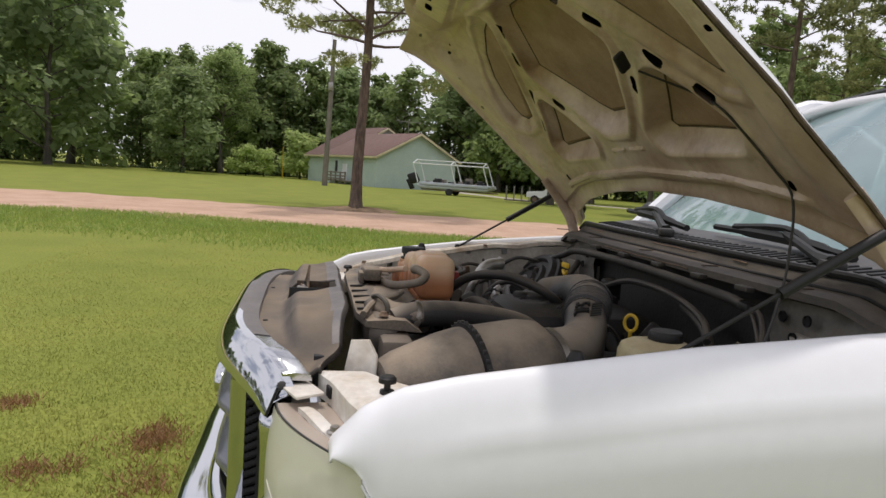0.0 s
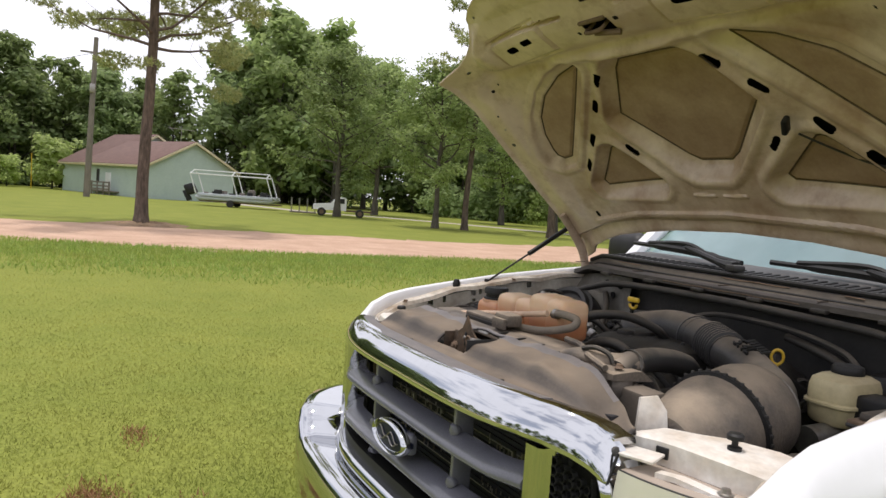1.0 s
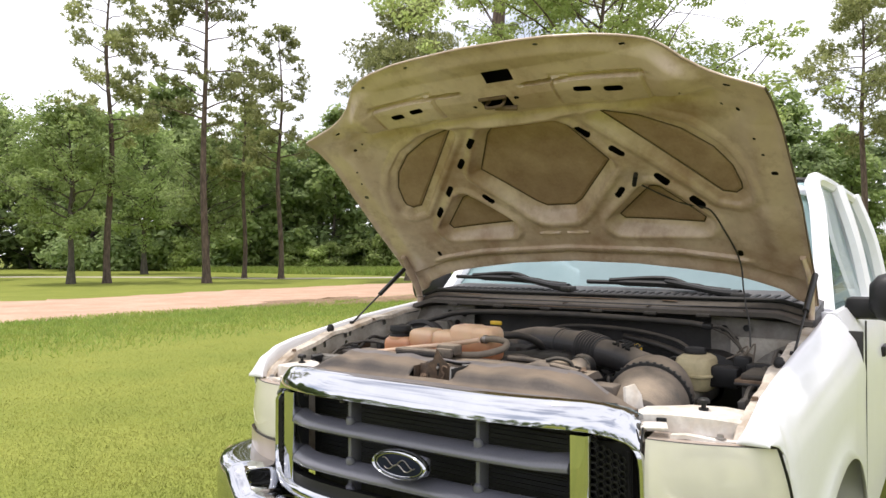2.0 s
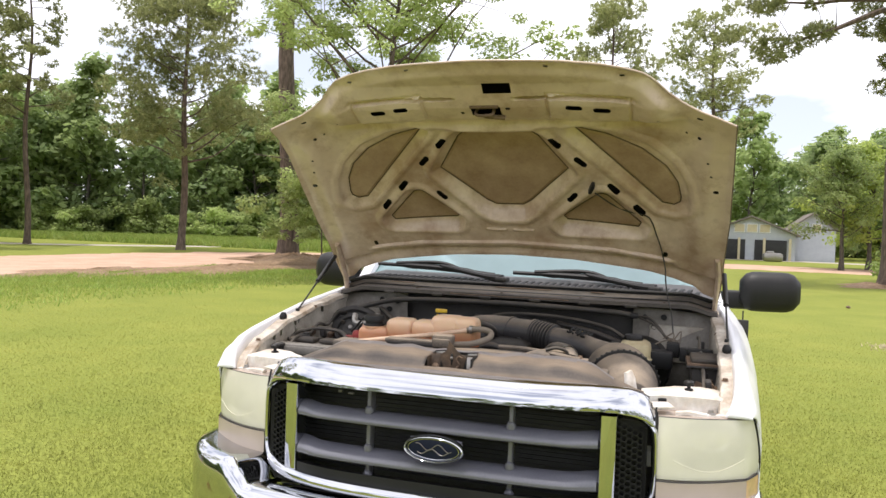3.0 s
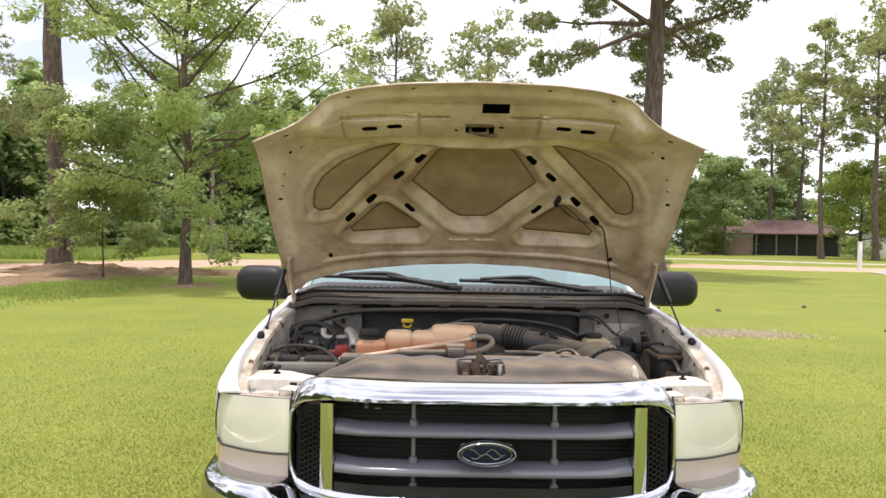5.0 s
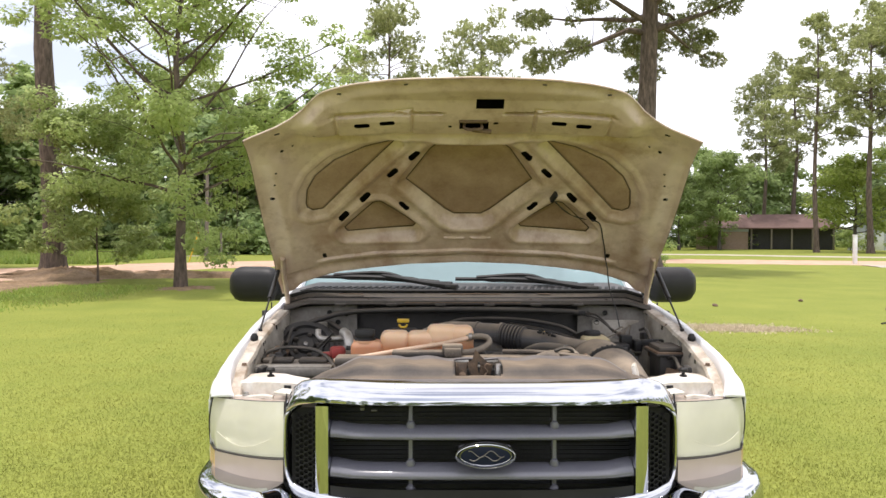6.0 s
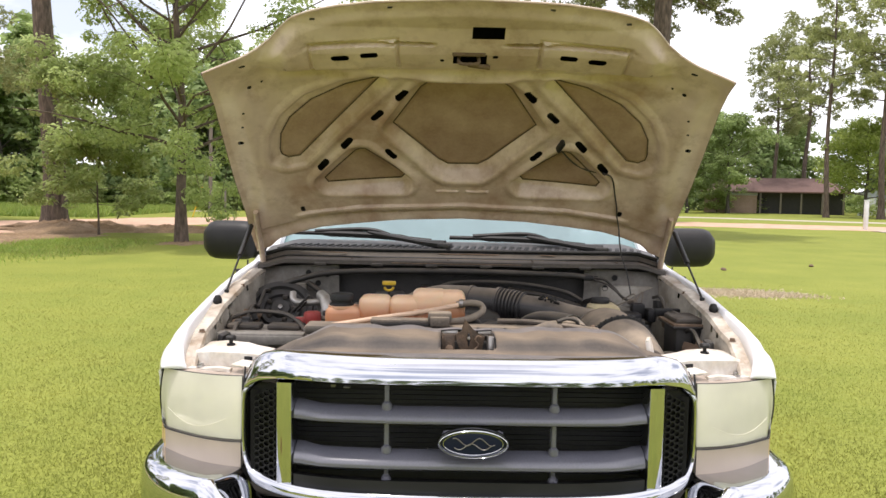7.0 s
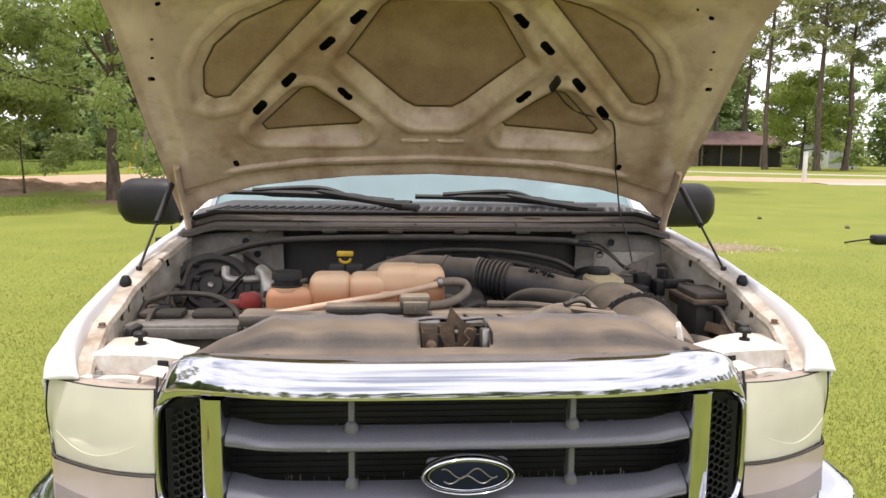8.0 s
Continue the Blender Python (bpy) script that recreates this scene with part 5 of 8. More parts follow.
    tube(st, [Vector(q) for q in hood_point(np.array([0.0, 0.07]), np.array([0.79, 0.765]), np.array([-0.03, -0.012]))], 0.009, 8)
    box(st, Vector(hood_point(np.array([0.0]), np.array([0.825]), np.array([-0.016]))[0]), (0.11, 0.012, 0.02), 0.003, (-41, 0, 0))
    part("latch_striker", st, M_rust, hood, "rusty latch striker")
    lamp = bmesh.new()
    c = Vector(hood_point(np.array([0.368]), np.array([0.37]), np.array([0.02]))[0])
    box(lamp, c, (0.016, 0.05, 0.03), 0.006, (-41, 10, 20))
    part("hood_lamp", lamp, M_black, hood, "small black under-hood lamp")
    wx = np.array([0.38, 0.44, 0.50, 0.58, 0.605, 0.625, 0.645, 0.655])
    wv = np.array([0.33, 0.24, 0.20, 0.21, 0.18, 0.11, 0.04, -0.01])
    pts = [Vector(q) for q in hood_point(wx, wv, hood_base(wx, wv) + hood_relief(wx, wv) - 0.005)] + [V(0.657, 1.168, 1.52), V(0.662, 1.165, 1.46), V(0.672, 1.155, 1.40), V(0.69, 1.13, 1.33), V(0.70, 1.10, 1.25)]
    part("lamp_wire", tube(bmesh.new(), curve(pts, 5), 0.0030, 6), M_trim, hood, "hanging black wire")


build_hood()
for sg in (-1, 1):
    g = part("gas_strut", tubes(([(sg * 0.893, 0.99, 1.393), (sg * 0.895, 1.175, 1.505)], 0.0105)), M_black, truck)
    part("strut_rod", tubes(([(sg * 0.89, 0.80, 1.278), (sg * 0.893, 0.99, 1.393)], 0.004)), M_black, g)
    part("ball_end", lathe(bmesh.new(), [(0, -0.014), (0.009, -0.013), (0.012, 0), (0.009, 0.012), (0, 0.013)], pose(sg * 0.889, 0.792, 1.272), 12), M_black, g)


# grille
def ring_path():
    half = [(0, 1.173), (0.2, 1.172), (0.38, 1.170), (0.49, 1.166), (0.560, 1.158), (0.603, 1.145), (0.632, 1.115), (0.647, 1.065), (0.651, 0.99), (0.650, 0.92), (0.640, 0.872), (0.612, 0.838),
            (0.56, 0.823), (0.45, 0.818), (0.2, 0.815), (0, 0.814)]
    right = curve([(x, 0, z) for x, z in half], 5)
    return right + [Vector((-p.x, 0, p.z)) for p in right[-2:0:-1]]


FLANGE = ((0.042, -0.004), (0.044, 0.0), (0.068, 0.002), (0.094, -0.001), (0.098, -0.013), (0.044, -0.012))


def crown_pt(x, q):
    """Top rail: q runs from the lower front edge up the rolled face to the rear edge."""
    a = abs(x)
    top = np.interp(a, [0, 0.45, 0.52, 0.565, 0.597, 0.62, 0.636, 0.645], [1.208, 1.208, 1.205, 1.198, 1.187, 1.170, 1.150, 1.130])
    low = np.interp(a, [0, 0.48, 0.54, 0.59, 0.62, 0.645], [1.142, 1.141, 1.136, 1.124, 1.110, 1.090])
    ang = radians(6 + 62 * q)
    a0, a1 = radians(6), radians(68)
    f = (math.sin(ang) - math.sin(a0)) / (math.sin(a1) - math.sin(a0))
    g = (math.cos(a0) - math.cos(ang)) / (math.cos(a0) - math.cos(a1))
    return Vector((x, bow(x) + 0.046 * g, low + (top - low) * f))


def build_grille():
    gr = bmesh.new()
    path = ring_path()
    n = len(path)
    loops = []
    for i, p in enumerate(path):
        d = (path[(i + 1) % n] - path[i - 1]).normalized()
        out = Vector((-d.z, 0, d.x))
        if out.dot(p - Vector((0, 0, 0.99))) < 0:
            out = -out
        top = smooth(1.075, 1.125, p.z)
        low = smooth(0.86, 0.83, p.z)
        w = 0.012 + 0.010 * low
        side = [(a * w, b) for a, b in ((-1.0, 0.07), (-1.0, 0.008), (-0.95, 0.003), (-0.5, -0.004), (0.0, -0.008), (0.45, -0.003), (0.8, 0.010), (0.97, 0.028), (1.03, 0.042), (1.05, 0.060), (1.0, 0.085), (0.8, 0.10))]
        loops.append([p + out * (a - 0.022 * top) + Vector((0, bow(p.x) + b + 0.018 * top, 0)) for a, b in side])
    loops.append(loops[0])
    loft(gr, loops, False, False)
    bmesh.ops.remove_doubles(gr, verts=gr.verts, dist=1e-5)
    grille = part("grille", gr, M_chrome, truck, "chrome grille surround with dark bars", 60)
    crown = bmesh.new()
    xs = [0.648 * math.sin(k / 60 * math.pi / 2) for k in range(-60, 61)]
    loft(crown, [[Vector((x, bow(x) + 0.05, crown_pt(x, 0).z - 0.002)), Vector((x, bow(x) + 0.006, crown_pt(x, 0).z - 0.003))] + [crown_pt(x, q) for q in np.linspace(0, 1, 14)] + [crown_pt(x, 1) + Vector((0, 0.012, 0.0005))] for x in xs], False, False)
    part("top_rail", crown, M_chrome, grille, "rolled chrome top rail of the grille", 70)
    for sg in (-1, 1):
        part("rail_seam", tubes(([(sg * 0.649, bow(0.648) + 0.002 + 0.02 * q, 1.09 + 0.055 * q) for q in (0, 0.5, 1.0)], 0.003), n=6), M_black, grille)
    shelf = bmesh.new()
    loft(shelf, [[(x, bow(x) * 1.02 + a, np.interp(abs(x), [0, 0.38, 0.49, 0.56, 0.6, 0.625], [1.210, 1.206, 1.203, 1.196, 1.184, 1.166]) + b) for a, b in FLANGE] for x in np.linspace(-0.535, 0.475, 43)])
    part("rear_flange", shelf, M_flange, grille, "flat dusty grey flange behind the chrome", 45)
    for x0, x1 in ((-0.628, -0.536), (0.476, 0.628)):
        end = bmesh.new()
        loft(end, [[(x, bow(x) * 1.02 + a, np.interp(abs(x), [0, 0.38, 0.49, 0.56, 0.6, 0.625], [1.208, 1.204, 1.201, 1.195, 1.183, 1.165]) + b) for a, b in FLANGE] for x in np.linspace(x0, x1, 12)])
        part("crown_end", end, M_chrome_worn, grille, "worn chrome end of the top rail", 45)
    for sg in (-1, 1):
        part("end_cap", lathe(bmesh.new(), [(0, 0.010), (0.010, 0.008), (0.016, 0.0), (0.016, -0.01)], pose(sg * 0.630, bow(0.63) + 0.045, 1.140, 0, sg * 75), 14), M_trim, grille, "black plastic corner plug")
        post = bmesh.new()
        loft(post, [[(sg * (0.4905 + dx), bow(0.515) + dy, z) for dx, dy in ((0, 0.08), (0.0, 0.014), (0.006, 0.007), (0.043, 0.010), (0.050, 0.018), (0.05, 0.08))] for z in (0.832, 0.9, 1.0, 1.1, 1.125)], True, True)
        part("chrome_post", post, M_chrome, grille, "", 50)
        # honeycomb panel beside the post
        hb = bmesh.new()
        R, cols, rows = 0.0105, 5, 17
        for i in range(cols):
            for j in range(rows):
                cx = 0.545 + i * R * 1.5
                cz = 0.845 + (j + 0.5 * (i % 2)) * R * 1.732
                yy = 0.095 + 0.5 * (cx - 0.54)
                if cz > 1.112 - 0.6 * (cx - 0.545):
                    continue
                o = [hb.verts.new((sg * (cx + R * math.cos(k * math.pi / 3)), yy, cz + R * math.sin(k * math.pi / 3))) for k in range(6)]
                q = [hb.verts.new((sg * (cx + 0.78 * R * math.cos(k * math.pi / 3)), yy, cz + 0.78 * R * math.sin(k * math.pi / 3))) for k in range(6)]
                b = [hb.verts.new((sg * (cx + 0.78 * R * math.cos(k * math.pi / 3)), yy + 0.014, cz + 0.78 * R * math.sin(k * math.pi / 3))) for k in range(6)]
                for k in range(6):
                    l = (k + 1) % 6
                    hb.faces.new((o[k], o[l], q[l], q[k]))
                    hb.faces.new((q[k], q[l], b[l], b[k]))
        part("honeycomb", hb, M_deep, grille, "black honeycomb mesh", 20)
        part("mesh_shroud", boxes(((sg * 0.582, 0.155, 0.965), (0.09, 0.01, 0.27))), M_black, grille)
        inner = bmesh.new()
        loft(inner, [[(sg * 0.625, bow(0.62) + 0.01, z), (sg * 0.616, 0.105 + 0.03, z), (sg * 0.606, 0.14, z), (sg * 0.625, 0.14, z)] for z in (0.85, 0.9, 1.03, 1.085)], True, True)
        part("side_wall", inner, M_black, grille)
    for z0, z1 in ((1.026, 1.063), (0.899, 0.941)):
        bar = bmesh.new()
        zc, hh = (z0 + z1) / 2, (z1 - z0) / 2
        loops = []
        for i in range(41):
            x = -0.489 + 0.978 * i / 40
            e = smooth(0.40, 0.489, abs(x))
            k = hh * (1 + 0.22 * e)
            y0 = bow(x) * 0.6 + 0.016 + 0.02 * e
            loops.append([(x, y0 + a, zc + b * k) for a, b in ((0.06, -0.7), (0.02, -1.0), (0.005, -0.92), (-0.002, -0.6), (-0.002, -0.25), (0.004, 0.12), (0.014, 0.45), (0.027, 0.74), (0.043, 0.93), (0.06, 1.0))])
        loft(bar, loops)
        part("crossbar", bar, M_bar, grille, "satin dark grey grille bar", 50)
    edge = bmesh.new()
    loft(edge, [[(x, bow(x) + a, b) for a, b in ((0.03, 1.145), (0.03, 1.134), (0.11, 1.134), (0.11, 1.145))] for x in np.linspace(-0.49, 0.49, 25)])
    loft(edge, [[(x, bow(x) + a, b) for a, b in ((0.02, 0.868), (0.02, 0.835), (0.09, 0.835), (0.09, 0.85))] for x in np.linspace(-0.49, 0.49, 25)])
    part("bezel", edge, M_deep, grille)
    for x in (-0.231, 0.231):
        part("rib", boxes(((x, 0.075, 0.99), (0.014, 0.05, 0.29), 0.004)), M_bar, grille)
        for z in (1.068, 0.946, 0.862):
            part("rib_foot", lathe(bmesh.new(), [(0.016, 0), (0.014, 0.01), (0.008, 0.018), (0, 0.02)], pose(x, 0.056, z - 0.004, 25), 10), M_bar, grille)
    # oval badge: plain shapes only
    el = [Vector((0.0885 * math.cos(a), 0, 0.0345 * math.sin(a))) for a in np.linspace(0, 2 * math.pi, 49)]
    rim = bmesh.new()
    loft(rim, [[(0.006 + p.x * s, -0.006 + dy, 0.986 + p.z * (1 + (s - 1) * 2.2)) for s, dy in ((1.09, 0.014), (1.10, 0.004), (1.075, -0.006), (1.03, -0.010), (0.99, -0.006), (0.965, 0.002), (0.965, 0.012))] for p in el[:-1]] +
         [[(0.006 + el[0].x * s, -0.006 + dy, 0.986 + el[0].z * (1 + (s - 1) * 2.2)) for s, dy in ((1.09, 0.014), (1.10, 0.004), (1.075, -0.006), (1.03, -0.010), (0.99, -0.006), (0.965, 0.002), (0.965, 0.012))]], False, False)
    bmesh.ops.remove_doubles(rim, verts=rim.verts, dist=1e-5)
    badge = part("badge", rim, M_chrome, grille, "oval chrome-rimmed badge", 60)
    f = bmesh.new()
    loft(f, [[(0.006 + p.x * s, y, 0.986 + p.z * s) for p in el[:-1]] for s, y in ((0.985, 0.02), (0.985, -0.004), (0.8, -0.007), (0.4, -0.0085), (0.05, -0.009))])
    part("badge_field", f, M_navy, badge, "navy enamel field", 60)
    ring = bmesh.new()
    tube(ring, [Vector((0.006 + 0.91 * p.x, -0.0075, 0.986 + 0.89 * p.z)) for p in el], 0.0011, 6)
    part("badge_line", ring, M_chrome, badge)
    mark = bmesh.new()
    for k, (amp, off, x0, x1) in enumerate(((0.010, 0.006, -0.055, 0.058), (0.008, -0.007, -0.05, 0.05))):
        tube(mark, [(0.006 + x, -0.0105, 0.986 + off + amp * math.sin(95 * x + 2 * k)) for x in np.linspace(x0, x1, 30)], 0.0024, 6, True, 0.6)
    part("badge_stroke", mark, M_steel, badge, "plain silver strokes")
    part("badge_mount", boxes(((0.006, 0.02, 0.986), (0.17, 0.03, 0.055), 0.012)), M_bar, badge)


build_grille()

# condenser and brackets behind the bars
cond = part("condenser", boxes(((0, 0.235, 0.98), (1.1, 0.02, 0.40))), M_core, truck, "dark condenser core behind the grille")
for i in range(22):
    part("condenser_fin", boxes(((0, 0.222, 0.82 + 0.0145 * i), (1.06, 0.006, 0.004))), M_core, cond)
for x, z, w, h in ((-0.40, 1.095, 0.014, 0.03), (-0.36, 1.08, 0.02, 0.006), (0.36, 1.0, 0.014, 0.035), (0.30, 1.01, 0.006, 0.02), (0.26, 1.005, 0.005, 0.018), (-0.33, 1.0, 0.012, 0.02), (-0.28, 1.0, 0.008, 0.022), (-0.10, 1.005, 0.01, 0.01)):
    part("bracket", boxes(((x, 0.20, z), (w, 0.012, h), 0.002)), M_steel, cond)

# pale flecks added for sunlight glinting through the condenser
bits = np.random.default_rng(31)
for k in range(190):
    row = k % 5
    x = bits.uniform(-0.36, 0.36) if row < 2 else math.copysign(bits.uniform(0.10, 0.42), bits.uniform(-1, 1))
    z = (1.112, 1.106, 0.998, 0.992, 0.882)[row]
    part("glint_fleck", boxes(((x, 0.214, z + bits.uniform(-0.008, 0.008)), (bits.uniform(0.001, 0.0034), 0.003, bits.uniform(0.004, 0.020)))), (M_steel, M_tan_hose, M_apron)[k % 3], cond)
for z in (1.122, 1.115, 1.006, 0.986, 0.876):
    part("cooler_line", tubes(([(-0.43, 0.206, z), (0.43, 0.206, z)], 0.0016), n=5), M_steel, cond)
# made-up pipes, added along the rows of flecks
for z in (0.88, 0.992, 1.106):
    part("added_pipe", tubes(([(-0.45, 0.137, z), (0.45, 0.137, z - 0.004)], 0.003), n=6), M_black, cond)


# bumper
def build_bumper():
    bm = bmesh.new()
    half = curve([(0, -0.075, 0), (0.3, -0.073, 0), (0.6, -0.045, 0), (0.8, 0.022, 0), (0.91, 0.105, 0), (0.966, 0.21, 0), (0.985, 0.38, 0)], 6)
    path = [Vector((-p.x, p.y, 0)) for p in half[:0:-1]] + half
    loops = []
    for i, p in enumerate(path):
        d = (path[min(i + 1, len(path) - 1)] - path[max(i - 1, 0)]).normalized()
        out = Vector((d.y, -d.x, 0))
        a = abs(p.x)
        top = 0.795 + 0.074 * smooth(0.635, 0.715, a)
        loops.append([p + out * q + Vector((0, 0, z)) for q, z in ((-0.16, top - 0.012), (-0.05, top), (-0.015, top - 0.004), (0.0, top - 0.022), (0.008, top - 0.07), (0.004, 0.66), (-0.01, 0.57), (-0.05, 0.55))])
    loft(bm, loops, False, False)
    bumper = part("front_bumper", bm, M_chrome, truck, "chrome front bumper", 50)
    for sg in (-1, 1):
        # black block added to close the corner gap, dark like its shade
        part("gap_block", boxes(((sg * 0.672, 0.205, 0.822), (0.075, 0.10, 0.06), 0.015)), M_black, bumper, "added black block in the shaded gap behind the bumper corner")


build_bumper()


# headlamps and turn signals
def lamp_pt(u, w, sg, low, push=0.0):
    """u: inner to outer; w: bottom to top."""
    out = 0.960 if low else 0.960 - 0.026 * w ** 2
    x = 0.657 + (out - 0.657) * (u + 0.06 * math.sin(math.pi * u) * (1 - u))
    y = 0.146 + 0.157 * u ** 1.4 - 0.005 * math.sin(math.pi * u) + 0.035 * w * (0.3 - 0.5 * u) + push + 0.05 * (1 - w) * smooth(0.84, 1.0, u)
    if low:
        z0, z1 = 0.854, 0.929 - 0.002 * u
        y = 0.138 + 0.150 * u ** 1.4 - 0.004 * math.sin(math.pi * u) + push + 0.052 * smooth(0.86, 1.0, u)
    else:
        z0, z1 = 0.935 - 0.006 * u, 1.118 - 0.014 * u ** 1.5
    return Vector((sg * x, y - (0.006 * math.sin(math.pi * w) if not low else 0), z0 + (z1 - z0) * w))


for sg in (-1, 1):
    hl = part("headlamp", grid(bmesh.new(), lambda u, w: lamp_pt(u, w, sg, False), 40, 14), M_lens, truck, "cloudy yellowed headlamp lens", 70)
    hl.visible_shadow = False
    back = bmesh.new()
    grid(back, lambda u, w: lamp_pt(0.02 + 0.96 * u, 0.03 + 0.94 * w, sg, False, 0.012 + 0.085 * smooth(1.0, 0.1, math.hypot((u - 0.5) / 0.44, (w - 0.54) / 0.47) ** 2)), 44, 30)
    part("reflector", back, M_reflector, hl, "silver reflector bowl", 70)
    edge = bmesh.new()
    rimpts = [lamp_pt(u, 0, sg, False) for u in np.linspace(0, 1, 30)] + [lamp_pt(1, w, sg, False) for w in np.linspace(0, 1, 10)][1:] + [lamp_pt(u, 1, sg, False) for u in np.linspace(1, 0, 14)][1:] + [lamp_pt(0, w, sg, False) for w in np.linspace(1, 0, 10)][1:]
    tube(edge, [q + Vector((0, 0.004, 0)) for q in rimpts], 0.0020, 6)
    part("lens_rim", edge, M_trim, hl, "dark lens seal")
    part("outer_seal", tube(bmesh.new(), [lamp_pt(1, w, sg, False) + Vector((sg * 0.003, 0.005, 0)) for w in np.linspace(0, 1, 10)], 0.0036, 6), M_black, hl, "black seal along the fender")
    house = bmesh.new()
    loft(house, [[p + Vector((0, 0.004, 0)) for p in rimpts[:-1]], [p + Vector((-sg * 0.01, 0.11, 0)) for p in rimpts[:-1]]], True, False)
    part("housing", house, M_clear, hl)
    arc = bmesh.new()
    tube(arc, [lamp_pt(0.14 + 0.70 * q, 0.42 - 0.27 * math.sin(math.pi * (0.12 + 0.8 * q)), sg, False, -0.001) for q in np.linspace(0, 1, 16)], 0.0007, 6)
    part("lens_ridge", arc, M_lens, hl)
    bulb = lathe(bmesh.new(), [(0, -0.035), (0.011, -0.03), (0.012, 0.0), (0.018, 0.01), (0.018, 0.03)], Matrix.Translation(lamp_pt(0.5, 0.55, sg, False, 0.06)) @ pose(0, 0, 0, 90), 14)
    part("bulb", bulb, M_reflector, hl)
    ts = part("turn_signal", grid(bmesh.new(), lambda u, w: lamp_pt(0.86 * u, 0.02 + 0.96 * w, sg, True), 18, 20), M_clear, truck, "dull clear turn signal lens with amber end", 70)
    part("amber_end", grid(bmesh.new(), lambda u, w: lamp_pt(0.86 + 0.14 * u, w, sg, True), 10, 5), M_amber, ts, "amber lens end", 70)
    sh = bmesh.new()
    grid(sh, lambda u, w: lamp_pt(u, w, sg, True, 0.022), 18, 5)
    part("signal_back", sh, M_apron, ts, "", 70)
    low = bmesh.new()
    loft(low, [[lamp_pt(u, 0, sg, True) + Vector((0, a, b)) for a, b in ((0.0, -0.004), (0.02, -0.03), (0.1, -0.03), (0.1, -0.004))] for u in np.linspace(0, 1, 10)])
    part("lower_filler", low, M_black, ts)
    frame_pts = [lamp_pt(u, 0, sg, True, 0.004) for u in np.linspace(0, 1, 12)] + [lamp_pt(1, 1, sg, True, 0.004)] + [lamp_pt(u, 1, sg, True, 0.004) for u in np.linspace(1, 0, 12)][1:] + [lamp_pt(0, 0, sg, True, 0.004)]
    part("lens_seal", tube(bmesh.new(), frame_pts, 0.0022, 6), M_trim, ts)


# fenders
FY = [0.255, 0.30, 0.36, 0.45, 0.60, 0.85, 1.15, 1.42]


def fender_top(y):
    return float(np.interp(y, FY, [1.136, 1.190, 1.222, 1.243, 1.266, 1.302, 1.332, 1.356]))


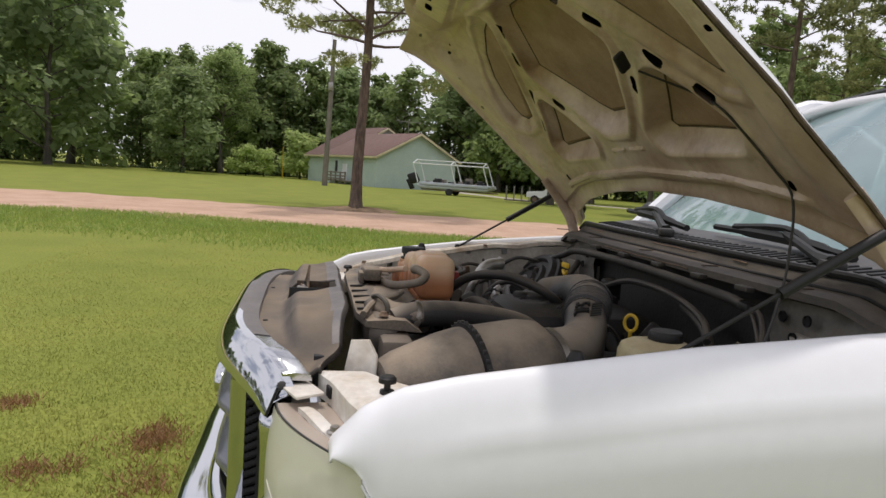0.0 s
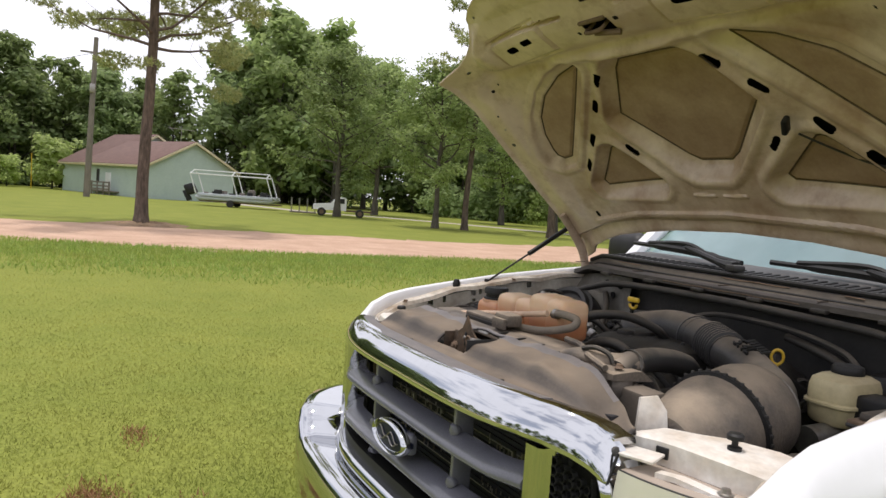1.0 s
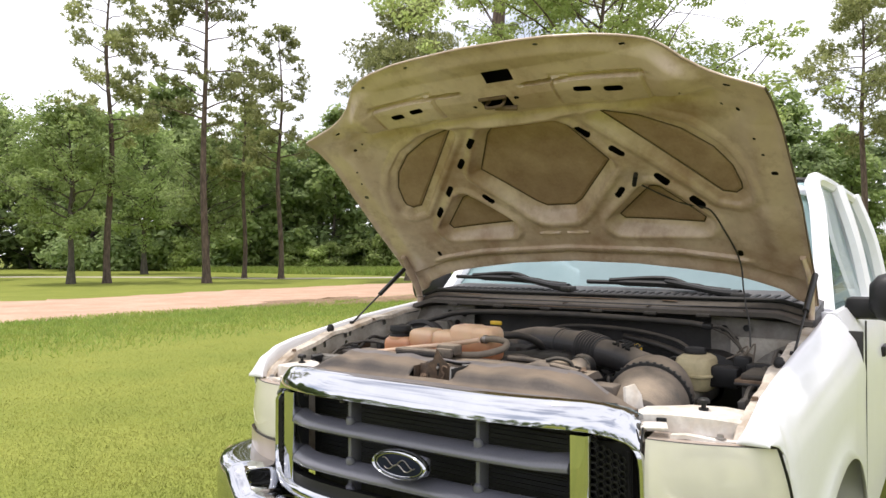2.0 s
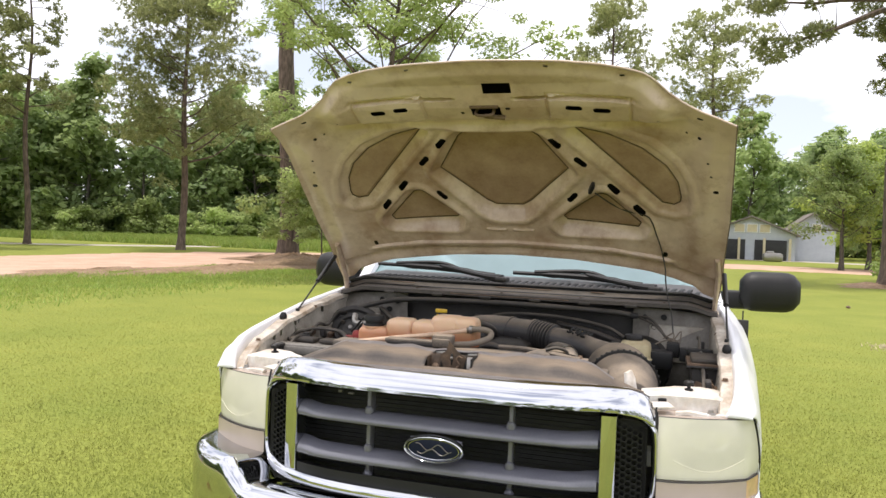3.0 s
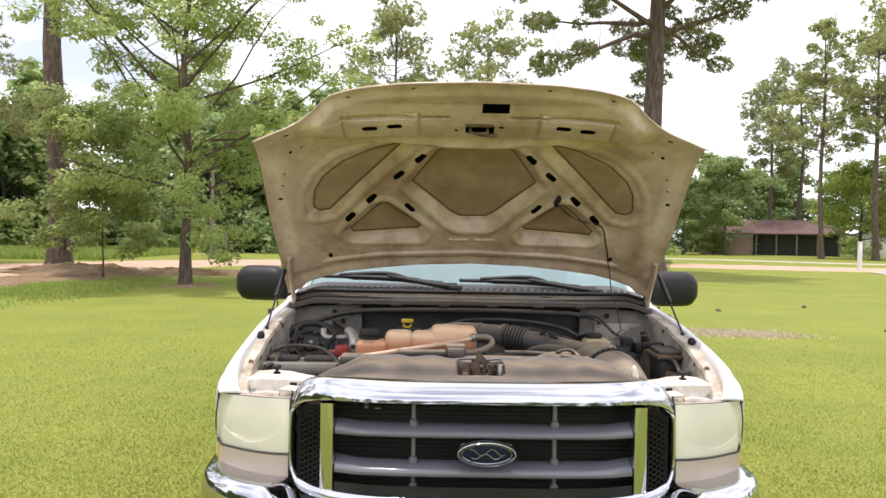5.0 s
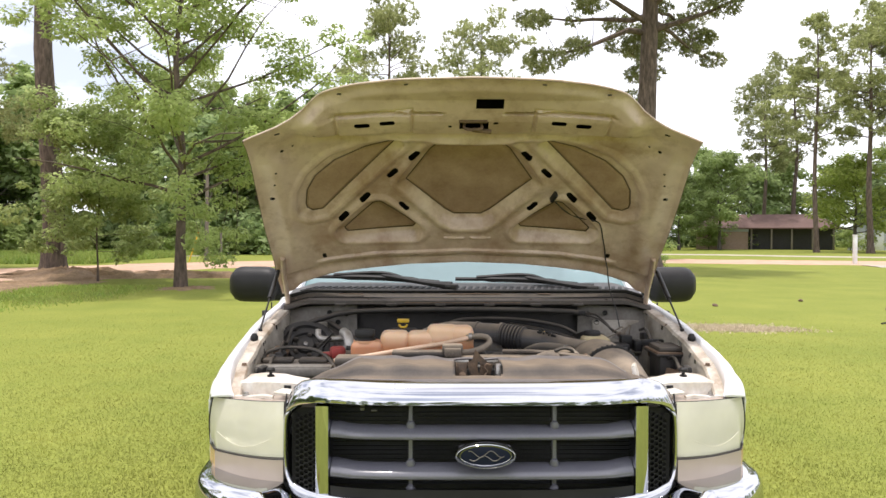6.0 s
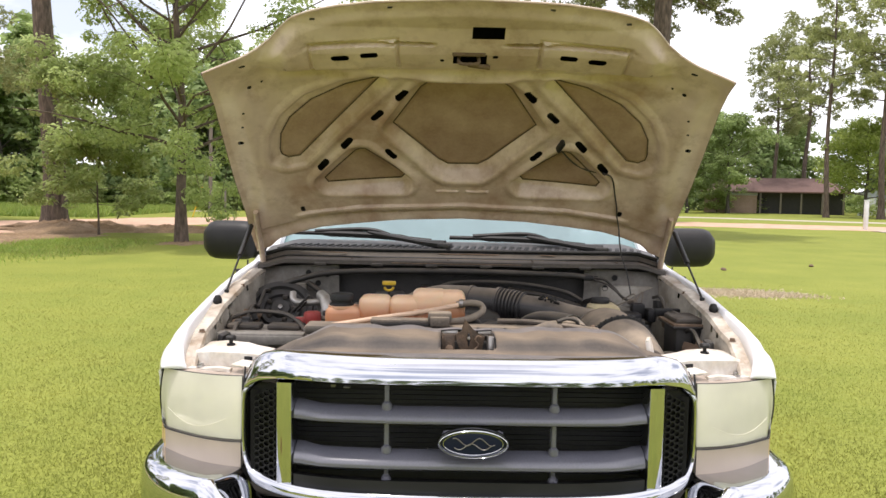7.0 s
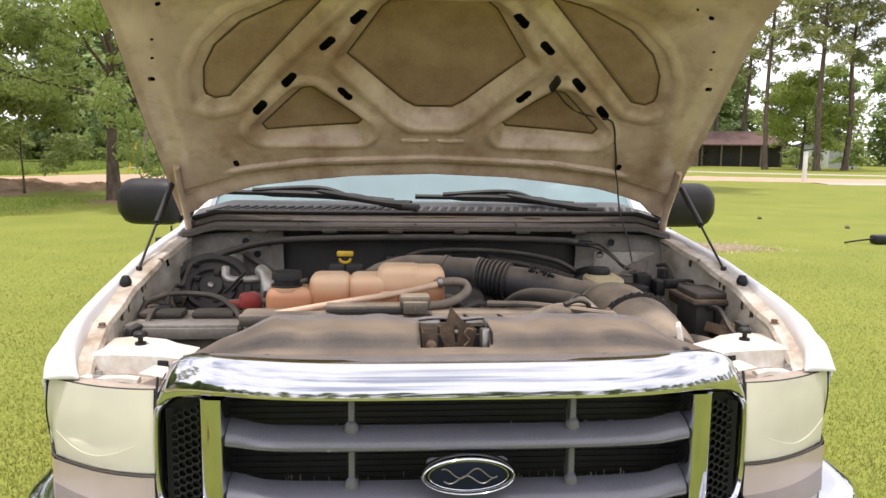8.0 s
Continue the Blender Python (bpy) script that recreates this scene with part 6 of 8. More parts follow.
def build_fender(sg):
    """A narrow crest, a crown falling away outwards, then a nearly upright side below a soft crease."""
    bm = bmesh.new()
    ys = [0.255, 0.262, 0.272, 0.285, 0.30, 0.312, 0.325, 0.338, 0.35] + list(np.linspace(0.362, 1.42, 42))
    cap, side = [], []
    for y in ys:
        top = fender_top(y)
        wx = np.interp(y, FY, [0.928, 0.950, 0.966, 0.974, 0.985, 1.003, 1.018, 1.022])
        inx = np.interp(y, [0.25, 0.27, 0.30, 0.4, 0.63, 1.0, 1.42], [0.862, 0.872, 0.884, 0.892, 0.898, 0.905, 0.90])
        drop = min(top - float(np.interp(y, [0.25, 0.262, 0.283, 0.298, 0.311, 0.353], [1.122, 1.118, 1.112, 1.099, 1.077, 0.95])), 0.175)
        xi = inx + 0.008
        sec = [(inx - 0.014, top - min(0.062, drop)), (inx - 0.007, top - min(0.007, drop * 0.3)), (inx - 0.002, top - min(0.0015, drop * 0.1))]
        for q in np.linspace(0, math.pi / 2, 16):
            e = 0.95 + 0.35 * smooth(0.27, 0.42, y)
            f, g = math.sin(q) ** e, 1 - math.cos(q) ** e
            sill = 0.004 * math.exp(-((g * drop - 0.085) / 0.013) ** 2) * smooth(0.34, 0.5, y)
            sec.append((xi + (wx - xi) * f + sill, top - drop * g))
        cap.append([(sg * u, y, z) for u, z in sec])
        if y > 0.299:
            arch = y > 0.355 and abs(y - 0.97) < 0.49
            bot = 0.44 + math.sqrt(0.49 ** 2 - (y - 0.97) ** 2) if arch else float(np.interp(y, [0.299, 0.311, 0.35, 0.353, 0.36], [1.090, 1.070, 0.93, 0.84, 0.45]))
            z0 = top - drop
            side.append([(sg * u, y, z) for u, z in ((wx, z0), (wx + 0.003, z0 - 0.2 * min(0.15, z0 - bot)), (wx, 0.6 * z0 + 0.4 * bot), (wx - 0.002, bot + 0.2 * min(0.15, z0 - bot)), (wx + (0.012 if arch else 0), bot))])
    nose = [[(p[0], 0.250 + 0.005 * q, 1.114 + (p[2] - 1.114) * math.sqrt(q)) for p in cap[0]] for q in (0.0, 0.15, 0.5)]
    loft(bm, nose + cap, False, False)
    loft(bm, side, False, False)
    bmesh.ops.remove_doubles(bm, verts=bm.verts, dist=1e-4)
    bmesh.ops.recalc_face_normals(bm, faces=bm.faces)
    f = part("fender", bm, M_white, truck, "white painted front fender", 80)
    so = f.modifiers.new("thickness", "SOLIDIFY")
    so.thickness, so.offset = 0.004, -1
    # drip flange and inner apron
    fl = bmesh.new()

    def flange_line(y):
        return (float(np.interp(y, [0.235, 0.30, 0.4, 0.63, 1.0, 1.42], [0.872, 0.886, 0.892, 0.898, 0.905, 0.90])),
                float(np.interp(y, [0.235, 0.31, 0.43, 0.63, 0.79, 1.09, 1.42], [1.08, 1.145, 1.206, 1.252, 1.280, 1.314, 1.333])))

    def torn(y):
        return 0.5 * math.sin(23 * y) + 0.25 * math.sin(41 * y + sg) + 0.10 * math.sin(97 * y + 2 * sg)

    loft(fl, [[(sg * (flange_line(y)[0] - a - e * torn(y)), y, flange_line(y)[1] + b + 0.003 * math.sin(23 * y) - e * torn(y + 0.1))
               for a, b, e in ((0.004, 0.0, 0.0), (0.020, -0.004, 0.001), (0.034, -0.003, 0.002), (0.046, -0.006, 0.004), (0.051, -0.020, 0.005))] for y in np.linspace(0.25, 1.40, 150)], False, False)
    part("fender_flange", fl, M_dirty_white, f, "dusty white inner flange with a torn rusty edge")
    ap = bmesh.new()
    rows = [0.006 * k for k in range(18)] + [0.14, 0.20, 0.30, 0.42]
    ny = 150
    vs = {}
    for i in range(ny + 1):
        y = 0.30 + 1.08 * i / ny
        fx, fz = flange_line(y)
        for j, d in enumerate(rows):
            vs[i, j] = ap.verts.new((sg * (fx - 0.044 - 0.12 * d + 0.004 * math.sin(9 * y + 20 * d)), y, fz - 0.022 - d))
    for i in range(ny):
        for j in range(len(rows) - 1):
            q = (vs[i, j], vs[i + 1, j], vs[i + 1, j + 1], vs[i, j + 1])
            y, z = q[0].co.y + 0.0036, (q[0].co.z + q[3].co.z) / 2
            if any(abs(y - hy) < hw and abs(z - hz) < hh for hy, hz, hw, hh in ((0.520, 1.196, 0.009, 0.012), (0.580, 1.204, 0.008, 0.012), (0.712, 1.232, 0.010, 0.009), (0.745, 1.238, 0.008, 0.012), (0.715, 1.202, 0.008, 0.009), (0.835, 1.258, 0.007, 0.010), (0.98, 1.265, 0.008, 0.012))):
                continue
            ap.faces.new(q)
    part("inner_apron", ap, M_apron, f, "grimy inner fender apron with square holes", 60)
    part("cowl_corner", boxes(((sg * 0.925, 1.385, 1.12), (0.19, 0.02, 0.36), 0.004), ((sg * 0.865, 1.36, 1.25), (0.05, 0.08, 0.10), 0.008)), M_bay, f)
    for y in (0.645,):
        rb = lathe(bmesh.new(), [(0, 0.022), (0.009, 0.02), (0.015, 0.008), (0.016, 0), (0.012, -0.012)], pose(sg * 0.876, y, 1.262), 14)
        part("rubber_bumper", rb, M_black, f, "black rubber hood bumper")
    for y in (0.42, 0.9):
        part("bolt", lathe(bmesh.new(), [(0, 0.008), (0.008, 0.007), (0.009, 0), (0.013, -0.002)], pose(sg * 0.858, y, np.interp(y, [0.3, 0.43, 0.63, 0.79, 1.09], [1.14, 1.201, 1.247, 1.275, 1.302])), 8), M_rust, f)


for sg in (-1, 1):
    build_fender(sg)


# cab
def build_cab():
    lower = bmesh.new()
    sec = [(-1.0, 0.46), (-1.015, 0.7), (-1.012, 1.05), (-0.985, 1.28), (-0.93, 1.36), (0.93, 1.36), (0.985, 1.28), (1.012, 1.05), (1.015, 0.7), (1.0, 0.46)]
    loft(lower, [[(a, y, b) for a, b in sec] for y in (1.425, 1.44, 2.3, 3.58, 3.6)])
    cab = part("cab_body", lower, M_white, truck, "white painted cab", 40)
    roof = bmesh.new()
    grid(roof, lambda u, w: Vector(((2 * u - 1) * 0.76, 2.13 + 1.4 * w + 0.06 * (2 * u - 1) ** 2 * -(1 - w), 1.985 - 0.075 * (2 * u - 1) ** 4 - 0.045 * (1 - w) ** 3 + 0.02 * math.sin(math.pi * w))), 20, 14)
    r = part("roof", roof, M_white, cab, "", 60)
    so = r.modifiers.new("thickness", "SOLIDIFY")
    so.thickness = 0.03
    for sg in (-1, 1):
        pil = bmesh.new()
        tube(pil, curve([(sg * 0.885, 1.50, 1.35), (sg * 0.845, 1.70, 1.56), (sg * 0.80, 1.92, 1.77), (sg * 0.75, 2.13, 1.905), (sg * 0.755, 2.35, 1.93), (sg * 0.77, 3.4, 1.91)], 5), 0.034, 8)
        tube(pil, curve([(sg * 0.92, 2.62, 1.34), (sg * 0.86, 2.64, 1.65), (sg * 0.78, 2.66, 1.92)], 5), 0.04, 8)
        tube(pil, curve([(sg * 0.92, 3.5, 1.34), (sg * 0.86, 3.48, 1.65), (sg * 0.77, 3.42, 1.92)], 5), 0.05, 8)
        part("pillar", pil, M_white, cab)
        gl = bmesh.new()
        grid(gl, lambda u, w: Vector((sg * (0.905 - 0.14 * w), 1.60 + 1.0 * u + 0.55 * w * (1 - u), 1.36 + 0.54 * w)), 4, 3)
        grid(gl, lambda u, w: Vector((sg * (0.905 - 0.14 * w), 2.66 + 0.8 * u, 1.36 + 0.54 * w)), 4, 3)
        part("side_window", gl, M_glass, cab)
        part("door_seam", boxes(((sg * 1.012, 2.62, 0.9), (0.006, 0.008, 0.85)), ((sg * 1.012, 1.56, 0.95), (0.006, 0.008, 0.75))), M_black, cab)
        part("door_handle", boxes(((sg * 1.012, 2.45, 1.12), (0.02, 0.16, 0.05), 0.008)), M_black, cab)
    part("rear_window", boxes(((0, 3.5, 1.63), (1.4, 0.012, 0.5))), M_glass, cab)
    part("dashboard", boxes(((0, 1.78, 1.27), (1.56, 0.5, 0.22), 0.07)), M_inside, cab, "grey dashboard")
    part("bench_seat", boxes(((0, 2.6, 1.02), (1.5, 0.55, 0.18), 0.06), ((0, 2.9, 1.32), (1.5, 0.16, 0.6), 0.06)), M_inside, cab, "grey cloth bench seat")
    wheel = bmesh.new()
    tube(wheel, [(0.42 + 0.19 * math.cos(a), 2.12 + 0.06 * math.sin(a), 1.33 + 0.18 * math.sin(a)) for a in np.linspace(0, 2 * math.pi, 25)], 0.014, 6)
    tube(wheel, [(0.25, 2.12, 1.33), (0.59, 2.12, 1.33)], 0.016, 6)
    part("steering_wheel", wheel, M_black, cab)
    ws = bmesh.new()
    grid(ws, lambda u, w: Vector(((2 * u - 1) * (0.86 - 0.11 * w), 1.445 + 0.10 * (2 * u - 1) ** 2 + 0.70 * w - 0.03 * math.sin(math.pi * w), 1.385 + 0.565 * w - 0.03 * (2 * u - 1) ** 2 * w)), 24, 12)
    w = part("windshield", ws, M_glass, cab, "tinted windshield with pale blue sky reflection put into its colour", 70)
    w.visible_shadow = False
    gasket = bmesh.new()
    tube(gasket, [((2 * u - 1) * 0.755, 2.145 + 0.10 * (2 * u - 1) ** 2, 1.955 - 0.03 * (2 * u - 1) ** 2) for u in np.linspace(0, 1, 20)], 0.014, 6)
    part("windshield_seal", gasket, M_black, cab)
    bed = boxes(((0, 4.7, 0.9), (2.0, 2.05, 0.9), 0.05))
    b = part("cargo_bed", bed, M_white, truck, "white cargo bed")
    part("bed_cap", boxes(((0, 4.7, 1.37), (1.98, 2.03, 0.04), 0.01)), M_black, b)
    for sx in (-1, 1):
        for wy in (0.97, 4.55):
            ty = part("wheel", lathe(bmesh.new(), [(0.22, -0.11), (0.34, -0.125), (0.385, -0.10), (0.39, -0.03), (0.39, 0.03), (0.385, 0.10), (0.34, 0.125), (0.22, 0.11)], pose(sx * 0.86, wy, 0.39, 0, 90), 32), M_tyre, truck, "black tyre on a steel rim")
            part("rim", lathe(bmesh.new(), [(0, 0.10), (0.05, 0.10), (0.08, 0.06), (0.2, 0.05), (0.225, 0.10), (0.225, -0.1)], pose(sx * 0.86, wy, 0.39, 0, sx * 90), 32), M_steel, ty)
    part("chassis", boxes(((0, 2.5, 0.55), (0.9, 4.6, 0.2), 0.02), ((0, 0.97, 0.4), (1.5, 0.14, 0.14), 0.03), ((0, 4.55, 0.4), (1.5, 0.14, 0.14), 0.03)), M_bay, truck)


build_cab()

# door mirrors
for sg in (-1, 1):
    mh = bmesh.new()
    loops = []
    for q in np.linspace(0, 1, 11):
        x = 1.010 + 0.275 * q
        e = (1 - (2 * q - 1) ** 6) ** 0.4 if 0 < q < 1 else 0.55
        hz = 0.098 * max(0.55, e)
        d = 0.075 * max(0.5, e)
        loops.append([(sg * x, 1.755 + 0.04 * q + d * math.cos(a) * (1.0 if math.cos(a) < 0 else 0.45), 1.405 + hz * math.copysign(abs(math.sin(a)) ** 0.6, math.sin(a))) for a in np.linspace(0, 2 * math.pi, 20, endpoint=False)])
    loft(mh, loops)
    mo = part("door_mirror", mh, M_black, truck, "black plastic door mirror", 50)
    part("mirror_arm", boxes(((sg * 1.0, 1.77, 1.36), (0.16, 0.07, 0.09), 0.025)), M_black, mo)
    part("mirror_glass", boxes(((sg * 1.165, 1.815, 1.405), (0.19, 0.006, 0.15), 0.002)), M_chrome, mo)


# ---- engine bay ----
# dark mass under everything: sump, block and floor of the bay
bay = part("engine_block", boxes(((0, 0.86, 0.86), (0.72, 0.74, 0.42), 0.05), ((0, 0.75, 0.62), (1.6, 0.95, 0.06), 0.02)), M_bay, truck, "grimy dark engine block")
part("firewall", boxes(((0, 1.29, 1.02), (1.76, 0.04, 0.60), 0.01)), M_bay, truck, "dark dirty firewall")
for sg in (-1, 1):
    part("cowl_side_panel", boxes(((sg * 0.70, 1.262, 1.13), (0.30, 0.012, 0.26), 0.004)), M_metal, truck, "dirty painted cowl panel")
    hb = bmesh.new()
    for k in range(8):
        box(hb, (sg * 0.17, 0.62 + 0.065 * k, 1.12), (0.09, 0.045, 0.06), 0.012, (0, sg * 28, 0))
        tube(hb, curve([(sg * 0.17, 0.62 + 0.065 * k, 1.13), (sg * 0.11, 0.64 + 0.06 * k, 1.17 + 0.01 * (k % 3)), (sg * 0.03, 0.70 + 0.05 * k, 1.15)], 4), 0.009, 6)
    part("coil_bank", hb, M_bay, bay, "row of black ignition coils")
    part("valve_cover", boxes(((sg * 0.27, 0.86, 1.06), (0.17, 0.6, 0.10), 0.035, (0, sg * 22, 0))), M_bay, bay)
part("intake_manifold", boxes(((-0.02, 0.95, 1.15), (0.34, 0.42, 0.12), 0.05), ((-0.16, 1.05, 1.205), (0.22, 0.16, 0.05), 0.015)), M_bay, bay, "black plastic intake manifold")
for k in range(3):
    part("intake_runner", tubes((curve([(-0.16 + 0.10 * k, 0.70, 1.08), (-0.16 + 0.10 * k, 0.76, 1.165), (-0.15 + 0.09 * k, 0.88, 1.185), (-0.13 + 0.08 * k, 1.0, 1.15)], 5), 0.02), n=8), M_bay, bay)
part("throttle_body", boxes(((-0.10, 0.90, 1.19), (0.10, 0.12, 0.07), 0.02), ((-0.10, 0.84, 1.20), (0.05, 0.05, 0.05), 0.01)), M_bay, bay)
part("vacuum_box", boxes(((0.10, 0.86, 1.14), (0.09, 0.11, 0.09), 0.015)), M_bay, bay)

# cover over the grille, latch in its notch
def cover_pt(u, w):
    """u: across, -1 to 1; w: front to rear. A flat shelf, then a hump up to the rear edge."""
    a = abs(u)
    x = u * 0.612
    yf = 0.072 + 0.97 * bow(x)
    yr = 0.302 - 0.02 * smooth(0.5, 0.85, a) - 0.042 * smooth(0.85, 1.0, a)
    y = yf + (yr - yf) * w
    hump = smooth(0.30, 0.50, w)
    z = 1.199 + 0.033 * hump + 0.014 * smooth(0.6, 1.0, w) + 0.006 * smooth(0.14, 0.35, a) * hump
    z -= 0.012 * smooth(0.97, 1.0, w) + 0.010 * smooth(0.05, 0.0, w)
    z += 0.0025 * math.sin(31 * u + 4 * w) * hump + 0.002 * math.sin(17 * u) * smooth(0.4, 0.1, w)
    z -= (0.026 + 0.052 * hump) * smooth(0.64, 1.0, a)
    z += hump * (0.002 * math.sin(9 * u + 3 * w) * math.sin(6 * w + 11 * u) + 0.003 * math.exp(-((u - 0.72 + 0.3 * w) / 0.03) ** 2) - 0.003 * math.exp(-((u + 0.70 - 0.3 * w) / 0.03) ** 2))
    return Vector((x - 0.003, y, z))


def build_cover():
    bm = bmesh.new()
    nu, nw = 104, 22
    vs = {}
    for i in range(nu + 1):
        for j in range(nw + 1):
            vs[i, j] = bm.verts.new(cover_pt(2 * i / nu - 1, j / nw))
    for i in range(nu):
        for j in range(nw):
            c = cover_pt(2 * (i + 0.5) / nu - 1, (j + 0.5) / nw)
            if -0.084 < c.x < 0.072 and 0.158 < c.y < 0.282:
                continue
            bm.faces.new((vs[i, j], vs[i + 1, j], vs[i + 1, j + 1], vs[i, j + 1]))
    c = part("radiator_cover", bm, M_front_cover, truck, "dusty black plastic radiator cover", 40)
    c.data.materials.append(M_flange)
    for p in c.data.polygons:
        p.material_index = int(p.center.y > 0.262 and abs(p.center.x) < 0.52)
    so = c.modifiers.new("thickness", "SOLIDIFY")
    so.thickness, so.offset = 0.006, -1
    for x in (-0.40, -0.14, 0.31):
        p = cover_pt(x / 0.6, 0.16)
        part("push_pin", lathe(bmesh.new(), [(0, 0.003), (0.005, 0.002), (0.006, 0.0), (0.006, -0.003)], Matrix.Translation(p), 10), M_black, c)


build_cover()
latch = part("hood_latch", boxes(((-0.006, 0.262, 1.165), (0.15, 0.012, 0.09), 0.003), ((-0.006, 0.21, 1.145), (0.15, 0.10, 0.01), 0.002)), M_bay, truck, "rusty hood latch in the cover notch")
claw = bmesh.new()
prism(claw, [(-0.026, -0.04), (0.030, -0.04), (0.044, 0.012), (0.020, 0.026), (0.006, 0.036), (-0.016, 0.066), (-0.024, 0.03), (-0.044, 0.02), (-0.040, 0.0)], 0.006, Matrix.Translation((0.0, 0.205, 1.222)) @ pose(0, 0, 0, 82, 0, 6), 0.0015)
part("latch_claw", claw, M_latch, latch, "upright rusty claw")
part("claw_slot", boxes(((-0.004, 0.199, 1.226), (0.007, 0.006, 0.040), 0.003)), M_deep, latch)
part("claw_pin", lathe(bmesh.new(), [(0, 0.004), (0.004, 0.003), (0.005, 0.0), (0.005, -0.006)], pose(-0.004, 0.196, 1.232, 84), 10), M_steel, latch)
part("claw_hook", tubes((curve([(0.034, 0.192, 1.236), (0.022, 0.19, 1.240), (0.015, 0.19, 1.228), (0.024, 0.19, 1.214), (0.014, 0.19, 1.200)], 5), 0.0028), n=6), M_rust, latch)
part("side_plate", boxes(((-0.062, 0.205, 1.205), (0.036, 0.005, 0.070), 0.002, (-10, 0, 0)), ((-0.080, 0.222, 1.205), (0.004, 0.09, 0.06), 0.001)), M_latch, latch, "rusty steel plate")
part("side_plate", boxes(((0.060, 0.190, 1.214), (0.018, 0.030, 0.054), 0.004, (-10, 0, 6))), M_steel, latch, "bright worn steel plate")
part("plate_edge", boxes(((0.0715, 0.205, 1.212), (0.004, 0.09, 0.055), 0.001)), M_deep, latch)
part("plate_bolt", lathe(bmesh.new(), [(0, -0.02), (0.012, -0.018), (0.012, 0), (0.007, 0.001), (0.007, 0.006), (0, 0.006)], pose(-0.060, 0.197, 1.200, 78), 10), M_rust, latch)
for x in (-0.060, 0.052):
    part("notch_lip", boxes(((x, 0.286, 1.236), (0.05, 0.006, 0.012), 0.002)), M_dusty_white, latch)

# radiator top, shroud and the fittings on it
part("radiator_tank", boxes(((0.0, 0.375, 1.190), (0.84, 0.08, 0.085), 0.03), ((0.0, 0.40, 0.95), (0.98, 0.07, 0.5), 0.01)), M_cover, truck, "dusty radiator with plastic top tank")
shroud = part("fan_shroud", boxes(((-0.03, 0.45, 1.20), (0.70, 0.10, 0.05), 0.022), ((-0.42, 0.42, 1.215), (0.2, 0.09, 0.03), 0.008)), M_cover, truck, "dusty brown fan shroud")
plate = bmesh.new()
loft(plate, [[(x, 0.318 + 0.02 * smooth(0.3, 0.45, abs(x)), 1.214), (x, 0.32 + 0.02 * smooth(0.3, 0.45, abs(x)), 1.226 + 0.002 * math.sin(20 * x)), (x, 0.40, 1.233 + 0.002 * math.sin(13 * x)), (x, 0.455 - 0.03 * smooth(0.1, 0.4, abs(x)), 1.230), (x, 0.46, 1.205)] for x in np.linspace(-0.44, 0.42, 40)])
part("top_plate", plate, M_airbox, shroud, "tan dusty ribbed top plate", 50)
for i in range(5):
    x = -0.05 + 0.085 * i
    part("plate_slot", boxes(((x, 0.345, 1.231), (0.008, 0.045, 0.006), 0.002, (0, 0, 12))), M_black, shroud)
part("plate_rib", tubes((curve([(0.40, 0.33, 1.238), (0.30, 0.36, 1.246), (0.20, 0.42, 1.246), (0.10, 0.45, 1.242)], 5), 0.008), n=8), M_airbox, shroud)
neck = bmesh.new()
tube(neck, curve([(0.20, 0.365, 1.222), (0.26, 0.378, 1.230), (0.315, 0.398, 1.230), (0.345, 0.435, 1.231), (0.342, 0.462, 1.232)], 5), [0.020, 0.024, 0.028, 0.031, 0.034, 0.036, 0.037, 0.037, 0.036, 0.036, 0.035], 16, True, 0.72)
part("outlet_neck", neck, M_airbox, shroud, "dusty moulded outlet neck", 60)
part("neck_clip", tubes((curve([(0.28, 0.36, 1.258), (0.315, 0.37, 1.266), (0.345, 0.385, 1.256), (0.355, 0.39, 1.236)], 5), 0.006), n=8), M_hose, shroud)
part("neck_bolt", lathe(bmesh.new(), [(0, 0.006), (0.007, 0.005), (0.008, 0.0), (0.012, -0.004)], pose(0.395, 0.375, 1.240), 8), M_rust, shroud)
part("shroud_bracket", boxes(((-0.20, 0.395, 1.246), (0.22, 0.05, 0.016), 0.005), ((-0.09, 0.385, 1.262), (0.075, 0.05, 0.035), 0.008)), M_airbox, shroud)
part("shroud_window", boxes(((-0.20, 0.368, 1.236), (0.2, 0.006, 0.012), 0.001)), M_black, shroud)
part("clear_clip", boxes(((-0.09, 0.355, 1.252), (0.06, 0.014, 0.03), 0.003)), M_airbox, shroud)

# coolant degas bottle
tankob = part("coolant_bottle", boxes(((-0.25, 0.56, 1.19), (0.44, 0.10, 0.07), 0.02, (0, 0, 0), 3)), M_tank, truck, "orange stained translucent coolant bottle")
for x, y, z, sx, sz in ((-0.415, 0.555, 1.207, 0.125, 0.125), (-0.31, 0.562, 1.245, 0.11, 0.12), (-0.205, 0.562, 1.245, 0.115, 0.118), (-0.125, 0.562, 1.266, 0.12, 0.125), (-0.055, 0.562, 1.264, 0.1, 0.122)):
    part("chamber", box(bmesh.new(), (x, y, z), (sx, 0.105, sz), 0.024, (0, 0, 0), 3), M_tank, tankob)
part("filler_cap", lathe(bmesh.new(), [(0.040, 0), (0.042, 0.008), (0.040, 0.011), (0.034, 0.012), (0.034, 0.022), (0.040, 0.024), (0.040, 0.040), (0.037, 0.044), (0, 0.045)], pose(-0.425, 0.55, 1.266), 24), M_deep, tankob, "black ribbed filler cap")
part("neck_ring", lathe(bmesh.new(), [(0.045, -0.006), (0.045, 0.004), (0.03, 0.004)], pose(-0.425, 0.55, 1.267), 24), M_tank, tankob)
